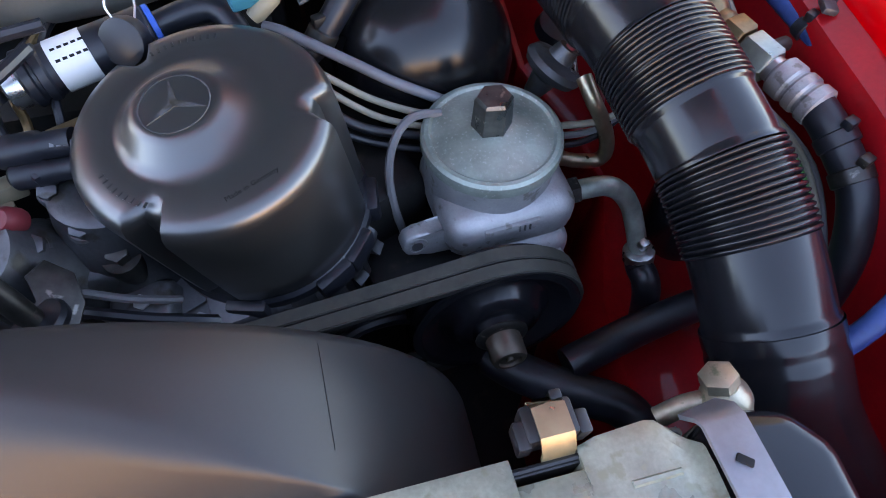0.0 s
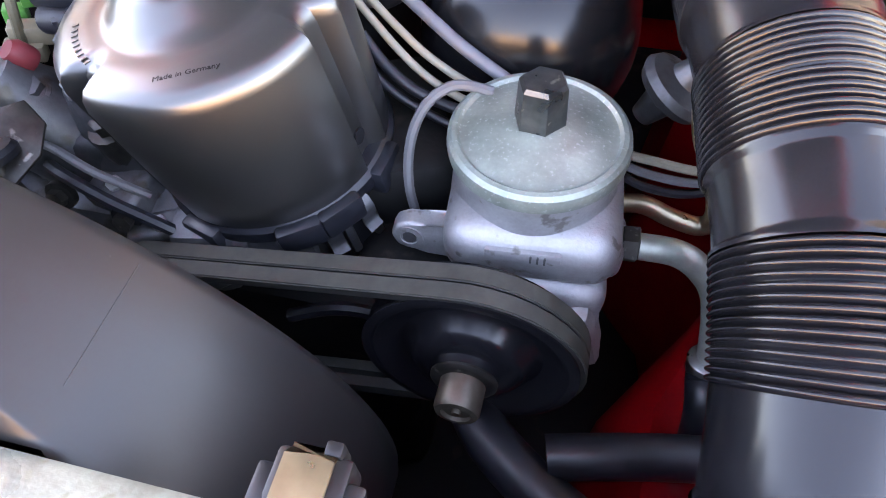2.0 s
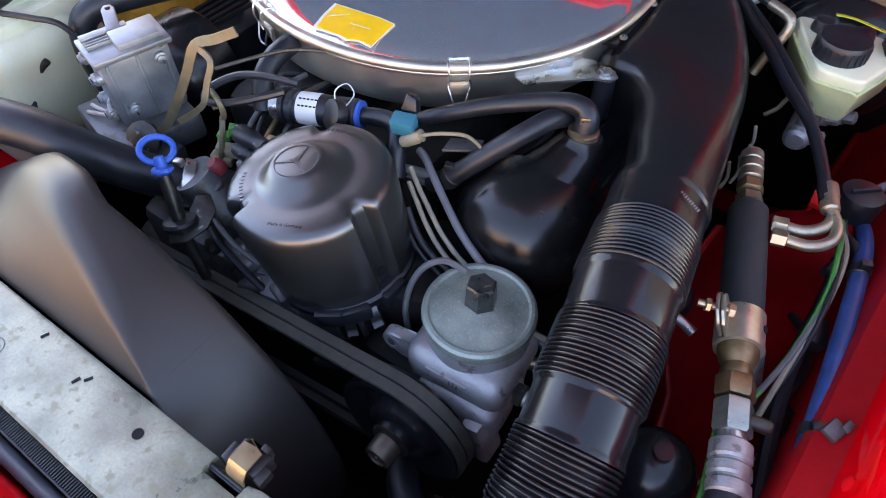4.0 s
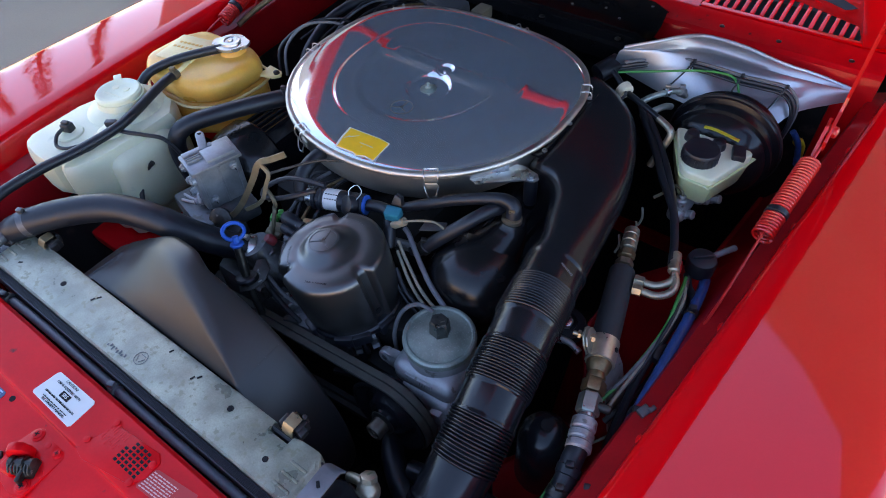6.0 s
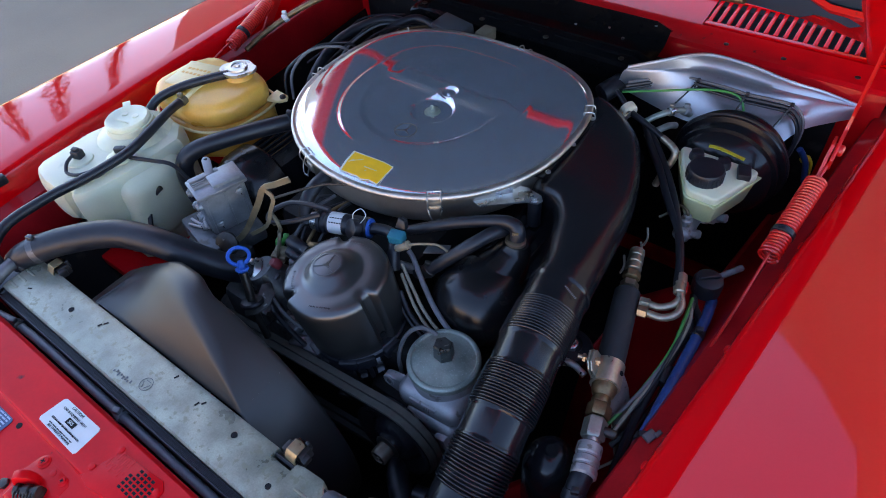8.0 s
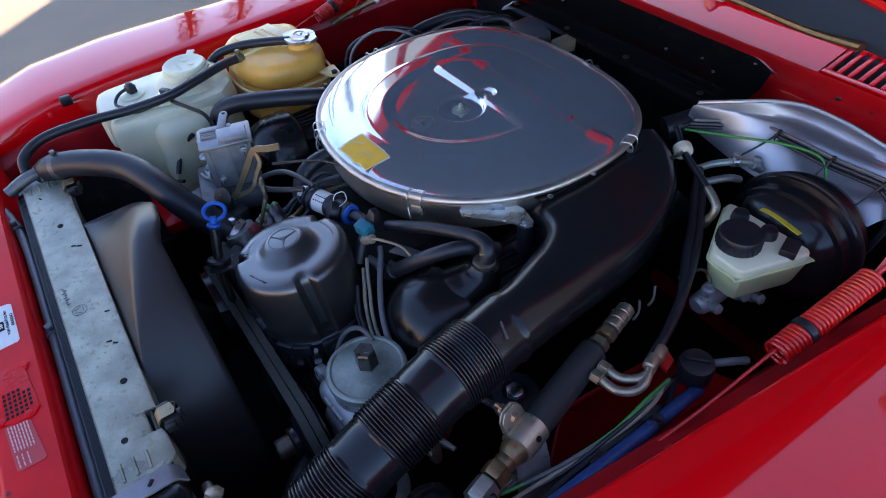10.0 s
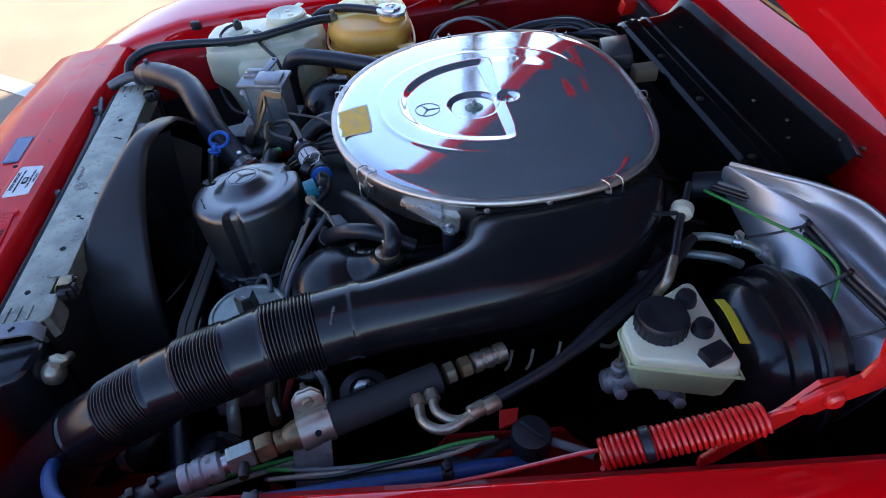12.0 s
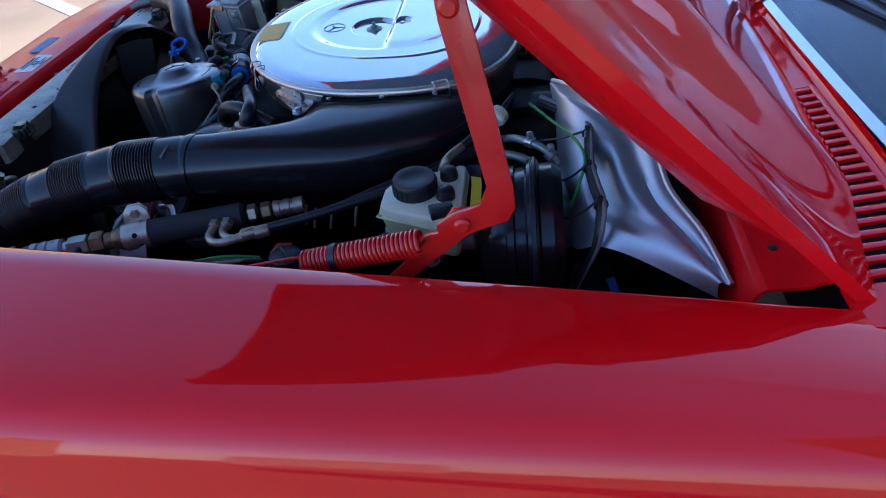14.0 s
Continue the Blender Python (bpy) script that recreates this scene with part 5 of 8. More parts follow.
for k in range(3):
    a = radians(90 + 120 * k)
    c, s = math.cos(a), math.sin(a)
    bm = fresh()
    prism(bm, [(0.0, -0.002), (0.004, -0.0014), (0.0185, 0.0), (0.004, 0.0014), (0.0, 0.002)], basis((0.002, 0.542, 0.8717), (c, s, 0), (-s, c, 0)), 0.0006)
    part("emblem_spoke", bm, ALU_DARK, lid, smooth=False)
TILT = basis((0.011, 0.428, 0.8731), (1, 0, 0), (0, 1, 0.060))
torn = [(-0.031, -0.025), (0.001, -0.0225), (0.011, -0.0245), (0.0235, -0.019), (0.041, -0.0205), (0.038, 0.0225), (0.019, 0.024), (-0.040, 0.020), (-0.037, -0.003)]
bm = fresh()
prism(bm, [(u * 1.05 - 0.001, v * 1.06) for u, v in torn], TILT, 0.0009)
st = part("sticker", bm, WHITE, lid, "whitish torn paper edge of a sticker", smooth=False)
bm = fresh()
prism(bm, [(u * 0.99 + 0.001, v * 0.97) for u, v in torn], TILT, 0.0016)
part("printed_face", bm, YELLOW, st, "torn faded yellow sticker", smooth=False)
bm = fresh()
for u, v, w, a in ((-0.022, 0.006, 0.020, 38), (-0.030, 0.000, 0.010, 60), (0.010, 0.001, 0.026, 4), (0.006, -0.006, 0.003, 80)):
    made = bmesh.ops.create_cube(bm, size=1.0, matrix=TILT @ pose(u, v, 0.0017, 0, 0, a) @ Matrix.Diagonal((w, 0.0013, 0.0004, 1)))
part("crease", bm, CREAM, st, smooth=False)


def at_rim(deg, s=1.0):
    pts = oval(LC[0], LC[1], 0.262 * s, 0.260 * s, 0.228 * s, 2.08, 2.75, 360)
    x, y = pts[int(deg) % 360]
    return Vector((x, y, 0)), Vector((x - LC[0], y - LC[1], 0)).normalized()


for deg in (250, 305, 21, 140, 190, 85):
    p, o = at_rim(deg)
    t = Vector((-o.y, o.x, 0))
    cl = thing("lid_clip", p + Vector((0, 0, 0.83)), "bent wire spring clip holding the lid", "clip", "lid clips")
    bm = fresh()
    for sg in (-1, 1):
        tube(bm, [p + t * sg * 0.011 - o * 0.010 + Vector((0, 0, 0.8685)), p + t * sg * 0.011 + o * 0.004 + Vector((0, 0, 0.869)), p + t * sg * 0.010 + o * 0.008 + Vector((0, 0, 0.858)),
                  p + t * sg * 0.012 + o * 0.004 + Vector((0, 0, 0.845)), p + t * sg * 0.008 + o * 0.002 + Vector((0, 0, 0.836))], 0.0011, 6, 4)
    tube(bm, [p - t * 0.011 - o * 0.010 + Vector((0, 0, 0.8685)), p + t * 0.011 - o * 0.010 + Vector((0, 0, 0.8685))], 0.0011, 6)
    tube(bm, [p - t * 0.012 + o * 0.004 + Vector((0, 0, 0.846)), p - t * 0.006 + o * 0.010 + Vector((0, 0, 0.828)), p + o * 0.006 + Vector((0, 0, 0.822)), p + t * 0.007 + o * 0.008 + Vector((0, 0, 0.83)), p + t * 0.012 + o * 0.004 + Vector((0, 0, 0.846))], 0.0011, 6, 4)
    part("wire", bm, STEEL, cl)
    bm = fresh()
    box(bm, p + Vector((0, 0, 0.838)) - o * 0.002, (0.004, 0.02, 0.014), (0, 0, math.degrees(math.atan2(o.y, o.x))), 0.001)
    part("anchor", bm, HOUSING, cl)
brk = thing("mounting_bracket", (0.24, 0.53, 0.84), "triangular plated bracket bolted to the air cleaner", "bracket")
bm = fresh()
prism(bm, [(0.175, 0.485), (0.196, 0.478), (0.252, 0.527), (0.268, 0.531), (0.272, 0.541), (0.264, 0.550), (0.236, 0.556), (0.222, 0.552)], Matrix.Translation((0, 0, 0.840)), 0.0025, 0.0006)
box(bm, (0.205, 0.515, 0.848), (0.05, 0.003, 0.018), (0, 0, 48), 0.0006)
part("plate", bm, STEEL, brk)
bm = fresh()
revolve(bm, [(0.0085, 0), (0.0085, 0.0015)], (0.259, 0.539, 0.8425), (0, 0, 1), 16)
hexnut(bm, (0.259, 0.539, 0.8440), (0, 0, 1), 0.0058, 0.005)
part("bolt", bm, STEEL, brk)
bm = fresh()
revolve(bm, [(0.011, 0), (0.011, 0.05)], (0.259, 0.539, 0.79), (0, 0, 1), 16)
part("rubber_mount", bm, RUBBER, brk)

# ---- intake duct and hose ----
duct = thing("intake_duct", (0.33, 0.60, 0.76), "glossy black moulded intake duct", "duct")
bm = fresh()
secs = [((0.331, 0.405), (0.419, 0.405), 0.866, 0.778, 2.0), ((0.330, 0.435), (0.414, 0.443), 0.866, 0.778, 2.0), ((0.316, 0.48), (0.408, 0.49), 0.864, 0.774, 2.2), ((0.300, 0.524), (0.400, 0.545), 0.861, 0.768, 2.5),
        ((0.275, 0.552), (0.392, 0.60), 0.859, 0.760, 2.8), ((0.234, 0.566), (0.378, 0.66), 0.857, 0.752, 3.0), ((0.228, 0.63), (0.355, 0.72), 0.855, 0.75, 3.2), ((0.222, 0.70), (0.325, 0.775), 0.855, 0.752, 3.2), ((0.215, 0.755), (0.275, 0.82), 0.853, 0.756, 3.2), ((0.20, 0.80), (0.225, 0.845), 0.848, 0.77, 3.0)]
rows = []
for a, b, zt, zb, pw in [tuple(q) for q in secs]:
    rows.append([*a, *b, zt, zb, pw])
rings = []
for row in spline(rows, 4):
    a, b = Vector((row[0], row[1], 0)), Vector((row[2], row[3], 0))
    c, h = (a + b) / 2, (b - a) / 2
    zc, zh, pw = (row[4] + row[5]) / 2, (row[4] - row[5]) / 2, row[6]
    ring = []
    for i in range(40):
        t = 2 * math.pi * i / 40
        u, v = math.cos(t), math.sin(t)
        u, v = math.copysign(abs(u) ** (2 / pw), u), math.copysign(abs(v) ** (2 / pw), v)
        ring.append(c + h * u + Vector((0, 0, zc + zh * v)))
    rings.append(ring)
loft(bm, rings)
part("duct_body", bm, BLACK, duct, angle=60)
bm = fresh()
grid_sheet(bm, [[(0.222 + 0.030 * f, y, 0.8545 + 0.001 * f) for f in (0, 0.5, 1)] for y in (0.575, 0.62, 0.68, 0.74, 0.775)], 0.004)
part("flange", bm, BLACK, duct)
for y, x in ((0.589, 0.2525), (0.671, 0.252), (0.751, 0.246)):
    bm = fresh()
    revolve(bm, [(0.0042, 0), (0.0042, 0.0018), (0.002, 0.003)], (x, y, 0.857), (0, 0, 1), 14)
    part("rivet", bm, STEEL, duct)
HOSE = spline([(0.375, 0.425, 0.8215), (0.375, 0.405, 0.822), (0.381, 0.37, 0.822), (0.390, 0.309, 0.820), (0.397, 0.271, 0.814), (0.404, 0.22, 0.803), (0.410, 0.18, 0.791), (0.415, 0.128, 0.768), (0.417, 0.075, 0.735), (0.423, 0.03, 0.695), (0.445, -0.02, 0.655), (0.48, -0.06, 0.63)], 24)
ACC = [0.0]
for a, b in zip(HOSE, HOSE[1:]):
    ACC.append(ACC[-1] + float(np.linalg.norm(b[:3] - a[:3])))
HF = frames(HOSE)


def hose_piece(y0, y1, radius_of, step, seg=40):
    """A length of the intake hose between two places along the car."""
    ys = np.array([p[1] for p in HOSE])[::-1]
    s0, s1 = (float(np.interp(v, ys, np.array(ACC)[::-1])) for v in (y0, y1))
    n = max(2, int((s1 - s0) / step))
    b = fresh()
    rings = []
    for k in range(n + 1):
        s = s0 + (s1 - s0) * k / n
        i = min(max(int(np.searchsorted(ACC, s)), 1), len(HOSE) - 1)
        f = (s - ACC[i - 1]) / (ACC[i] - ACC[i - 1])
        q = HF[i - 1][0].lerp(HF[i][0], f)
        sd, up = HF[i - 1][1].lerp(HF[i][1], f).normalized(), HF[i - 1][2].lerp(HF[i][2], f).normalized()
        r = radius_of((s - s0) / (s1 - s0), s - s0)
        rings.append([q + (sd * math.cos(t) + up * math.sin(t)) * r for t in (2 * math.pi * j / seg for j in range(seg))])
    loft(b, rings, caps=False)
    return b


def ribs(r, count):
    return lambda f, s: r - 0.0022 + 0.0034 * abs(math.sin(math.pi * count * f)) ** 0.6


hose = thing("intake_hose", (0.40, 0.25, 0.74), "black plastic intake hose with corrugated sections", "hose")
part("sleeve", hose_piece(0.418, 0.368, lambda f, s: 0.0455 if f < 0.25 else 0.0440, 0.003), BLACK, hose, "smooth sleeve with a moulded seam")
part("corrugated_section", hose_piece(0.368, 0.312, ribs(0.0448, 14), 0.0005), BLACK, hose, angle=80)
part("smooth_section", hose_piece(0.312, 0.270, lambda f, s: 0.0432 - 0.001 * f if 0.08 < f < 0.92 else 0.0446 - 0.001 * f, 0.002), BLACK, hose)
part("corrugated_section", hose_piece(0.270, 0.218, ribs(0.0432, 14), 0.0005), BLACK, hose, angle=80)
part("smooth_section", hose_piece(0.218, 0.180, lambda f, s: 0.0410 if 0.08 < f < 0.92 else 0.0426, 0.002), BLACK, hose)
part("corrugated_section", hose_piece(0.180, 0.128, ribs(0.0418, 14), 0.0005), BLACK, hose, angle=80)
part("smooth_section", hose_piece(0.128, 0.082, lambda f, s: 0.0408 if f < 0.9 else 0.0420, 0.002), BLACK, hose)
part("elbow", hose_piece(0.084, -0.055, lambda f, s: 0.0432 if f < 0.06 or 0.1 < f < 0.12 else 0.0418 + 0.010 * f, 0.0025), BLACK, hose, "black plastic elbow towards the grille")
bm = fresh()
for k in range(9):
    box(bm, (0.392 + 0.0022 * k, 0.392 - 0.0006 * k, 0.8662 - 0.0009 * k), (0.0013, 0.0022 + 0.0006 * (k % 3), 0.0006), (0, 20, -12))
part("printing", bm, GREYWIRE, hose, smooth=False)

# small castings low between shroud and distributor
cast = thing("timing_castings", (0.02, 0.20, 0.66), "grey cast lugs and bolts below the distributor", "casting")
for p, size, rz in (((0.055, 0.196, 0.695), (0.05, 0.022, 0.03), 20), ((0.02, 0.212, 0.705), (0.045, 0.03, 0.035), -10), ((0.085, 0.182, 0.682), (0.03, 0.02, 0.03), 35)):
    bm = fresh()
    box(bm, p, size, (8, -6, rz), 0.005, 3)
    part("lug", bm, ALU_DARK, cast)
    bm = fresh()
    hexnut(bm, (p[0], p[1] - 0.004, p[2] + size[2] / 2 - 0.001), (0, -0.4, 1), 0.0055, 0.006)
    part("bolt", bm, ALU, cast)
# ---- tanks along the passenger side ----
wash = thing("washer_tank", (-0.44, 0.24, 0.60), "milky white plastic washer fluid tank", "washer tank")
bm = fresh()
out = [(-0.530, 0.150), (-0.520, 0.134), (-0.502, 0.127), (-0.47, 0.122), (-0.438, 0.122), (-0.426, 0.128), (-0.420, 0.142), (-0.416, 0.156), (-0.410, 0.142), (-0.402, 0.132), (-0.390, 0.130), (-0.376, 0.142), (-0.364, 0.18), (-0.360, 0.25), (-0.366, 0.335), (-0.40, 0.365), (-0.51, 0.365), (-0.535, 0.25)]
loft(bm, [[(-0.44 + (x + 0.44) * k + dx, 0.25 + (y - 0.25) * k + dy, z) for x, y in out] for k, dx, dy, z in ((0.64, 0.0, 0.035, 0.625), (0.76, 0.0, 0.03, 0.632), (0.82, 0.0, 0.022, 0.68), (0.90, 0.0, 0.012, 0.750), (0.985, 0.0, 0.0, 0.775), (1.0, 0.0, 0.0, 0.79), (1.0, 0.0, 0.0, 0.822), (0.985, 0.0, 0.0, 0.834), (0.95, 0.0, 0.0, 0.8425), (0.88, 0.0, 0.0, 0.846), (0.3, 0.0, 0.0, 0.847))])
part("tank_body", bm, TANK, wash)
bm = fresh()
revolve(bm, [(0.075, 0.825), (0.068, 0.846), (0.056, 0.856), (0.044, 0.860), (0.042, 0.870)], (-0.452, 0.298, 0), (0, 0, 1), 36)
part("neck", bm, TANK, wash)
bm = fresh()
box(bm, (-0.380, 0.255, 0.755), (0.070, 0.13, 0.15), (0, 6, 6), 0.025, 4)
part("side_chamber", bm, TANK, wash)
bm = fresh()
revolve(bm, [(0.028, 0.835), (0.022, 0.850), (0.012, 0.857)], (-0.405, 0.235, 0), (0, 0, 1), 24)
part("moulded_boss", bm, TANK, wash)
bm = fresh()
revolve(bm, [(0.038, 0.868), (0.040, 0.870), (0.040, 0.876), (0.037, 0.879), (0.030, 0.8785), (0.028, 0.877)], (-0.454, 0.298, 0), (0, 0, 1), 40)
box(bm, (-0.492, 0.323, 0.8765), (0.02, 0.014, 0.003), (0, 0, -30), 0.001)
cap = part("cap", bm, TANK_TOP, wash, "pale flip cap with moulded marks")
for x, y in ((-0.466, 0.302), (-0.444, 0.309)):
    bm = fresh()
    revolve(bm, [(0.006, 0), (0.006, 0.0015)], (x, y, 0.877), (0, 0, 1), 16)
    part("moulded_dot", bm, TANK, cap)
bm = fresh()
for k in range(8):
    box(bm, (-0.472 + 0.0052 * k, 0.282 + 0.0009 * k, 0.8775), (0.0035, 0.0028, 0.0008), (0, 0, 10))
part("moulded_lettering", bm, TANK, cap, smooth=False)
bm = fresh()
revolve(bm, [(0.024, 0.843), (0.022, 0.850), (0.012, 0.853)], (-0.462, 0.193, 0), (0, 0, 1), 26)
part("sensor_base", bm, TANK_TOP, wash)
bm = fresh()
box(bm, (-0.462, 0.194, 0.860), (0.018, 0.016, 0.016), (0, 0, 20), 0.003)
box(bm, (-0.462, 0.194, 0.869), (0.012, 0.008, 0.006), (0, 0, 20), 0.001)
part("sensor_plug", bm, RUBBER, wash, "grey-black electrical plug")
bm = fresh()
tube(bm, [(-0.462, 0.186, 0.862), (-0.458, 0.170, 0.858), (-0.445, 0.158, 0.850), (-0.425, 0.165, 0.849), (-0.41, 0.185, 0.85)], 0.003, 8)
part("sensor_wire", bm, RUBBER, wash)

cool = thing("coolant_tank", (-0.44, 0.46, 0.72), "aged amber plastic coolant expansion tank", "coolant tank")
bm = fresh()
out = [(-0.552, 0.415), (-0.505, 0.380), (-0.40, 0.378), (-0.345, 0.41), (-0.328, 0.46), (-0.332, 0.53), (-0.38, 0.555), (-0.52, 0.55), (-0.55, 0.50)]
prism(bm, out, Matrix.Translation((0, 0, 0.745)), 0.075, 0.02, 4)
part("lower_shell", bm, AMBER, cool)
bm = fresh()
prism(bm, [(-0.442 + (x + 0.442) * 0.985, 0.465 + (y - 0.465) * 0.985) for x, y in out], Matrix.Translation((0, 0, 0.815)), 0.050, 0.022, 4)
part("upper_shell", bm, AMBER, cool)
bm = fresh()
tube(bm, [(x, y, 0.8175) for x, y in out + out[:1]], 0.0028, 8, 4)
part("weld_seam", bm, AMBER_LIGHT, cool)
bm = fresh()
box(bm, (-0.482, 0.468, 0.8645), (0.085, 0.085, 0.007), (0, 0, 12), 0.0035)
box(bm, (-0.442, 0.445, 0.862), (0.012, 0.09, 0.012), (0, 0, 20), 0.004)
part("moulded_plate", bm, AMBER_LIGHT, cool, "faded flat top with moulded marks")
bm = fresh()
for r in range(2):
    for k in range(6):
        box(bm, (-0.508 + 0.0095 * k, 0.462 + 0.016 * r + 0.002 * k, 0.8683), (0.0055, 0.0055, 0.001), (0, 0, 12))
part("moulded_lettering", bm, AMBER, cool, smooth=False)
bm = fresh()
revolve(bm, [(0.030, 0.855), (0.026, 0.868), (0.022, 0.872), (0.022, 0.880)], (-0.398, 0.515, 0), (0, 0, 1), 28)
part("filler_neck", bm, AMBER, cool)
bm = fresh()
prism(bm, [(0.030 * math.cos(a) * (1.22 if abs(math.cos(a - 0.5)) > 0.93 else 1), 0.030 * math.sin(a) * (1.22 if abs(math.cos(a - 0.5)) > 0.93 else 1)) for a in (2 * math.pi * k / 48 for k in range(48))], Matrix.Translation((-0.398, 0.515, 0.877)), 0.006, 0.0015)
revolve(bm, [(0.020, 0.883), (0.019, 0.887), (0.012, 0.888), (0.010, 0.886), (0.006, 0.886), (0.005, 0.889)], (-0.398, 0.515, 0), (0, 0, 1), 28)
part("pressure_cap", bm, STEEL, cool, "bright plated pressure cap with two ears")
bm = fresh()
prism(bm, [(-0.340, 0.515), (-0.308, 0.525), (-0.300, 0.538), (-0.308, 0.548), (-0.345, 0.552)], Matrix.Translation((0, 0, 0.826)), 0.006, 0.002)
part("mounting_ear", bm, AMBER_LIGHT, cool)
bm = fresh()
revolve(bm, [(0.006, 0), (0.006, 0.004), (0.003, 0.006)], (-0.311, 0.537, 0.832), (0, 0, 1), 12)
part("ear_bolt", bm, DARKSTEEL, cool)
for base_x, base_y, w, d, z in ((-0.45, 0.46, 0.16, 0.12, 0.745), (-0.44, 0.24, 0.15, 0.2, 0.62)):
    bm = fresh()
    box(bm, (base_x - 0.02, base_y, z - 0.012), (w + 0.06, d, 0.024), (0, 0, 0), 0.004)
    solo("tank_shelf", bm, RED_BAY, "red sheet metal shelf under a tank", "shelf", "tank shelves")


# ---- hoses ----
def hose_thing(name, pts, r, material, label, category="hose", group="", seg=14, sub=6, clamps=()):
    h = thing(name, pts[len(pts) // 2], label, category, group)
    b = fresh()
    tube(b, pts, r, seg, sub)
    part("run", b, material, h)
    for p, axis, rr, mt in clamps:
        b = fresh()
        revolve(b, [(rr, -0.006), (rr + 0.0014, -0.005), (rr + 0.0014, 0.005), (rr, 0.006)], p, axis, 24)
        box(b, vec(p) + Vector((0, 0, rr + 0.004)), (0.010, 0.008, 0.008), (0, 0, 20), 0.0015)
        part("clamp", b, mt, h, "steel hose clamp")
    return h


hose_thing("radiator_hose", [(-0.362, 0.004, 0.815), (-0.338, 0.024, 0.833), (-0.298, 0.068, 0.844), (-0.243, 0.120, 0.845), (-0.182, 0.150, 0.834), (-0.136, 0.172, 0.808), (-0.104, 0.197, 0.782), (-0.066, 0.222, 0.767), (-0.045, 0.236, 0.758)],
           [0.019, 0.021, 0.022, 0.0225, 0.0225, 0.0225, 0.022, 0.021, 0.021], RUBBER, "thick black upper radiator hose", seg=24,
           clamps=[((-0.063, 0.222, 0.769), (0.6, 0.55, -0.4), 0.0222, STEEL), ((-0.330, 0.034, 0.836), (0.7, 0.75, 0.2), 0.0212, ALU_DARK)])
hose_thing("overflow_hose", [(-0.426, 0.402, 0.866), (-0.414, 0.36, 0.870), (-0.392, 0.29, 0.866), (-0.384, 0.24, 0.861), (-0.391, 0.17, 0.857), (-0.400, 0.10, 0.858), (-0.396, 0.03, 0.858), (-0.378, -0.010, 0.846), (-0.358, -0.018, 0.828)], 0.0085, RUBBER, "long black overflow hose across the tanks",
           clamps=[((-0.423, 0.395, 0.867), (0.2, -1, 0), 0.009, OLIVE)])
hose_thing("overflow_hose", [(-0.405, 0.498, 0.876), (-0.425, 0.47, 0.876), (-0.455, 0.42, 0.874), (-0.475, 0.375, 0.865), (-0.48, 0.345, 0.845)], 0.0085, RUBBER, "short black hose from the coolant cap")
hose_thing("tank_wire", [(-0.384, 0.243, 0.853), (-0.372, 0.247, 0.852), (-0.345, 0.262, 0.848), (-0.318, 0.28, 0.838), (-0.30, 0.29, 0.80)], 0.0036, RUBBER, "thin black wire across the washer tank", "wire", "tank wires", 8)
hose_thing("tank_wire", [(-0.388, 0.238, 0.852), (-0.392, 0.190, 0.848), (-0.400, 0.150, 0.825), (-0.404, 0.140, 0.790), (-0.398, 0.138, 0.755), (-0.37, 0.15, 0.735), (-0.33, 0.17, 0.735), (-0.29, 0.20, 0.745)], 0.0036, RUBBER, "thin black wire down the washer tank", "wire", "tank wires", 8)
hose_thing("tank_wire", [(-0.335, 0.20, 0.735), (-0.345, 0.215, 0.76), (-0.345, 0.235, 0.785), (-0.335, 0.25, 0.80)], 0.0045, RUBBER, "short black lead at the tank's side", "wire", "tank wires", 8)
bm = fresh()
box(bm, (-0.402, 0.242, 0.862), (0.020, 0.011, 0.011), (0, 0, 35), 0.002)
tube(bm, [(-0.394, 0.248, 0.860), (-0.385, 0.246, 0.862), (-0.382, 0.236, 0.864), (-0.390, 0.228, 0.861)], 0.0022, 8)
solo("hose_clip", bm, RUBBER, "black clip that ties the hose to the tank", "clip")
hose_thing("breather_pipe", [(-0.225, 0.485, 0.840), (-0.25, 0.44, 0.844), (-0.285, 0.375, 0.846), (-0.312, 0.325, 0.842), (-0.322, 0.302, 0.822), (-0.322, 0.296, 0.78), (-0.31, 0.30, 0.72)], 0.0155, RUBBER, "thick black breather hose with a bend", seg=18,
           clamps=[((-0.226, 0.483, 0.840), (0.4, 0.8, 0), 0.0165, RUBBER)])
hose_thing("vent_hose", [(0.115, 0.400, 0.812), (0.14, 0.408, 0.824), (0.19, 0.432, 0.842), (0.245, 0.458, 0.853), (0.268, 0.464, 0.851), (0.2765, 0.461, 0.842), (0.277, 0.456, 0.828)], [0.0075, 0.0085, 0.0090, 0.0095, 0.011, 0.0118, 0.0118], RUBBER, "moulded black vent hose with an elbow", seg=16,
           clamps=[((0.277, 0.4545, 0.829), (0, 0.1, 1), 0.0142, GOLD)])
hose_thing("vacuum_hose", [(0.155, 0.364, 0.772), (0.168, 0.366, 0.778), (0.185, 0.373, 0.794), (0.21, 0.39, 0.819), (0.232, 0.412, 0.838), (0.248, 0.445, 0.842), (0.26, 0.49, 0.82)], 0.0105, RUBBER, "bluish black rubber vacuum hose",
           clamps=[((0.1765, 0.369, 0.7855), (0.55, 0.25, 0.75), 0.0108, DARKSTEEL)])
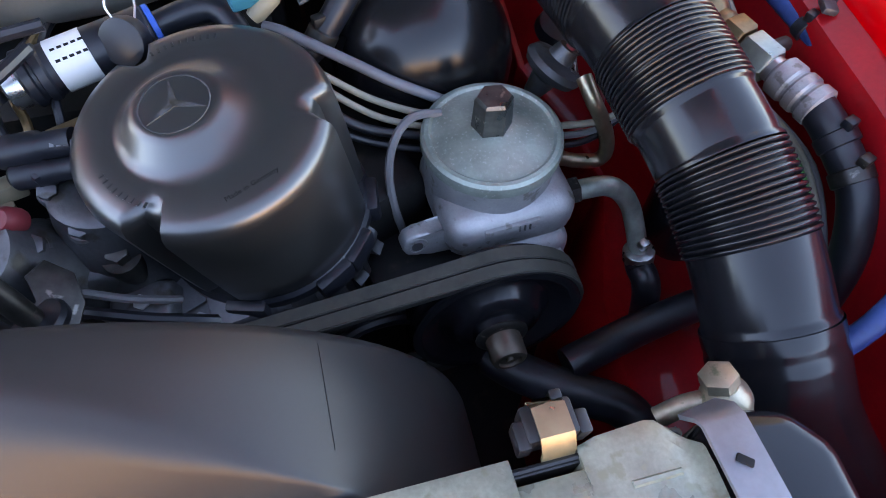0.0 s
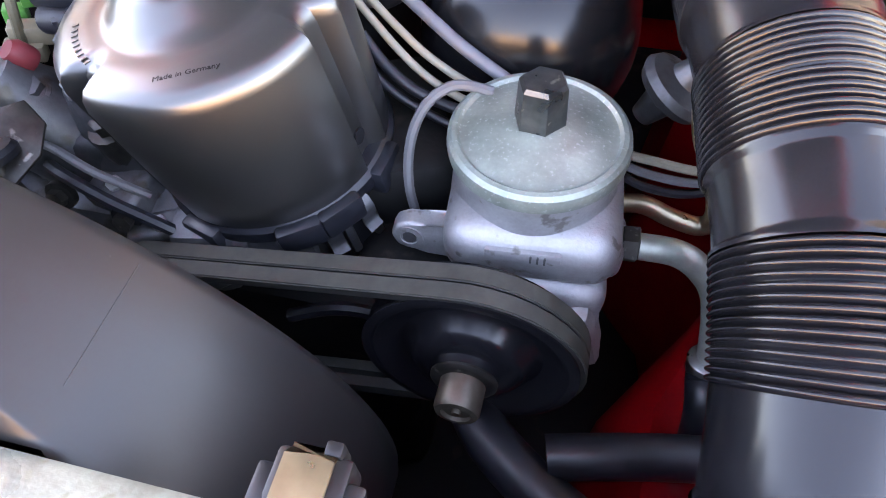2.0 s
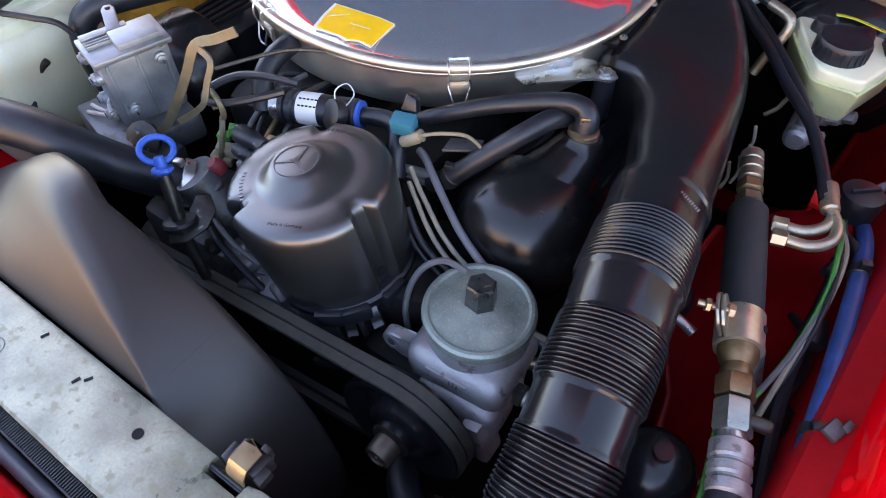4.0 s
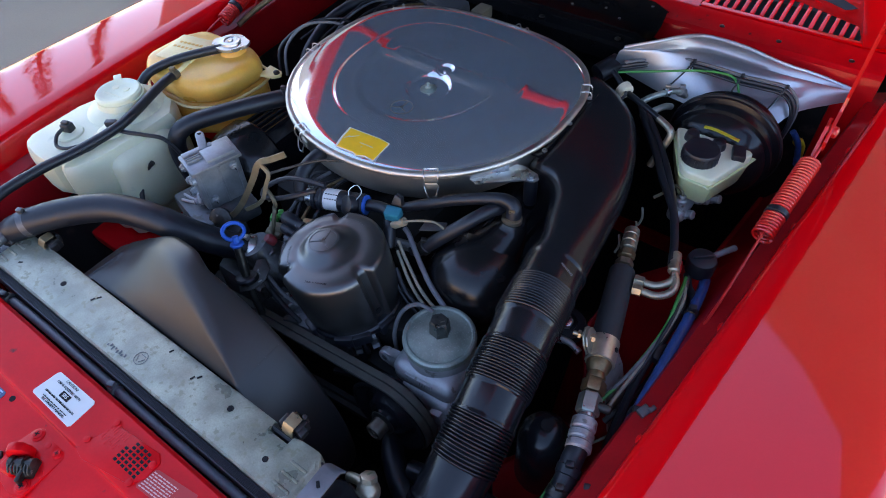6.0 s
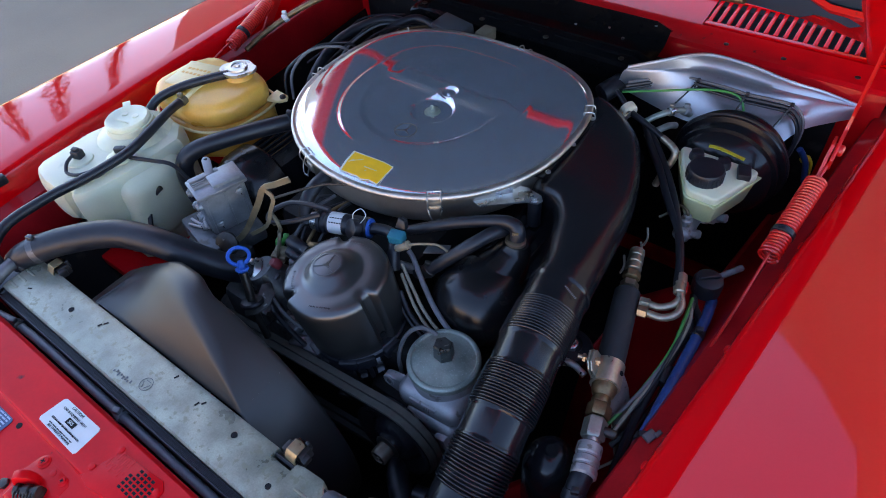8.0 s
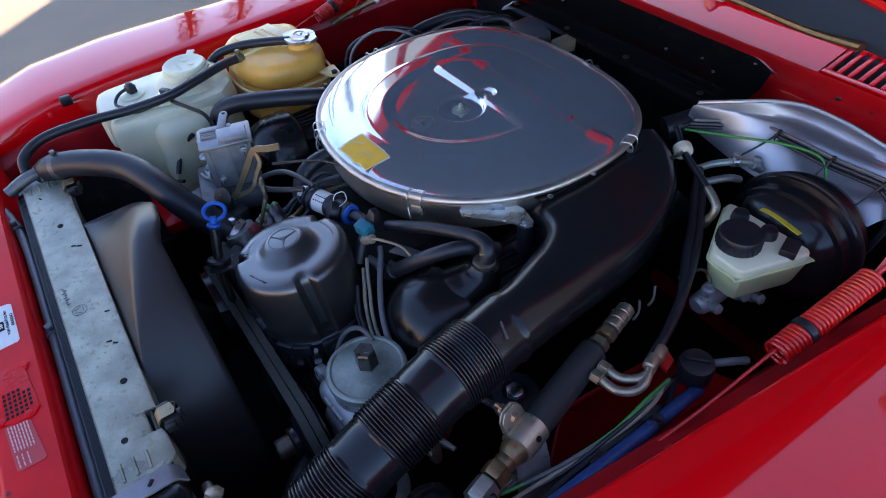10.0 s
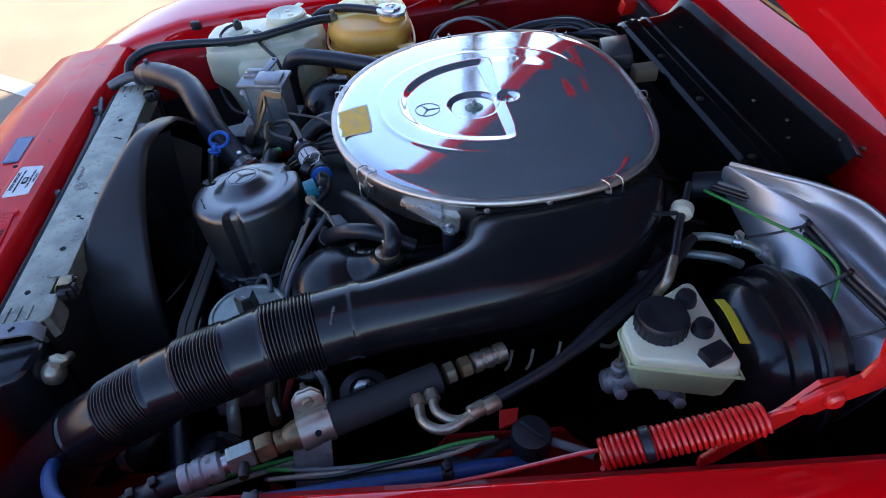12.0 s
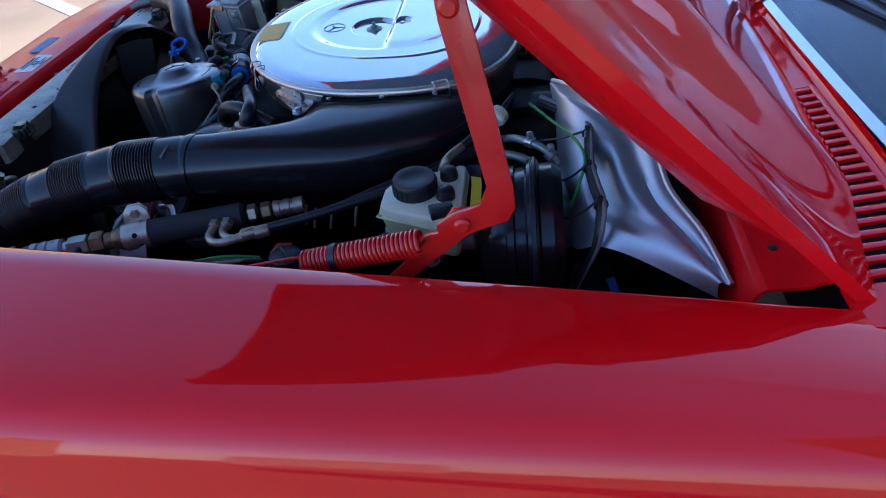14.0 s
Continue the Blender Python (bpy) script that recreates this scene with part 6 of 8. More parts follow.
hose_thing("lower_radiator_hose", [(0.262, 0.16, 0.60), (0.28, 0.135, 0.61), (0.315, 0.108, 0.612), (0.355, 0.085, 0.605), (0.372, 0.045, 0.59), (0.368, 0.02, 0.57)], 0.017, RUBBER, "black lower radiator hose", seg=18, clamps=[((0.366, 0.06, 0.597), (0.2, -1, -0.3), 0.0175, STEEL)])
hose_thing("cross_pipe", [(0.318, 0.128, 0.618), (0.345, 0.134, 0.62), (0.40, 0.146, 0.618), (0.47, 0.158, 0.61), (0.52, 0.165, 0.60)], 0.0145, RUBBER, "black cross pipe behind the hose", seg=18)
hose_thing("front_pipe", [(-0.40, -0.105, 0.79), (-0.34, -0.082, 0.803), (-0.295, -0.066, 0.804), (-0.22, -0.0570, 0.796), (-0.05, -0.0560, 0.790), (0.12, -0.0565, 0.789), (0.28, -0.0560, 0.788), (0.36, -0.058, 0.78)], 0.0062, PIPEGREY, "long grey pipe in front of the radiator", "pipe",
           clamps=[((-0.255, -0.0605, 0.800), (1, 0.1, 0), 0.0085, RUBBER), ((-0.005, -0.0562, 0.790), (1, 0, 0), 0.0070, PIPEGREY)])
hose_thing("blue_cable", [(0.40, 0.05, 0.70), (0.47, 0.062, 0.755), (0.525, 0.10, 0.772), (0.551, 0.17, 0.777), (0.555, 0.25, 0.777), (0.555, 0.356, 0.775), (0.553, 0.468, 0.770), (0.55, 0.53, 0.765), (0.545, 0.575, 0.75)], 0.0078, BLUEHOSE, "dark blue sleeved cable along the inner wing", "cable",
           clamps=[((0.555, 0.30, 0.776), (0, 1, 0), 0.008, RUBBER), ((0.551, 0.18, 0.777), (0, 1, 0), 0.008, RUBBER), ((0.552, 0.49, 0.769), (0, 1, 0), 0.008, RUBBER)])
hose_thing("pump_pipe", [(0.337, 0.236, 0.7075), (0.353, 0.236, 0.708), (0.372, 0.236, 0.707), (0.387, 0.235, 0.698), (0.402, 0.233, 0.677), (0.408, 0.222, 0.658), (0.411, 0.205, 0.635)], 0.0085, PIPEZINC, "bent plated steel return pipe", "pipe",
           clamps=[((0.411, 0.205, 0.635), (0.1, -0.25, -1), 0.0125, STEEL)])
bm = fresh()
hexnut(bm, (0.340, 0.236, 0.7085), (1, 0, 0.05), 0.0115, 0.010)
solo("union_nut", bm, DARKSTEEL, "dark hex union nut at the pump", "nut")
hose_thing("pump_hose", [(0.411, 0.205, 0.635), (0.411, 0.198, 0.627), (0.415, 0.175, 0.6), (0.44, 0.16, 0.40)], 0.0125, RUBBER, "black rubber return hose")
hose_thing("pressure_pipe", [(0.320, 0.268, 0.702), (0.351, 0.285, 0.690), (0.373, 0.285, 0.681), (0.392, 0.285, 0.676), (0.3995, 0.285, 0.684), (0.397, 0.286, 0.702), (0.388, 0.288, 0.725), (0.377, 0.295, 0.746), (0.374, 0.31, 0.755)], 0.0066, GOLD, "bent brass-toned pressure pipe", "pipe")
CABLES = (
    (BLUEGREY, 0.0042, [(0.135, 0.372, 0.800), (0.150, 0.366, 0.798), (0.170, 0.352, 0.792), (0.195, 0.335, 0.784), (0.222, 0.321, 0.773), (0.251, 0.310, 0.760), (0.280, 0.305, 0.745), (0.310, 0.305, 0.73)]),
    (CREAMWIRE, 0.0027, [(0.145, 0.345, 0.800), (0.164, 0.335, 0.788), (0.182, 0.325, 0.777), (0.205, 0.314, 0.766), (0.232, 0.306, 0.756), (0.262, 0.302, 0.745), (0.30, 0.302, 0.73)]),
    (CREAMWIRE, 0.0027, [(0.148, 0.335, 0.792), (0.166, 0.326, 0.779), (0.184, 0.316, 0.767), (0.206, 0.306, 0.756), (0.232, 0.299, 0.747), (0.262, 0.296, 0.738), (0.30, 0.297, 0.725)]),
    (RUBBER, 0.0038, [(0.160, 0.318, 0.775), (0.176, 0.308, 0.762), (0.200, 0.299, 0.750), (0.235, 0.294, 0.740), (0.27, 0.294, 0.732), (0.31, 0.297, 0.72)]),
    (RUBBER, 0.0030, [(0.160, 0.314, 0.764), (0.178, 0.303, 0.750), (0.202, 0.294, 0.738), (0.235, 0.290, 0.730), (0.27, 0.292, 0.72)]))
for k, (mt, r, pts) in enumerate(CABLES):
    hose_thing("ignition_cable", wiggle(pts, 0.0012, k), r, mt, ("blue-grey", "cream", "cream", "black", "thin black")[k] + " ignition cable beside the distributor cover", "cable", "ignition cables", 10)
bm = fresh()
for k in range(2):
    tube(bm, [(0.128, 0.356 + 0.004 * k, 0.782 - 0.014 * k), (0.160, 0.366 + 0.004 * k, 0.780 - 0.014 * k)], 0.0055, 10)
solo("cable_comb", bm, GREYWIRE, "grey plastic holder round the ignition cables", "cable holder")
hose_thing("sensor_wire", [(0.250, 0.290, 0.765), (0.228, 0.286, 0.770), (0.212, 0.275, 0.762), (0.204, 0.262, 0.742), (0.204, 0.25, 0.715), (0.21, 0.245, 0.68), (0.215, 0.245, 0.64)], 0.0034, GREYWIRE, "thin grey tube looped beside the pump", "tube", seg=8)
for k in range(3):
    hose_thing("thin_line", [(0.325, 0.285 + 0.006 * k, 0.735 - 0.012 * k), (0.350, 0.288, 0.728 - 0.012 * k), (0.385, 0.29, 0.722 - 0.010 * k), (0.42, 0.30, 0.72)], 0.003, (CREAMWIRE, GREYWIRE, RUBBER)[k], "thin line running under the intake hose", "line", "thin lines", 8)
vac = thing("vacuum_valve", (0.362, 0.335, 0.70), "grey mushroom-shaped vacuum valve with a red hose", "valve")
bm = fresh()
revolve(bm, [(0.008, -0.03), (0.012, -0.012), (0.024, -0.006), (0.027, 0.0), (0.024, 0.005), (0.012, 0.009), (0.009, 0.02)], (0.360, 0.338, 0.745), (0.55, 0.05, 0.83), 28)
part("diaphragm", bm, ALU_DARK, vac)
bm = fresh()
tube(bm, [(0.370, 0.339, 0.760), (0.380, 0.334, 0.768), (0.390, 0.325, 0.760), (0.394, 0.315, 0.74), (0.394, 0.30, 0.70)], 0.0042, 10)
part("red_line", bm, PINKRED, vac, "red rubber line")

# ---- hose silencer with fittings along the driver's wing ----
sil = thing("refrigerant_muffler", (0.47, 0.38, 0.74), "black sleeved refrigerant line with plated fittings", "refrigerant line")
SA, SB = Vector((0.5155, 0.232, 0.775)), Vector((0.418, 0.587, 0.784))
SW = (SB - SA).normalized()


def on_line(y):
    return SA + (SB - SA) * ((y - SA.y) / (SB.y - SA.y))


def turned(name, y0, profile, material, label="", seg=28):
    b = fresh()
    revolve(b, profile, on_line(y0), SW, seg)
    return part(name, b, material, sil, label)


turned("sleeve", 0.362, [(0.016, 0), (0.0185, 0.002), (0.0188, 0.05), (0.0186, 0.10), (0.0184, 0.138), (0.014, 0.141)], RUBBER_DULL, "dull black rubber sleeve")
turned("clamp_band", 0.3395, [(0.0175, 0), (0.0200, 0.0005), (0.0202, 0.0355), (0.0185, 0.0365)], BANDZINC, "pale yellow zinc clamp band")
turned("pipe_end", 0.314, [(0.0115, 0), (0.0128, 0.004), (0.0115, 0.010), (0.014, 0.014), (0.0165, 0.022), (0.0165, 0.028)], BRONZE, "rust-brown pipe end")
turned("brass_hex", 0.295, [(0.014, 0), (0.0158, 0.002), (0.0158, 0.017), (0.014, 0.019)], BRONZE, "brass hex union", 6)
turned("zinc_hex", 0.266, [(0.0135, 0), (0.0152, 0.002), (0.0152, 0.026), (0.013, 0.028)], HEXZINC, "pale zinc hex nut", 6)
turned("neck", 0.260, [(0.0105, 0), (0.0105, 0.008)], STEEL)
turned("ferrule", 0.218, [(0.0135, 0), (0.0158, 0.002), (0.0158, 0.010), (0.0142, 0.012), (0.0142, 0.014), (0.0158, 0.016), (0.0158, 0.023), (0.0142, 0.025), (0.0142, 0.027), (0.0158, 0.029), (0.0156, 0.041), (0.012, 0.044)], ALU, "ribbed aluminium ferrule")
turned("brass_hex", 0.502, [(0.010, 0), (0.0135, 0.002), (0.0135, 0.012), (0.010, 0.014)], GOLD, "brass hex nut", 6)
turned("brass_hex", 0.520, [(0.010, 0), (0.0130, 0.002), (0.0130, 0.013), (0.010, 0.015)], BRONZE, "brass hex nut", 6)
turned("ferrule", 0.536, [(0.009, 0), (0.012, 0.002), (0.012, 0.010), (0.0105, 0.011), (0.0105, 0.015), (0.012, 0.016), (0.012, 0.024), (0.0105, 0.025), (0.0105, 0.029), (0.0118, 0.030), (0.0115, 0.042), (0.006, 0.044)], PALEBRASS, "ribbed brass ferrule")
SIDE = Vector((SW.y, -SW.x, 0)).normalized()
TABUP = (Vector((0, 0, 1)) - SIDE * 0.45).normalized()
for off in (-0.0100, -0.0142):
    bm = fresh()
    prism(bm, [(-0.018, 0.0), (0.018, 0.0), (0.0165, 0.016), (0.008, 0.025), (-0.008, 0.025), (-0.0165, 0.016)], basis(on_line(0.357) + SIDE * off + TABUP * 0.012, SW, TABUP), 0.003, 0.0008)
    part("clamp_tab", bm, BANDZINC, sil, "bent plated clamp tab")
bolt_at = on_line(0.357) + SIDE * -0.012 + TABUP * 0.028
bm = fresh()
hexnut(bm, bolt_at + SIDE * 0.006, SIDE, 0.0062, 0.0055)
hexnut(bm, bolt_at - SIDE * 0.012, SIDE, 0.0060, 0.005)
revolve(bm, [(0.0032, 0), (0.0032, 0.030)], bolt_at - SIDE * 0.018, SIDE, 10)
part("clamp_bolt", bm, GOLD, sil)
bm = fresh()
revolve(bm, [(0.0036, 0), (0.0036, 0.0008)], on_line(0.36) + Vector((0.0165, 0.002, 0.0115)), (0.8, 0.1, 0.58), 12)
part("band_hole", bm, INK, sil)
bm = fresh()
strip(bm, [(0.493, 0.352, 0.776), (0.504, 0.350, 0.755), (0.515, 0.345, 0.72), (0.53, 0.34, 0.66)], (0.85, -0.1, 0.5), 0.042, 0.003)
part("support_leg", bm, ALU, sil, "flat steel support leg")
bm = fresh()
revolve(bm, [(0.006, 0), (0.006, 0.014), (0.0045, 0.016)], on_line(0.283) + Vector((0.012, 0, 0.002)), (1, 0.1, 0.1), 14)
part("service_port", bm, DARKSTEEL, sil)
hose_thing("refrigerant_hose", [tuple(on_line(0.224)), (0.519, 0.206, 0.772), (0.523, 0.182, 0.762), (0.524, 0.155, 0.75), (0.52, 0.125, 0.71), (0.505, 0.10, 0.64)], 0.0135, RUBBER, "black refrigerant hose towards the front", seg=18,
           clamps=[((0.5215, 0.194, 0.7675), (0.15, -0.92, -0.35), 0.0138, RUBBER), ((0.5238, 0.168, 0.7565), (0.05, -0.9, -0.42), 0.0138, DARKSTEEL)])
for k, (y, x0) in enumerate(((0.468, 0.468), (0.484, 0.464))):
    fit_ob = thing("pipe_union", (x0, y, 0.78), "plated hex union with a bent pipe", "fitting", "pipe unions")
    b = fresh()
    hexnut(b, (x0 + 0.002, y, 0.789), (1, 0.15, 0.1), 0.0085, 0.014)
    part("hex", b, GOLD if k == 0 else PALEBRASS, fit_ob)
    b = fresh()
    d = 0.016 * (1 - k)
    tube(b, [(x0 + 0.012, y + 0.002, 0.790), (x0 + 0.030 + d * 0.3, y + 0.004, 0.792), (x0 + 0.044 + d * 0.3, y + 0.018, 0.794), (x0 + 0.046 + d * 0.2, y + 0.036, 0.796), (x0 + 0.036, y + 0.060, 0.798)], 0.0056, 12)
    part("bent_pipe", b, PALEBRASS, fit_ob)
    b = fresh()
    revolve(b, [(0.0065, 0), (0.0085, 0.002), (0.0085, 0.018), (0.007, 0.020)], (x0 + 0.039, y + 0.052, 0.7975), (-0.35, 1, 0.05), 16)
    part("crimp", b, PALEBRASS, fit_ob)
for k in range(2):
    hose_thing("rear_hose", [(0.500 - 0.004 * k, 0.530 + 0.012 * k, 0.798), (0.485, 0.575, 0.800), (0.46, 0.63, 0.802), (0.428 - 0.012 * k, 0.69, 0.804), (0.392 - 0.012 * k, 0.745, 0.806), (0.35 - 0.012 * k, 0.80, 0.808), (0.305, 0.85, 0.81)], 0.0062, RUBBER, "black braided hose to the firewall", group="rear hoses")
# wires beside it
for k, mt in enumerate((GREEN, GREYWIRE, RUBBER, CREAMWIRE)):
    hose_thing("loom_wire", wiggle([(0.506 + 0.004 * k, 0.30, 0.752), (0.522 + 0.003 * k, 0.37, 0.762), (0.530 + 0.002 * k, 0.44, 0.772), (0.53 + 0.002 * k, 0.50, 0.776), (0.525, 0.545, 0.77)], 0.003, 20 + k), 0.0026, mt, "thin coloured loom wire by the wing", "wire", "loom wires", 8)
for k, mt in enumerate((GREEN, CREAMWIRE, GREYWIRE)):
    hose_thing("loom_wire", wiggle([(0.49 + 0.006 * k, 0.34, 0.745), (0.50 + 0.004 * k, 0.28, 0.742), (0.512 + 0.004 * k, 0.20, 0.735), (0.50 + 0.004 * k, 0.12, 0.70)], 0.004, 40 + k), 0.0026, mt, "thin coloured loom wire by the wing", "wire", "loom wires", 8)
bcan = thing("vapour_canister", (0.475, 0.235, 0.62), "glossy black rounded canister below the hose", "canister")
bm = fresh()
revolve(bm, [(0.030, 0.60), (0.036, 0.62), (0.037, 0.70), (0.034, 0.728), (0.026, 0.744), (0.012, 0.751)], (0.470, 0.235, 0), (0, 0, 1), 32)
part("can", bm, BLACK, bcan)
bm = fresh()
revolve(bm, [(0.008, 0.75), (0.008, 0.757)], (0.470, 0.235, 0), (0, 0, 1), 14)
part("port", bm, BLACK, bcan)
plug = thing("diagnostic_cap", (0.53, 0.58, 0.74), "black plastic twist cap on a short lead", "cap")
bm = fresh()
revolve(bm, [(0.018, 0.755), (0.021, 0.758), (0.022, 0.778), (0.020, 0.784), (0.014, 0.786)], (0.530, 0.582, 0), (0, 0, 1), 30)
part("cap_body", bm, RUBBER, plug)
bm = fresh()
box(bm, (0.530, 0.582, 0.788), (0.030, 0.004, 0.005), (0, 0, 40), 0.001)
part("grip", bm, RUBBER, plug)
bm = fresh()
prism(bm, [(0.49, 0.556), (0.512, 0.552), (0.507, 0.572), (0.49, 0.578)], Matrix.Translation((0, 0, 0.765)), 0.006, 0.001)
part("red_tab", bm, REDSPRING, plug, "red tab")
bm = fresh()
tube(bm, [(0.535, 0.60, 0.77), (0.55, 0.62, 0.775), (0.56, 0.64, 0.772)], 0.005, 10)
part("lead", bm, GREYWIRE, plug)
hose_thing("wing_cable", [(0.52, 0.565, 0.755), (0.53, 0.54, 0.76), (0.545, 0.52, 0.765), (0.553, 0.50, 0.765)], 0.006, RUBBER, "short black cable beside the cap", "cable")
pen = thing("wing_clip", (0.565, 0.298, 0.785), "small worn metal clip in the gutter", "clip")
bm = fresh()
box(bm, (0.563, 0.298, 0.797), (0.012, 0.016, 0.006), (0, 10, -20), 0.0015)
box(bm, (0.570, 0.305, 0.799), (0.006, 0.010, 0.004), (0, 10, -20), 0.001)
part("clip_body", bm, ALU_DARK, pen)

# ---- brakes ----
boo = thing("brake_booster", (0.452, 0.90, 0.62), "black ribbed round brake booster", "brake booster")
bm = fresh()
revolve(bm, [(0.03, -0.075), (0.055, -0.068), (0.075, -0.055), (0.084, -0.040), (0.086, -0.030), (0.092, -0.028), (0.092, -0.020), (0.088, -0.018), (0.090, -0.006), (0.098, -0.003), (0.100, 0.004), (0.098, 0.010), (0.093, 0.013), (0.093, 0.028), (0.086, 0.040), (0.05, 0.05)],
        (0.452, 0.895, 0.752), (0, 1, 0.06), 64)
part("shell", bm, BLACK, boo, angle=30)
bm = fresh()
revolve(bm, [(0.0985, 0), (0.1015, 0.001), (0.1015, 0.006), (0.0985, 0.007)], (0.452, 0.896, 0.7525), (0, 1, 0.06), 64, caps=False)
part("band", bm, RUBBER, boo)
bm = fresh()
box(bm, (0.452, 0.99, 0.745), (0.05, 0.10, 0.05), (0, 0, 0), 0.004)
part("pushrod_mount", bm, IRON, boo)
mc = thing("master_cylinder", (0.452, 0.76, 0.71), "cast aluminium brake master cylinder", "master cylinder")
bm = fresh()
revolve(bm, [(0.010, -0.01), (0.0145, -0.006), (0.0155, 0.0), (0.0155, 0.055), (0.018, 0.057), (0.018, 0.068), (0.0155, 0.07), (0.0155, 0.12), (0.03, 0.124), (0.03, 0.132)], (0.452, 0.697, 0.738), (0, 1, 0.06), 28)
part("barrel", bm, ALU, mc)
for p in ((0.462, 0.705), (0.47, 0.752), (0.485, 0.765)):
    bm = fresh()
    hexnut(bm, (*p, 0.738), (0.8, -0.2, 0.35), 0.0078, 0.018)
    revolve(bm, [(0.010, -0.01), (0.010, 0.004)], (*p, 0.738), (0.8, -0.2, 0.35), 14)
    part("port_nut", bm, ALU, mc)
bm = fresh()
revolve(bm, [(0.009, -0.01), (0.009, 0.012), (0.006, 0.014), (0.006, 0.02), (0.004, 0.021)], (0.452, 0.705, 0.752), (0, 0, 1), 18)
part("bleed_screw", bm, ALU, mc)
bm = fresh()
tube(bm, [(0.452, 0.705, 0.770), (0.447, 0.708, 0.779), (0.436, 0.713, 0.780), (0.424, 0.712, 0.772), (0.418, 0.708, 0.758), (0.408, 0.70, 0.75)], 0.0028, 8)
part("brake_line", bm, OLIVE, mc)
res = thing("brake_fluid_reservoir", (0.455, 0.76, 0.765), "milky greenish brake fluid reservoir with black cap", "brake fluid reservoir")
out = [(0.397, 0.809), (0.390, 0.806), (0.389, 0.798), (0.431, 0.716), (0.436, 0.707), (0.445, 0.702), (0.480, 0.701), (0.489, 0.706), (0.519, 0.796), (0.519, 0.804), (0.513, 0.809)]
bm = fresh()
loft(bm, [[(0.457 + (x - 0.457) * k, 0.772 + (y - 0.772) * k, z) for x, y in out] for k, z in ((0.76, 0.762), (0.83, 0.763), (0.87, 0.768), (0.975, 0.803), (1.0, 0.808), (0.99, 0.811))])
part("lower_shell", bm, TANK_BRAKE, res)
bm = fresh()
prism(bm, [(0.457 + (x - 0.457) * 0.975, 0.762 + (y - 0.762) * 0.975) for x, y in out], Matrix.Translation((0, 0, 0.808)), 0.016, 0.004, 3)
part("upper_shell", bm, TANK_TOP, res)
bm = fresh()
tube(bm, [(x, y, 0.8095) for x, y in out + out[:1]], 0.0016, 6, 3)
part("weld_seam", bm, TANK_BRAKE, res)
bm = fresh()
revolve(bm, [(0.0275, 0.822), (0.0285, 0.824), (0.0285, 0.841), (0.0265, 0.8445), (0.018, 0.845), (0.012, 0.8437)], (0.450, 0.745, 0), (0, 0, 1), 48)
capb = part("cap", bm, RUBBER, res, "black ribbed screw cap")
for k in range(24):
    a = 2 * math.pi * k / 24
    bm = fresh()
    box(bm, (0.450 + 0.0286 * math.cos(a), 0.745 + 0.0286 * math.sin(a), 0.832), (0.0016, 0.0024, 0.015), (0, 0, math.degrees(a)))
    part("grip_rib", bm, RUBBER, capb, smooth=False)
for x in (0.421, 0.465):
    bm = fresh()
    revolve(bm, [(0.012, 0.822), (0.012, 0.830), (0.010, 0.837), (0.005, 0.839)], (x, 0.786, 0), (0, 0, 1), 24)
    part("sensor_boot", bm, RUBBER, res, "grey rubber sensor boot")
bm = fresh()
box(bm, (0.499, 0.784, 0.828), (0.020, 0.030, 0.012), (0, 0, 18), 0.002)
part("plug", bm, RUBBER, res, "black electrical plug")
bm = fresh()
box(bm, (0.508, 0.800, 0.800), (0.008, 0.006, 0.03), (0, 20, 0), 0.001)
part("spring_clip", bm, TANK_TOP, res)
bm = fresh()
for x, y in ((0.43, 0.76), (0.47, 0.775)):
    revolve(bm, [(0.011, 0.745), (0.011, 0.772)], (x, y, 0), (0, 0, 1), 14)
part("feed_stub", bm, RUBBER, res)
bm = fresh()
strip(bm, [(0.428, 0.822, 0.828), (0.448, 0.824, 0.828), (0.488, 0.824, 0.822)], (0.30, 0.30, 0.90), 0.013, 0.001, 3)
tag = solo("yellow_tag", bm, YELLOWTAG, "yellow paper tag tucked on the booster", "tag")

# ---- heat shield, lines and cables at the firewall ----
front = spline([(0.210, 0.932, 0.812), (0.265, 0.931, 0.800), (0.33, 0.932, 0.786), (0.41, 0.938, 0.777), (0.500, 0.943, 0.772), (0.530, 0.970, 0.797), (0.550, 1.012, 0.795), (0.603, 1.090, 0.785)], 5)
rear = spline([(0.228, 0.926, 0.862), (0.284, 0.946, 0.882), (0.314, 0.99, 0.879), (0.345, 1.035, 0.866), (0.410, 1.045, 0.860), (0.483, 1.052, 0.845), (0.542, 1.082, 0.825), (0.604, 1.100, 0.806)], 5)
bm = fresh()
rows = []
for i, (a, b) in enumerate(zip(front, rear)):
    u = i / (len(front) - 1)
    row = []
    for j in range(21):
        f = j / 20
        p = a + (b - a) * f
        bulge = 0.014 * math.sin(math.pi * f) - 0.010 * math.exp(-((f - 0.80) / 0.07) ** 2) * (1 if 0.1 < u < 0.95 else 0.3)
        pocket = 0.010 * max(0, 1 - ((u - 0.62) / 0.20) ** 4) * max(0, 1 - ((f - 0.45) / 0.16) ** 4) if abs(u - 0.62) < 0.20 and abs(f - 0.45) < 0.16 else 0
        row.append((p[0], p[1] - (bulge - pocket) * 0.5, p[2] + (bulge - pocket) * 0.85))
    rows.append(row)
grid_sheet(bm, rows, 0.0014)
sh = thing("heat_shield", (0.43, 1.02, 0.80), "pressed silver metal heat shield at the firewall", "heat shield")
part("pressed_sheet", bm, SHIELD, sh, angle=60)
bm = fresh()
tube(bm, [tuple(p) for p in rear], 0.0035, 8, 1)
part("rolled_edge", bm, SHIELD, sh)
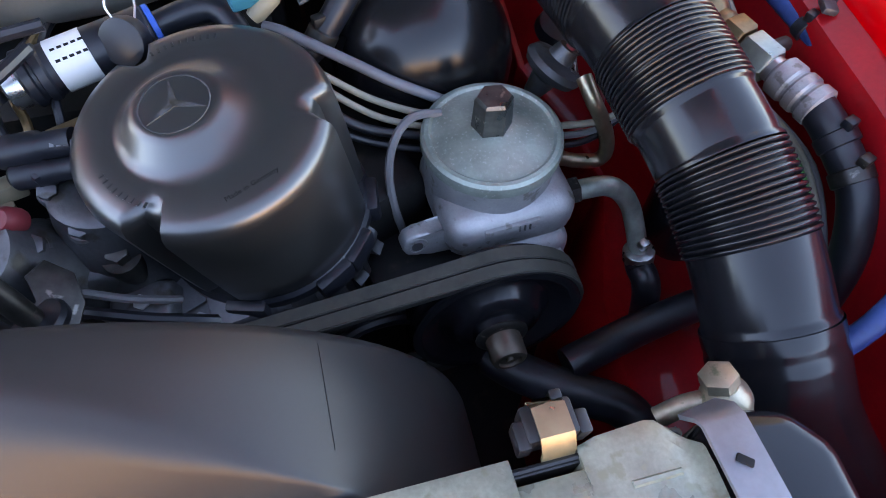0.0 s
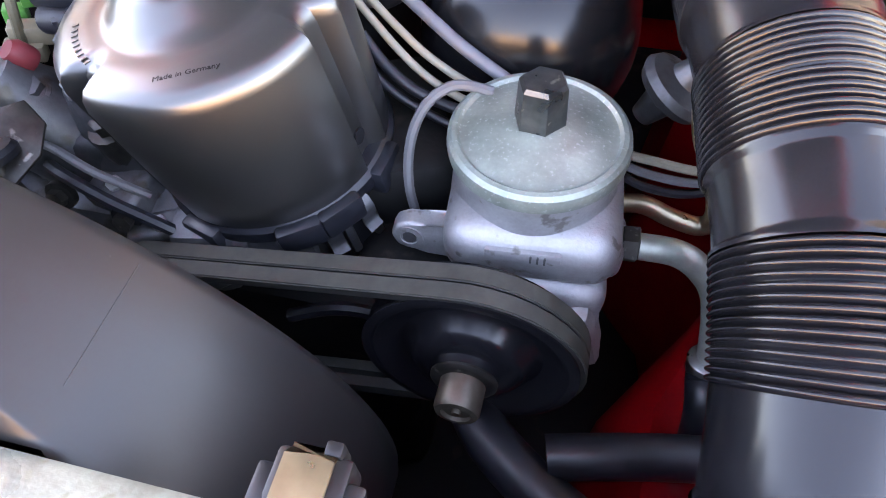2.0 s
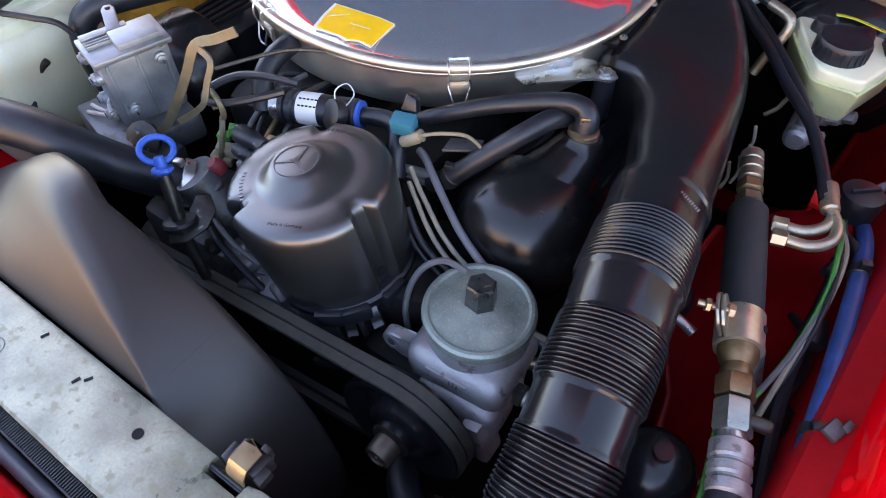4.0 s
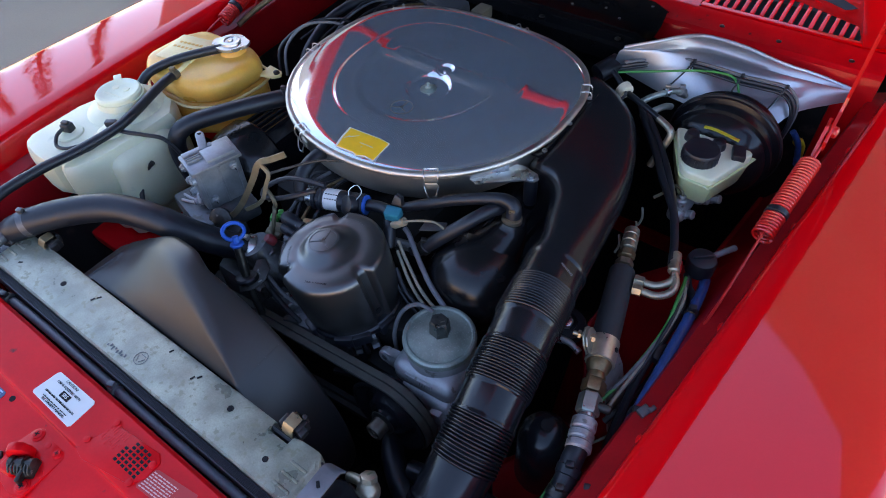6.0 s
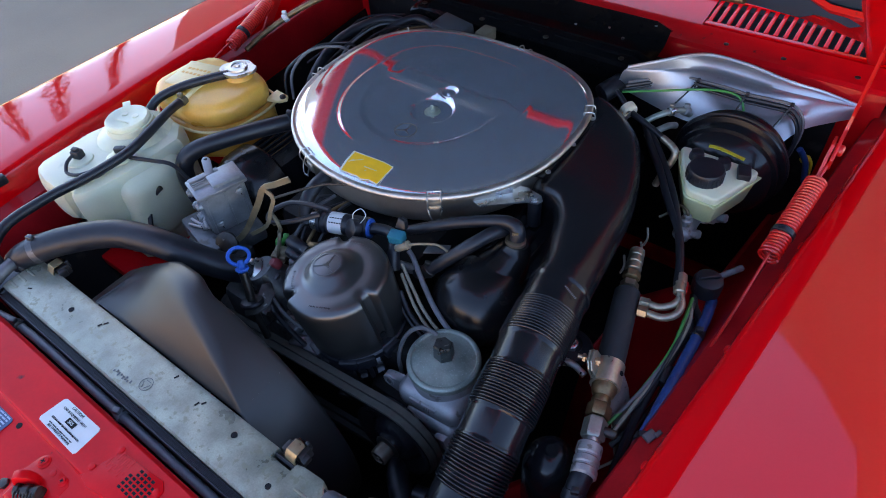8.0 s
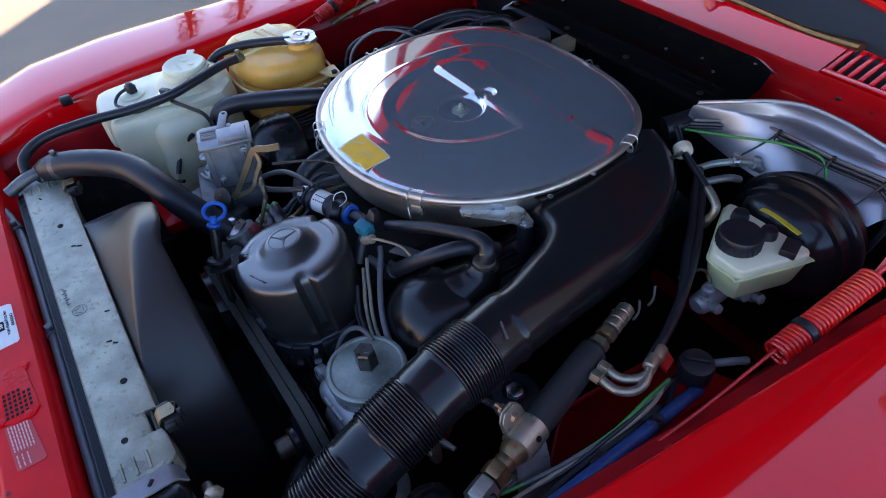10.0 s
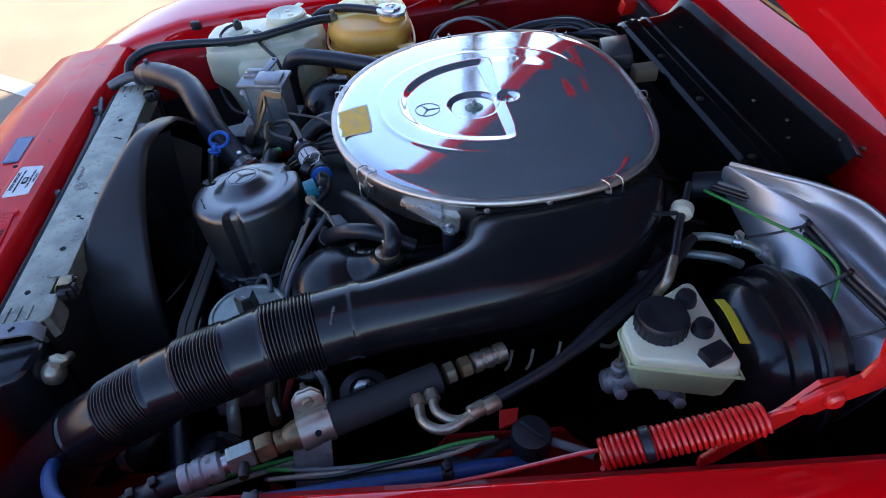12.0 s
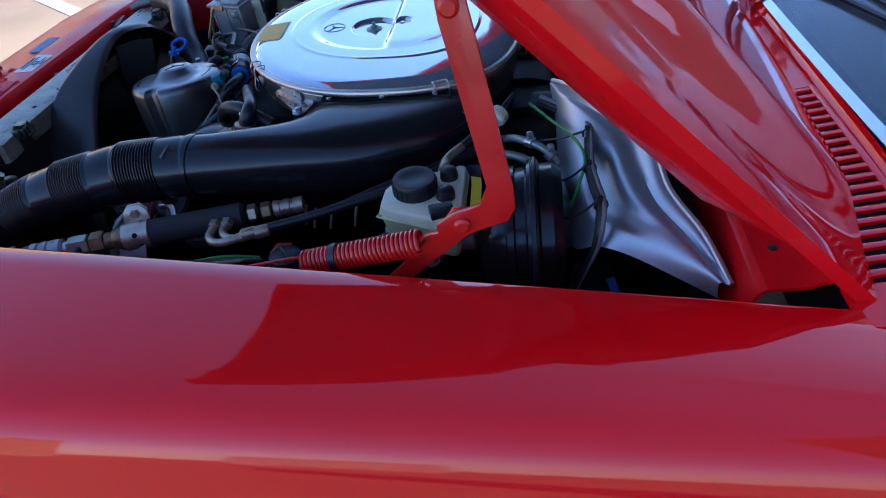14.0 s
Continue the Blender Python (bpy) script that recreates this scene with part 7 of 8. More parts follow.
CAB = [(0.236, 0.905, 0.836), (0.290, 0.945, 0.842), (0.330, 0.966, 0.842), (0.346, 0.970, 0.840), (0.392, 0.967, 0.843), (0.435, 0.965, 0.843), (0.475, 0.968, 0.844), (0.509, 0.972, 0.842), (0.530, 0.970, 0.826), (0.538, 0.966, 0.800), (0.535, 0.955, 0.76), (0.525, 0.94, 0.70)]
for k, (mt, r, off) in enumerate(((RUBBER, 0.0040, 0.0), (GREYWIRE, 0.0028, 0.0065), (RUBBER, 0.0028, -0.006))):
    hose_thing("shield_cable", [(x + off * 0.4, y + off * 0.5, z + off) for x, y, z in CAB], r, mt, ("black", "grey", "thin black")[k] + " cable tied across the heat shield", "cable", "shield cables", 8)
hose_thing("earth_wire", [(0.236, 0.892, 0.830), (0.300, 0.920, 0.838), (0.37, 0.950, 0.847), (0.420, 0.960, 0.847), (0.442, 0.952, 0.825), (0.452, 0.940, 0.79), (0.456, 0.930, 0.75), (0.46, 0.925, 0.70)], 0.0022, GREEN, "thin green earth wire", "wire", seg=8)
for p, tail in (((0.346, 0.970, 0.840), (-0.020, -0.065, -0.022)), ((0.435, 0.965, 0.843), (-0.010, -0.042, -0.030)), ((0.509, 0.972, 0.842), (-0.016, -0.040, -0.034))):
    b = fresh()
    q = vec(p)
    loop = [q + Vector((0.0, 0.0075 * math.cos(a), 0.0085 * math.sin(a))) for a in (2 * math.pi * k / 12 for k in range(13))]
    tube(b, loop, 0.0017, 6, 1, flat=0.8)
    box(b, q + Vector((0.002, -0.002, 0.0105)), (0.006, 0.006, 0.006), (0, 0, 20), 0.001)
    tube(b, [q + Vector((0, -0.006, 0.004)), q + vec(tail) * 0.5, q + vec(tail)], 0.0017, 6, 3)
    solo("cable_tie", b, RUBBER, "black plastic cable tie with a long tail", "cable tie", "cable ties")
bm = fresh()
box(bm, (0.562, 1.010, 0.728), (0.018, 0.014, 0.012), (0, 0, 40), 0.004)
tube(bm, [(0.566, 1.014, 0.728), (0.573, 1.024, 0.71), (0.577, 1.034, 0.66)], 0.004, 8)
solo("shield_plug", bm, YELLOWTAG, "small yellow plug under the heat shield", "plug")
hose_thing("shield_hose", [(0.548, 0.985, 0.762), (0.556, 0.992, 0.748), (0.566, 1.0, 0.725), (0.575, 1.01, 0.68)], 0.0055, BLUEHOSE, "blue hose under the heat shield")
gr = thing("firewall_grommet", (0.27, 0.846, 0.81), "cream rubber grommet on a black line", "grommet")
bm = fresh()
revolve(bm, [(0.009, -0.010), (0.014, -0.008), (0.0150, -0.004), (0.0140, 0.0), (0.0150, 0.003), (0.0135, 0.007), (0.008, 0.009)], (0.272, 0.845, 0.830), (0.8, -0.5, -0.25), 26)
part("ring", bm, CREAM, gr)
bm = fresh()
tube(bm, [(0.235, 0.868, 0.845), (0.255, 0.856, 0.838), (0.272, 0.845, 0.830), (0.300, 0.829, 0.831), (0.335, 0.810, 0.832), (0.362, 0.795, 0.831)], [0.0042, 0.005, 0.0058, 0.0055, 0.0052, 0.0052], 12)
part("line", bm, RUBBER, gr)
bm = fresh()
tube(bm, [(0.357, 0.798, 0.831), (0.378, 0.785, 0.831), (0.388, 0.778, 0.826), (0.387, 0.772, 0.811), (0.379, 0.767, 0.787), (0.372, 0.761, 0.760)], 0.0062, 12)
part("metal_end", bm, PALEBRASS, gr, "tarnished metal pipe end")
hose_thing("brake_pipe", [(0.300, 0.853, 0.808), (0.315, 0.868, 0.818), (0.330, 0.885, 0.822), (0.343, 0.905, 0.820), (0.352, 0.92, 0.812), (0.358, 0.93, 0.80)], 0.0055, PIPEZINC, "bent plated pipe by the firewall", "pipe",
           clamps=[((0.334, 0.892, 0.822), (0.5, 0.8, 0), 0.007, STEEL), ((0.352, 0.92, 0.812), (0.5, 0.7, -0.5), 0.0075, ALU)])
hose_thing("side_pipe", [(0.315, 0.835, 0.795), (0.33, 0.86, 0.80), (0.34, 0.88, 0.80), (0.345, 0.9, 0.79)], 0.006, PIPEZINC, "short plated pipe by the firewall", "pipe")
bm = fresh()
revolve(bm, [(0.014, -0.03), (0.019, -0.028), (0.019, 0.02), (0.012, 0.024)], (0.205, 0.925, 0.812), (0.4, 0.8, 0.2), 24)
solo("heater_union", bm, RUBBER, "black rubber heater union on the firewall", "union")
bm = fresh()
box(bm, (-0.165, 0.905, 0.845), (0.085, 0.05, 0.03), (8, 0, -12), 0.004)
solo("control_module", bm, MODULE, "grey boxy module under the plenum cover", "module")
hose_thing("filter_cable", [(0.27, 0.76, 0.84), (0.285, 0.79, 0.845), (0.28, 0.83, 0.835), (0.262, 0.86, 0.82)], 0.003, RUBBER, "thin black cable behind the air cleaner", "cable", seg=8)
# small wires hanging under the duct
for k, (x, y) in enumerate(((0.405, 0.565), (0.412, 0.58), (0.415, 0.605), (0.41, 0.64))):
    hose_thing("wire_end", [(x, y, 0.735), (x + 0.003, y + 0.004, 0.75), (x - 0.002, y + 0.008, 0.768)], 0.002, CREAMWIRE, "short pale wire end below the duct", "wire", "wire ends", 6, 3)
hose_thing("wire_end", [(0.372, 0.325, 0.745), (0.378, 0.345, 0.75), (0.40, 0.36, 0.748), (0.43, 0.365, 0.748), (0.45, 0.36, 0.745)], 0.005, STEEL, "bent metal line beside the hose", "pipe", seg=10)
mount = thing("engine_mount_cap", (0.40, 0.41, 0.66), "round dark rubber mount with metal centre", "mount")
bm = fresh()
revolve(bm, [(0.03, 0), (0.034, 0.006), (0.030, 0.014), (0.018, 0.016), (0.016, 0.012)], (0.405, 0.405, 0.715), (0, 0, 1), 32)
part("rubber_ring", bm, RUBBER, mount)
bm = fresh()
hexnut(bm, (0.405, 0.405, 0.725), (0, 0, 1), 0.012, 0.010)
part("nut", bm, STEEL, mount)

# ---- things round the thermostat, passenger side ----
tst = thing("thermostat_housing", (-0.04, 0.24, 0.70), "dirty cast thermostat housing", "housing")
bm = fresh()
revolve(bm, [(0.034, 0), (0.034, 0.05), (0.028, 0.065), (0.024, 0.085)], (-0.025, 0.245, 0.705), (-0.35, -0.25, 1), 28)
box(bm, (-0.02, 0.25, 0.72), (0.075, 0.07, 0.05), (0, 0, 10), 0.01, 3)
part("casting", bm, ALU_DARK, tst)
for p in ((-0.052, 0.212, 0.758), (0.018, 0.228, 0.752), (0.0, 0.285, 0.76)):
    bm = fresh()
    hexnut(bm, p, (0, -0.2, 1), 0.008, 0.010)
    revolve(bm, [(0.014, -0.03), (0.013, 0.001)], p, (0, -0.2, 1), 16)
    part("bolt", bm, DARKSTEEL, tst)
dip = thing("dipstick", (-0.04, 0.195, 0.74), "dipstick with a bright blue plastic ring handle", "dipstick")
bm = fresh()
u, v = Vector((0.473, 0.866, -0.164)), Vector((0.767, -0.496, -0.406))
tube(bm, [vec((-0.051, 0.201, 0.834)) + u * math.cos(a) * 0.0155 + v * math.sin(a) * 0.0140 for a in (2 * math.pi * k / 32 for k in range(33))], 0.0031, 10, 1)
part("ring", bm, BLUE, dip)
bm = fresh()
revolve(bm, [(0.0045, -0.008), (0.0055, -0.002), (0.0055, 0.002), (0.0100, 0.003), (0.0105, 0.006), (0.0075, 0.0085), (0.007, 0.013)], (-0.0385, 0.193, 0.827), (0.28, -0.26, -0.93), 22)
part("grip", bm, BLUE, dip)
bm = fresh()
tube(bm, [(-0.033, 0.189, 0.820), (-0.027, 0.184, 0.800), (-0.022, 0.179, 0.783), (-0.018, 0.176, 0.770), (-0.012, 0.172, 0.745), (-0.005, 0.17, 0.70)], [0.0066, 0.0072, 0.0072, 0.006, 0.006, 0.006], 14)
part("tube", bm, DARKSTEEL, dip, "olive grey dipstick tube")
bm = fresh()
revolve(bm, [(0.010, 0), (0.0175, 0.001), (0.018, 0.005), (0.016, 0.008), (0.009, 0.009)], (-0.0175, 0.1755, 0.768), (-0.25, 0.2, 0.95), 22)
part("collar", bm, RUBBER, dip)
bm = fresh()
prism(bm, [(-0.018, -0.012), (0.0, -0.016), (0.022, -0.010), (0.036, 0.004), (0.036, 0.022), (0.022, 0.026), (0.012, 0.012), (-0.012, 0.012)], basis((-0.018, 0.177, 0.764), (0.5, 0.8, 0.1), (-0.7, 0.5, 0.5)), 0.0035, 0.001)
part("bracket", bm, DARKSTEEL, dip, "dark steel tube bracket")
bm = fresh()
hexnut(bm, (-0.035, 0.226, 0.768), (-0.1, -0.3, 1), 0.0072, 0.007)
revolve(bm, [(0.010, -0.03), (0.010, 0.0)], (-0.035, 0.226, 0.768), (-0.1, -0.3, 1), 16)
part("bracket_bolt", bm, ALU_DARK, dip)
eye = thing("lifting_eye", (-0.04, 0.26, 0.77), "tan plated lifting eye", "lifting eye")
bm = fresh()
ring = [(-0.056 + 0.0135 * math.cos(a), 0.282 - 0.004 * math.cos(a), 0.834 + 0.0145 * math.sin(a)) for a in (2 * math.pi * k / 20 for k in range(-4, 14))]
tube(bm, [(-0.050, 0.236, 0.700), (-0.049, 0.246, 0.740), (-0.047, 0.262, 0.785), (-0.046, 0.274, 0.815)] + ring, 0.0032, 8, 2)
part("rod", bm, OLIVE, eye)
hose_thing("coil_wire", [(0.0, 0.327, 0.845), (-0.02, 0.305, 0.842), (-0.045, 0.285, 0.838), (-0.07, 0.280, 0.835), (-0.078, 0.295, 0.838), (-0.06, 0.318, 0.846), (-0.03, 0.33, 0.85), (0.01, 0.34, 0.85)], 0.0042, RUBBER, "black looped wire beside the coil", "wire", seg=8)

act = thing("throttle_actuator", (-0.178, 0.275, 0.75), "grey cast actuator box with screws and lugs", "actuator")
AM = pose(-0.178, 0.275, 0.826, 0, 4, -16)


def act_box(b, at, size, bevel=0.003, tilt=0.0):
    """A block in the actuator's own axes."""
    made = bmesh.ops.create_cube(b, size=1.0, matrix=AM @ pose(*at, 0, tilt, 0) @ Matrix.Diagonal((*size, 1)))
    bmesh.ops.bevel(b, geom=list({e for v in made["verts"] for e in v.link_edges}), offset=bevel, segments=2, affect="EDGES", profile=0.5)
    return b


part("body", act_box(act_box(fresh(), (0, 0, 0), (0.046, 0.076, 0.084), 0.006), (-0.004, 0.004, -0.035), (0.050, 0.060, 0.030), 0.005), ACTUATOR, act)
lidx = part("lid", act_box(fresh(), (0, 0, 0.044), (0.054, 0.084, 0.007), 0.002), ACTUATOR, act)
part("raised_step", act_box(act_box(fresh(), (0.004, 0.012, 0.050), (0.032, 0.046, 0.007), 0.002), (-0.019, -0.012, 0.0495), (0.010, 0.050, 0.005), 0.0015), ACTUATOR, lidx)
for k in range(3):
    part("cooling_rib", act_box(fresh(), (-0.008 + 0.0045 * k, -0.024, 0.0495), (0.0018, 0.026, 0.004), 0.0005), ACTUATOR, lidx)
for v in (-0.030, 0.002, 0.030):
    part("casting_rib", act_box(fresh(), (0.0235, v, 0.0), (0.004, 0.0035, 0.078), 0.0012), ACTUATOR, act)
bm = fresh()
prism(bm, [(-0.007, -0.010), (0.007, -0.010), (0.007, 0.024), (0.0035, 0.030), (-0.0035, 0.030), (-0.007, 0.024)], basis(AM @ Vector((-0.022, 0.0, 0.051)), AM.to_3x3() @ Vector((0.25, 0.97, 0)), AM.to_3x3() @ Vector((-0.97, 0.25, 0.12))), 0.0035, 0.001)
tab = part("cable_tab", bm, ACTUATOR, act, "cast tab with an eyelet")
bm = fresh()
revolve(bm, [(0.0030, 0), (0.0030, 0.0042)], AM @ Vector((-0.045, 0.006, 0.0535)), (0, 0, 1), 14)
part("eyelet", bm, INK, tab)
for p in ((-0.018, -0.041, 0.030), (0.012, -0.041, 0.022), (-0.014, -0.041, 0.004), (-0.008, -0.042, -0.016), (0.0, -0.043, -0.032), (0.026, 0.024, 0.028), (0.026, -0.022, -0.020)):
    out_way = AM.to_3x3() @ (Vector((1, 0, 0)) if p[0] > 0.02 else Vector((0, -1, 0)))
    bm = fresh()
    revolve(bm, [(0.0072, -0.008), (0.0072, 0.002), (0.0052, 0.003), (0.0052, 0.005), (0.0036, 0.006)], AM @ Vector(p), out_way, 16)
    lug = part("screw_lug", bm, ACTUATOR, act)
    bm = fresh()
    box(bm, (AM @ Vector(p)) + out_way * 0.0062, (0.0062, 0.0012, 0.0012), (0, 35, -16))
    part("screw_slot", bm, INK, lug, smooth=False)
bm = fresh()
revolve(bm, [(0.021, 0), (0.0235, 0.003), (0.0235, 0.026), (0.021, 0.031), (0.010, 0.032)], AM @ Vector((-0.018, -0.004, 0.010)), AM.to_3x3() @ Vector((-1, -0.1, 0)), 28)
part("motor_can", bm, CREAM, act, "cream coloured motor can")
bm = fresh()
box(bm, (-0.190, 0.262, 0.766), (0.115, 0.105, 0.034), (0, 0, -14), 0.006)
box(bm, (-0.165, 0.215, 0.754), (0.12, 0.07, 0.026), (0, 0, 14), 0.006)
part("pedestal", bm, ALU_DARK, act, "grey cast pedestal")
for k, (a, b) in enumerate((((-0.236, 0.236, 0.786), (-0.186, 0.240, 0.789)), ((-0.230, 0.226, 0.785), (-0.182, 0.236, 0.793)), ((-0.205, 0.246, 0.790), (-0.178, 0.231, 0.800)), ((-0.192, 0.246, 0.812), (-0.176, 0.229, 0.806)))):
    bm = fresh()
    tube(bm, [a, ((a[0] + b[0]) / 2, (a[1] + b[1]) / 2 - 0.004, (a[2] + b[2]) / 2 + 0.003), b], 0.0024, 8)
    part("rod", bm, ALU, act)
lev = thing("linkage_bracket", (-0.11, 0.31, 0.76), "olive plated triangular linkage bracket", "bracket")
bm = fresh()
strip(bm, [(-0.170, 0.240, 0.766), (-0.140, 0.243, 0.780), (-0.116, 0.247, 0.798), (-0.094, 0.258, 0.829), (-0.074, 0.275, 0.872), (-0.067, 0.288, 0.896), (-0.057, 0.305, 0.897), (-0.041, 0.320, 0.903)], (0.6, -0.75, 0.25), 0.0095, 0.0035, 4)
part("arm", bm, OLIVE, lev)
bm = fresh()
strip(bm, [(-0.065, 0.289, 0.893), (-0.050, 0.288, 0.884), (-0.052, 0.278, 0.865), (-0.056, 0.266, 0.842), (-0.085, 0.252, 0.819)], (0.6, -0.75, 0.25), 0.006, 0.0035, 4)
part("arm", bm, OLIVE, lev)
bm = fresh()
tube(bm, [(-0.09, 0.315, 0.845), (-0.04, 0.37, 0.855), (0.0, 0.40, 0.852)], 0.0022, 8)
part("rod", bm, DARKSTEEL, lev)
bm = fresh()
revolve(bm, [(0.018, -0.004), (0.020, -0.002), (0.020, 0.003), (0.012, 0.006), (0.006, 0.007)], (-0.138, 0.232, 0.784), (0.3, -0.7, 0.5), 24)
part("roller", bm, DARKSTEEL, lev)

coil_ob = thing("idle_valve", (0.03, 0.34, 0.83), "cylindrical idle valve with a white label and blue ring", "valve")
IA, IB = Vector((-0.032, 0.334, 0.812)), Vector((0.072, 0.369, 0.817))
IW = (IB - IA).normalized()


def idle(name, s0, prof, material, label=""):
    b = fresh()
    revolve(b, prof, IA + IW * s0, IW, 26)
    return part(name, b, material, coil_ob, label)


idle("end_cap", 0.0, [(0.012, 0), (0.0160, 0.002), (0.0160, 0.010), (0.0155, 0.012)], STEEL)
idle("band", 0.012, [(0.0168, 0), (0.0192, 0.002), (0.0192, 0.007), (0.0168, 0.008), (0.0168, 0.010), (0.0192, 0.011), (0.0192, 0.016), (0.0168, 0.018)], RUBBER, "black rubber band")
idle("can", 0.029, [(0.0168, 0), (0.0172, 0.001), (0.0172, 0.046), (0.0160, 0.048)], RUBBER)
idle("label", 0.034, [(0.01725, 0), (0.0176, 0.0002), (0.0176, 0.024), (0.01725, 0.0242)], WHITE, "white printed label")
idle("plug", 0.074, [(0.0150, 0), (0.0172, 0.002), (0.0172, 0.024), (0.0150, 0.026)], RUBBER, "black plug body")
idle("ring", 0.100, [(0.0150, 0), (0.0160, 0.0005), (0.0160, 0.004), (0.0150, 0.0045)], BLUE, "blue sealing ring")
bm = fresh()
for r in range(2):
    for k in range(5):
        tilt = radians(72 - 26 * r)
        q = IA + IW * (0.038 + 0.0045 * k) + (Vector((IW.y, -IW.x, 0)).normalized() * math.cos(tilt) + Vector((0, 0, 1)) * math.sin(tilt)) * 0.01755
        box(bm, q, (0.0030, 0.0018, 0.0006), (90 - 72 + 26 * r, 0, 18))
part("printing", bm, INK, coil_ob, smooth=False)
hose_thing("idle_hose", [(0.066, 0.367, 0.817), (0.09, 0.373, 0.820), (0.110, 0.370, 0.820), (0.122, 0.352, 0.806), (0.13, 0.34, 0.785)], 0.0095, RUBBER, "short black hose from the idle valve")
hose_thing("idle_hose", [(-0.055, 0.40, 0.846), (-0.058, 0.37, 0.84), (-0.055, 0.345, 0.825), (-0.045, 0.33, 0.80)], 0.012, RUBBER, "black bent hose under the air cleaner")
con = thing("injector_plug", (0.13, 0.36, 0.83), "cyan electrical plug with a black boot", "plug")
bm = fresh()
box(bm, (0.131, 0.357, 0.842), (0.024, 0.017, 0.018), (10, 0, 15), 0.002)
part("cyan_body", bm, CYAN, con)
bm = fresh()
prism(bm, [(-0.009, 0), (0.009, 0), (0.006, 0.014), (-0.004, 0.018)], basis((0.130, 0.366, 0.850), (0.95, 0.25, 0), (-0.1, 0.4, 0.9)), -0.013, 0.002)
part("boot", bm, RUBBER, con)
sens = thing("temperature_sensor", (0.15, 0.345, 0.82), "cream sensor with a tan wire", "sensor")
bm = fresh()
revolve(bm, [(0.0050, -0.020), (0.0068, -0.015), (0.0068, 0.0), (0.0060, 0.002), (0.0066, 0.005), (0.003, 0.006)], (0.148, 0.356, 0.835), (0.75, 0.25, 0.5), 18)
part("body", bm, TAN, sens)
bm = fresh()
tube(bm, [(0.152, 0.357, 0.838), (0.172, 0.366, 0.843), (0.190, 0.380, 0.838), (0.203, 0.388, 0.822)], 0.0019, 8)
part("wire", bm, TAN, sens)
bm = fresh()
prism(bm, [(0.165, 0.372), (0.198, 0.392), (0.192, 0.408), (0.162, 0.392)], Matrix.Translation((0, 0, 0.812)), 0.003, 0.0008)
solo("metal_tab", bm, ALU_DARK, "small grey metal tab beside the hoses", "tab")
for k in range(5):
    hose_thing("engine_wire", wiggle([(-0.075 + 0.016 * k, 0.30, 0.765), (-0.07 + 0.014 * k, 0.330, 0.785), (-0.075 + 0.014 * k, 0.37, 0.80), (-0.06 + 0.014 * k, 0.41, 0.80)], 0.010, 60 + k), 0.0032, (RUBBER, GREYWIRE, RUBBER, BRONZE, RUBBER)[k], "tangled dark engine wire", "wire", "engine wires", 8)
bm = fresh()
box(bm, (-0.01, 0.275, 0.79), (0.022, 0.02, 0.03), (10, 0, 30), 0.003)
solo("sensor_plug", bm, RUBBER, "black plug near the thermostat", "plug")
bm = fresh()
box(bm, (0.005, 0.30, 0.795), (0.03, 0.014, 0.014), (0, 0, 20), 0.002)
solo("tan_connector", bm, BRONZE, "tan plastic connector near the thermostat", "plug")

# ---- rear passenger corner ----
hose_thing("wing_harness", [(-0.575, 0.66, 0.80), (-0.57, 0.71, 0.815), (-0.553, 0.764, 0.832), (-0.525, 0.80, 0.85), (-0.50, 0.84, 0.862), (-0.47, 0.90, 0.872)], 0.0062, BRONZE, "tan cable pair with a white joint", "cable",
           clamps=[((-0.548, 0.77, 0.836), (0.5, 0.8, 0.4), 0.0085, WHITE)])
for k in range(2):
    hose_thing("heater_tube", [(-0.33 - 0.02 * k, 0.575, 0.80), (-0.345 - 0.015 * k, 0.60, 0.845), (-0.335, 0.65 + 0.012 * k, 0.872), (-0.30, 0.70 + 0.02 * k, 0.865), (-0.285, 0.73 + 0.02 * k, 0.83)], 0.0030, (GREYWIRE, RUBBER)[k], "curved grey vacuum tube by the air cleaner", "tube", "heater tubes", 10)
hose_thing("heater_hose", [(-0.36, 0.62, 0.74), (-0.40, 0.70, 0.775), (-0.41, 0.80, 0.805), (-0.37, 0.89, 0.82), (-0.32, 0.93, 0.81)], 0.011, RUBBER, "black heater hose at the firewall")
hose_thing("heater_hose", [(-0.30, 0.80, 0.76), (-0.34, 0.87, 0.80), (-0.30, 0.94, 0.82), (-0.24, 0.95, 0.805)], 0.010, RUBBER, "black heater hose at the firewall")
for k in range(6):
    hose_thing("heater_wire", wiggle([(-0.44 + 0.02 * k, 0.72, 0.77), (-0.43 + 0.02 * k, 0.80, 0.80), (-0.40 + 0.02 * k, 0.88, 0.815), (-0.36 + 0.02 * k, 0.95, 0.80)], 0.012, 80 + k), 0.0024, (RUBBER, ALU_DARK, RUBBER, GREYWIRE, RUBBER, BRONZE)[k], "dark wire in the rear corner", "wire", "heater wires", 8)
bm = fresh()
box(bm, (-0.33, 0.985, 0.86), (0.02, 0.03, 0.03), (0, 20, 10), 0.003)
solo("red_terminal", bm, REDSPRING, "red plastic terminal cover", "terminal")
bm = fresh()
box(bm, (-0.10, 0.935, 0.835), (0.03, 0.04, 0.025), (0, 0, 0), 0.003)
solo("relay", bm, TAN, "beige relay under the plenum cover", "relay")
bm = fresh()
box(bm, (-0.555, 0.085, 0.835), (0.012, 0.02, 0.018), (0, 0, 0), 0.002)
solo("bump_stop", bm, RUBBER, "small black rubber bump stop on the wing", "bump stop")
bell = thing("bell_housing", (0, 0.88, 0.38), "dark gearbox bell housing", "gearbox")
bm = fresh()
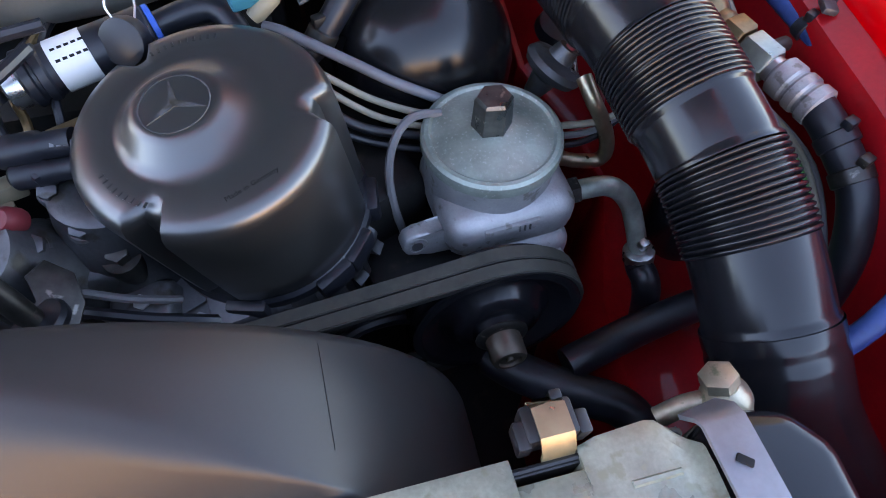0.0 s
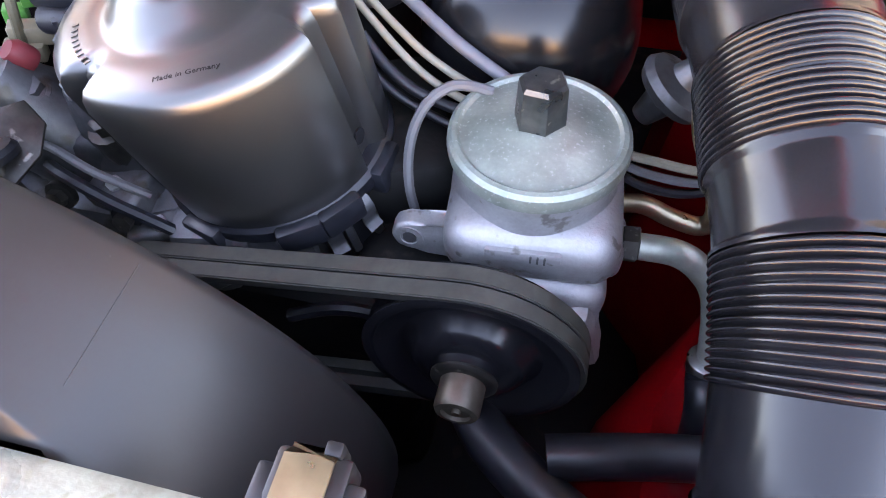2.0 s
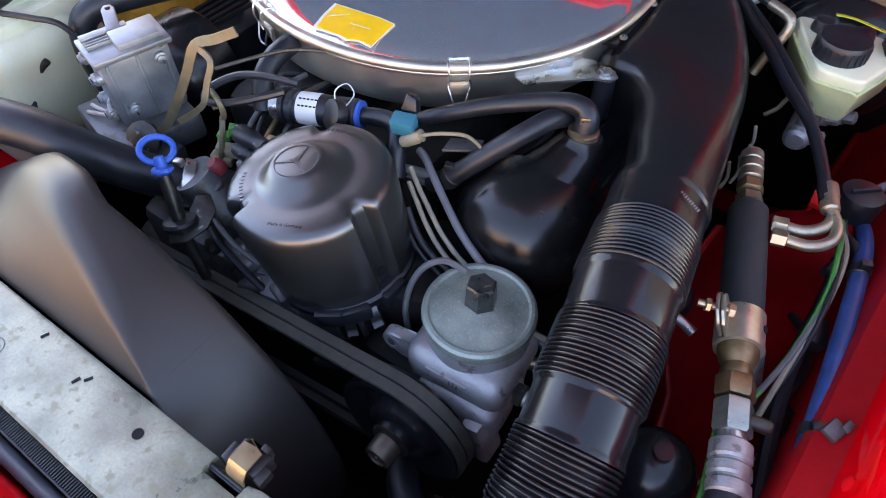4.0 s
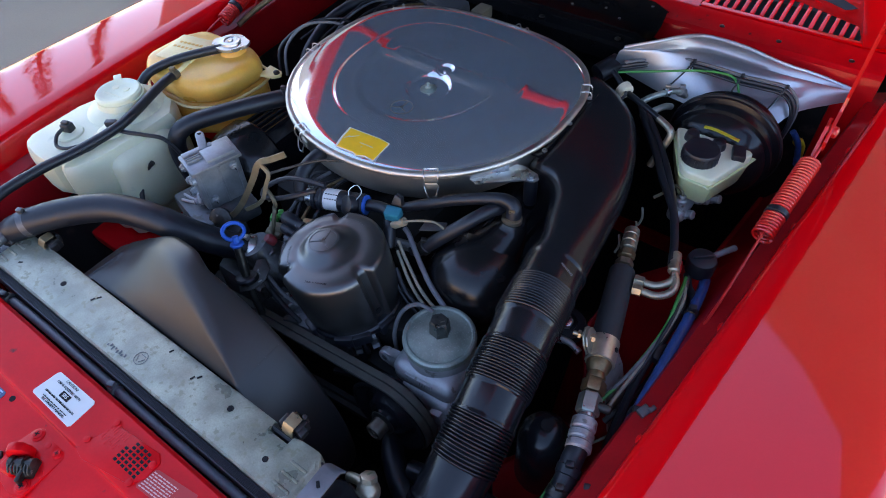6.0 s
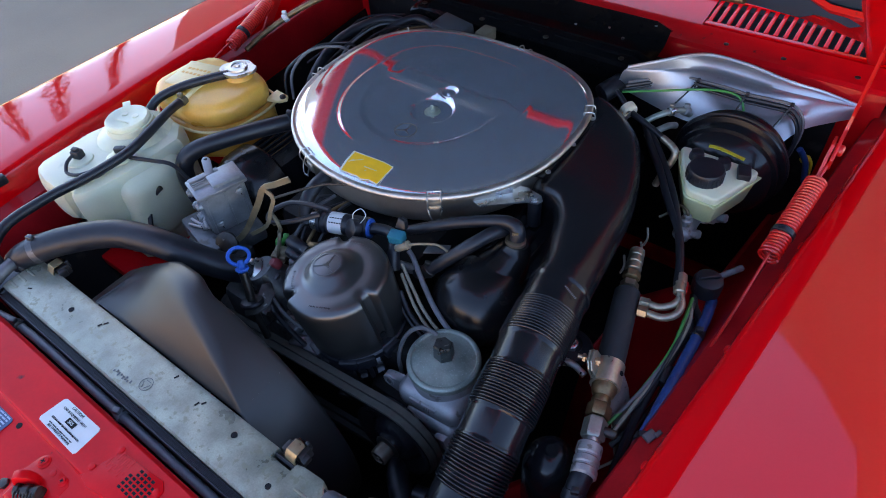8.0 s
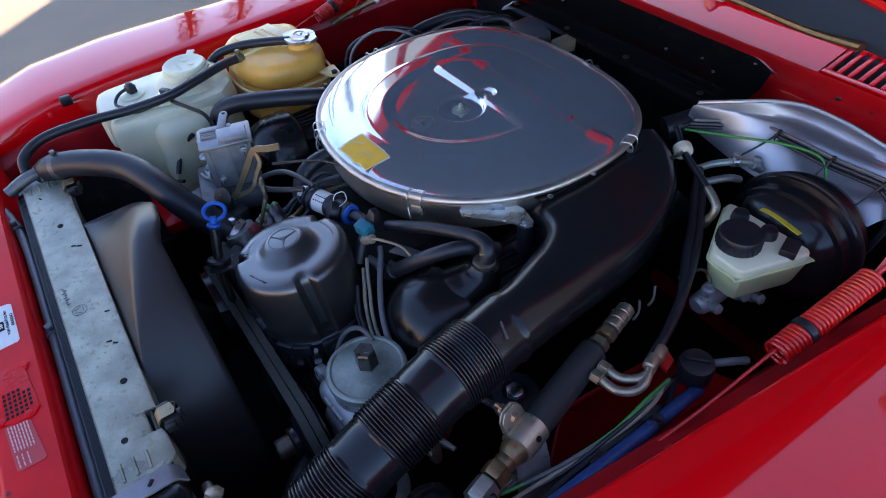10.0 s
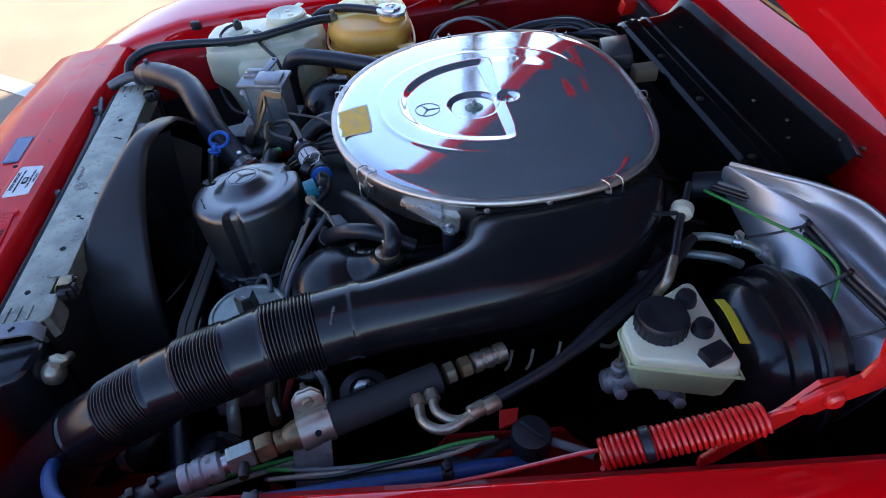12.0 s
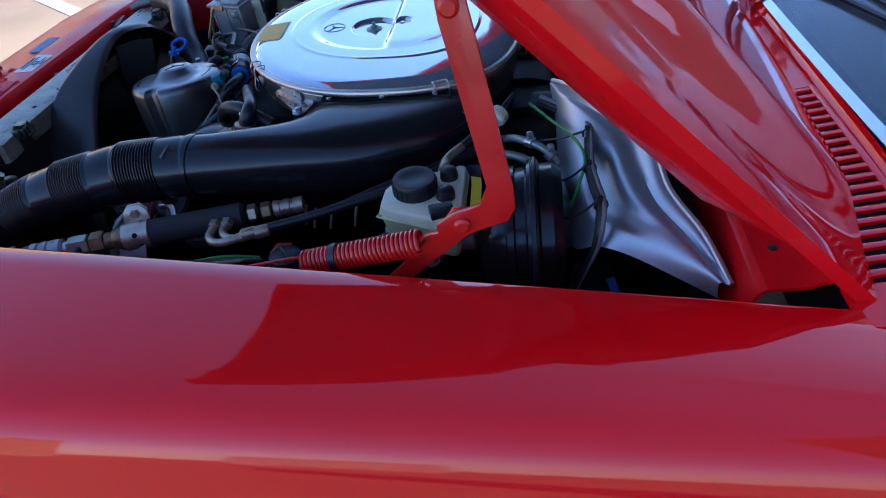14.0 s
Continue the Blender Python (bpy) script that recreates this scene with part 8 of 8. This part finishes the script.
box(bm, (0, 0.89, 0.55), (0.43, 0.12, 0.34), (0, 0, 0), 0.03, 3)
part("casting", bm, IRON, bell)
bm = fresh()
box(bm, (0, 0.822, 0.55), (0.46, 0.014, 0.35), (0, 0, 0), 0.006)
part("flange", bm, IRON, bell)
for x in (-0.18, -0.06, 0.06, 0.18):
    bm = fresh()
    tube(bm, [(x, 0.835, 0.716), (x, 0.89, 0.724), (x, 0.945, 0.712)], 0.007, 8)
    part("rib", bm, IRON, bell)
    bm = fresh()
    hexnut(bm, (x + 0.04, 0.829, 0.712), (0, 1, 0), 0.009, 0.010)
    part("bolt", bm, DARKSTEEL, bell)

# ---- castings and plugs between the thermostat and the distributor ----
cone = thing("distributor_drive", (0.02, 0.25, 0.66), "dull dark cast housing behind the distributor cover", "housing")
bm = fresh()
revolve(bm, [(0.046, 0.0), (0.044, 0.03), (0.038, 0.075), (0.034, 0.10), (0.028, 0.104)], (0.008, 0.258, 0.682), (0.1, 0.05, 1), 30)
part("casting", bm, ALU_DARK, cone)
bm = fresh()
revolve(bm, [(0.050, 0.0), (0.052, 0.003), (0.050, 0.007)], (0.008, 0.258, 0.684), (0.1, 0.05, 1), 30)
part("flange", bm, ALU_DARK, cone)
plug = thing("coil_plug", (0.0, 0.29, 0.80), "pair of black plugs with pale writing beside the cover", "plug")
for k, (p, r, ln) in enumerate((((-0.035, 0.283, 0.806), 0.0105, 0.050), ((-0.03, 0.272, 0.795), 0.009, 0.045))):
    bm = fresh()
    revolve(bm, [(r * 0.7, 0), (r, 0.003), (r, ln * 0.55), (r * 0.82, ln * 0.6), (r * 0.82, ln)], p, (1, -0.12, 0.12), 18)
    part("plug_body", bm, RUBBER, plug)
bm = fresh()
for k in range(5):
    box(bm, (0.003 + 0.004 * k, 0.2725 - 0.0004 * k, 0.8165), (0.0026, 0.0034, 0.0006), (30, 0, -8))
part("printing", bm, GREYWIRE, plug, smooth=False)
sblock = thing("sensor_block", (-0.05, 0.272, 0.775), "tan connector with a green insert and wires", "plug")
bm = fresh()
box(bm, (-0.044, 0.272, 0.784), (0.030, 0.013, 0.013), (0, 12, 30), 0.002)
box(bm, (-0.050, 0.263, 0.776), (0.024, 0.012, 0.012), (0, 12, 24), 0.002)
part("tan_body", bm, TAN, sblock)
bm = fresh()
box(bm, (-0.060, 0.280, 0.790), (0.014, 0.011, 0.011), (0, 12, 30), 0.0015)
box(bm, (-0.052, 0.288, 0.798), (0.009, 0.012, 0.010), (0, 12, 40), 0.0015)
part("green_insert", bm, GREEN, sblock, "bright green plastic insert")
for k in range(3):
    bm = fresh()
    tube(bm, [(-0.032, 0.278 + 0.004 * k, 0.787), (-0.018, 0.284 + 0.006 * k, 0.792 + 0.003 * k), (-0.008, 0.300, 0.790), (0.0, 0.318, 0.782)], 0.0015, 6)
    part("lead", bm, (INK, BRONZE, RUBBER)[k], sblock)
for p, r in (((-0.026, 0.232, 0.772), 0.008), ((0.004, 0.236, 0.776), 0.007), ((-0.012, 0.262, 0.786), 0.0065)):
    bm = fresh()
    hexnut(bm, p, (0.1, -0.3, 1), r, 0.007)
    revolve(bm, [(r * 1.35, -0.035), (r * 1.3, -0.001), (r * 1.1, 0.0005)], p, (0.1, -0.3, 1), 18)
    solo("housing_bolt", bm, ALU_DARK, "dull hex bolt on the water housing", "bolt", "housing bolts")
bm = fresh()
revolve(bm, [(0.0075, 0), (0.0085, 0.003), (0.0085, 0.012), (0.006, 0.016)], (-0.030, 0.247, 0.782), (-0.3, -0.4, 0.8), 16)
solo("sensor_plug", bm, PINKRED, "small faded red plastic plug", "plug")

elb = thing("idle_elbow", (0.06, 0.36, 0.80), "black rubber elbow plug with a wire loop", "plug")
bm = fresh()
revolve(bm, [(0.010, -0.006), (0.0155, -0.004), (0.0165, 0.002), (0.0155, 0.008), (0.009, 0.010)], (0.050, 0.347, 0.824), (-0.35, -0.8, 0.5), 24)
part("boot", bm, RUBBER, elb)
bm = fresh()
tube(bm, [(0.048, 0.350, 0.834), (0.044, 0.356, 0.846), (0.050, 0.368, 0.850), (0.060, 0.366, 0.842), (0.058, 0.352, 0.834)], 0.0008, 6)
part("spring_wire", bm, STEEL, elb)

# ---- loose lines low in the bay ----
for k, (pts, r, mt, label) in enumerate((
        ([(-0.020, 0.205, 0.735), (0.000, 0.196, 0.738), (0.030, 0.190, 0.728), (0.060, 0.188, 0.715), (0.085, 0.192, 0.690)], 0.0042, RUBBER, "thin black line over the timing case"),
        ([(-0.030, 0.215, 0.745), (-0.005, 0.205, 0.752), (0.020, 0.200, 0.742), (0.045, 0.205, 0.720)], 0.0030, GREYWIRE, "thin grey line over the timing case"),
        ([(0.130, 0.180, 0.640), (0.165, 0.186, 0.652), (0.195, 0.192, 0.640), (0.215, 0.200, 0.600)], 0.0050, RUBBER, "thin black line below the belts"),
        ([(0.548, 0.225, 0.742), (0.538, 0.300, 0.738), (0.532, 0.380, 0.745), (0.536, 0.450, 0.752), (0.540, 0.530, 0.748)], 0.0065, RUBBER, "black loom along the inner wing"),
        ([(0.520, 0.310, 0.700), (0.535, 0.345, 0.722), (0.545, 0.385, 0.730), (0.541, 0.430, 0.722), (0.525, 0.470, 0.700)], 0.0045, RUBBER, "black loop of loom on the inner wing"),
        ([(0.505, 0.255, 0.690), (0.530, 0.285, 0.705), (0.545, 0.320, 0.700), (0.540, 0.360, 0.680)], 0.0022, CREAMWIRE, "pale wire on the inner wing"))):
    hose_thing("loose_line", pts, r, mt, label, "line", "loose lines", 8)
for x, y, z, rz in ((0.541, 0.415, 0.748, 10), (0.545, 0.335, 0.716, 50), (0.536, 0.500, 0.752, -20)):
    bm = fresh()
    box(bm, (x, y, z), (0.016, 0.024, 0.013), (0, 15, rz), 0.002)
    box(bm, (x, y + 0.014, z + 0.002), (0.010, 0.012, 0.009), (0, 15, rz), 0.0015)
    solo("loom_connector", bm, RUBBER, "small black plug on the inner wing loom", "plug", "loom connectors")
for x, y, z in ((-0.012, 0.192, 0.722), (0.032, 0.190, 0.712), (0.070, 0.1995, 0.700)):
    bm = fresh()
    hexnut(bm, (x, y, z), (0.05, -1, 0.25), 0.0065, 0.007)
    revolve(bm, [(0.010, -0.004), (0.010, 0.0006)], (x, y, z), (0.05, -1, 0.25), 16)
    solo("timing_bolt", bm, DARKSTEEL, "dirty hex bolt on the timing case", "bolt", "timing bolts")
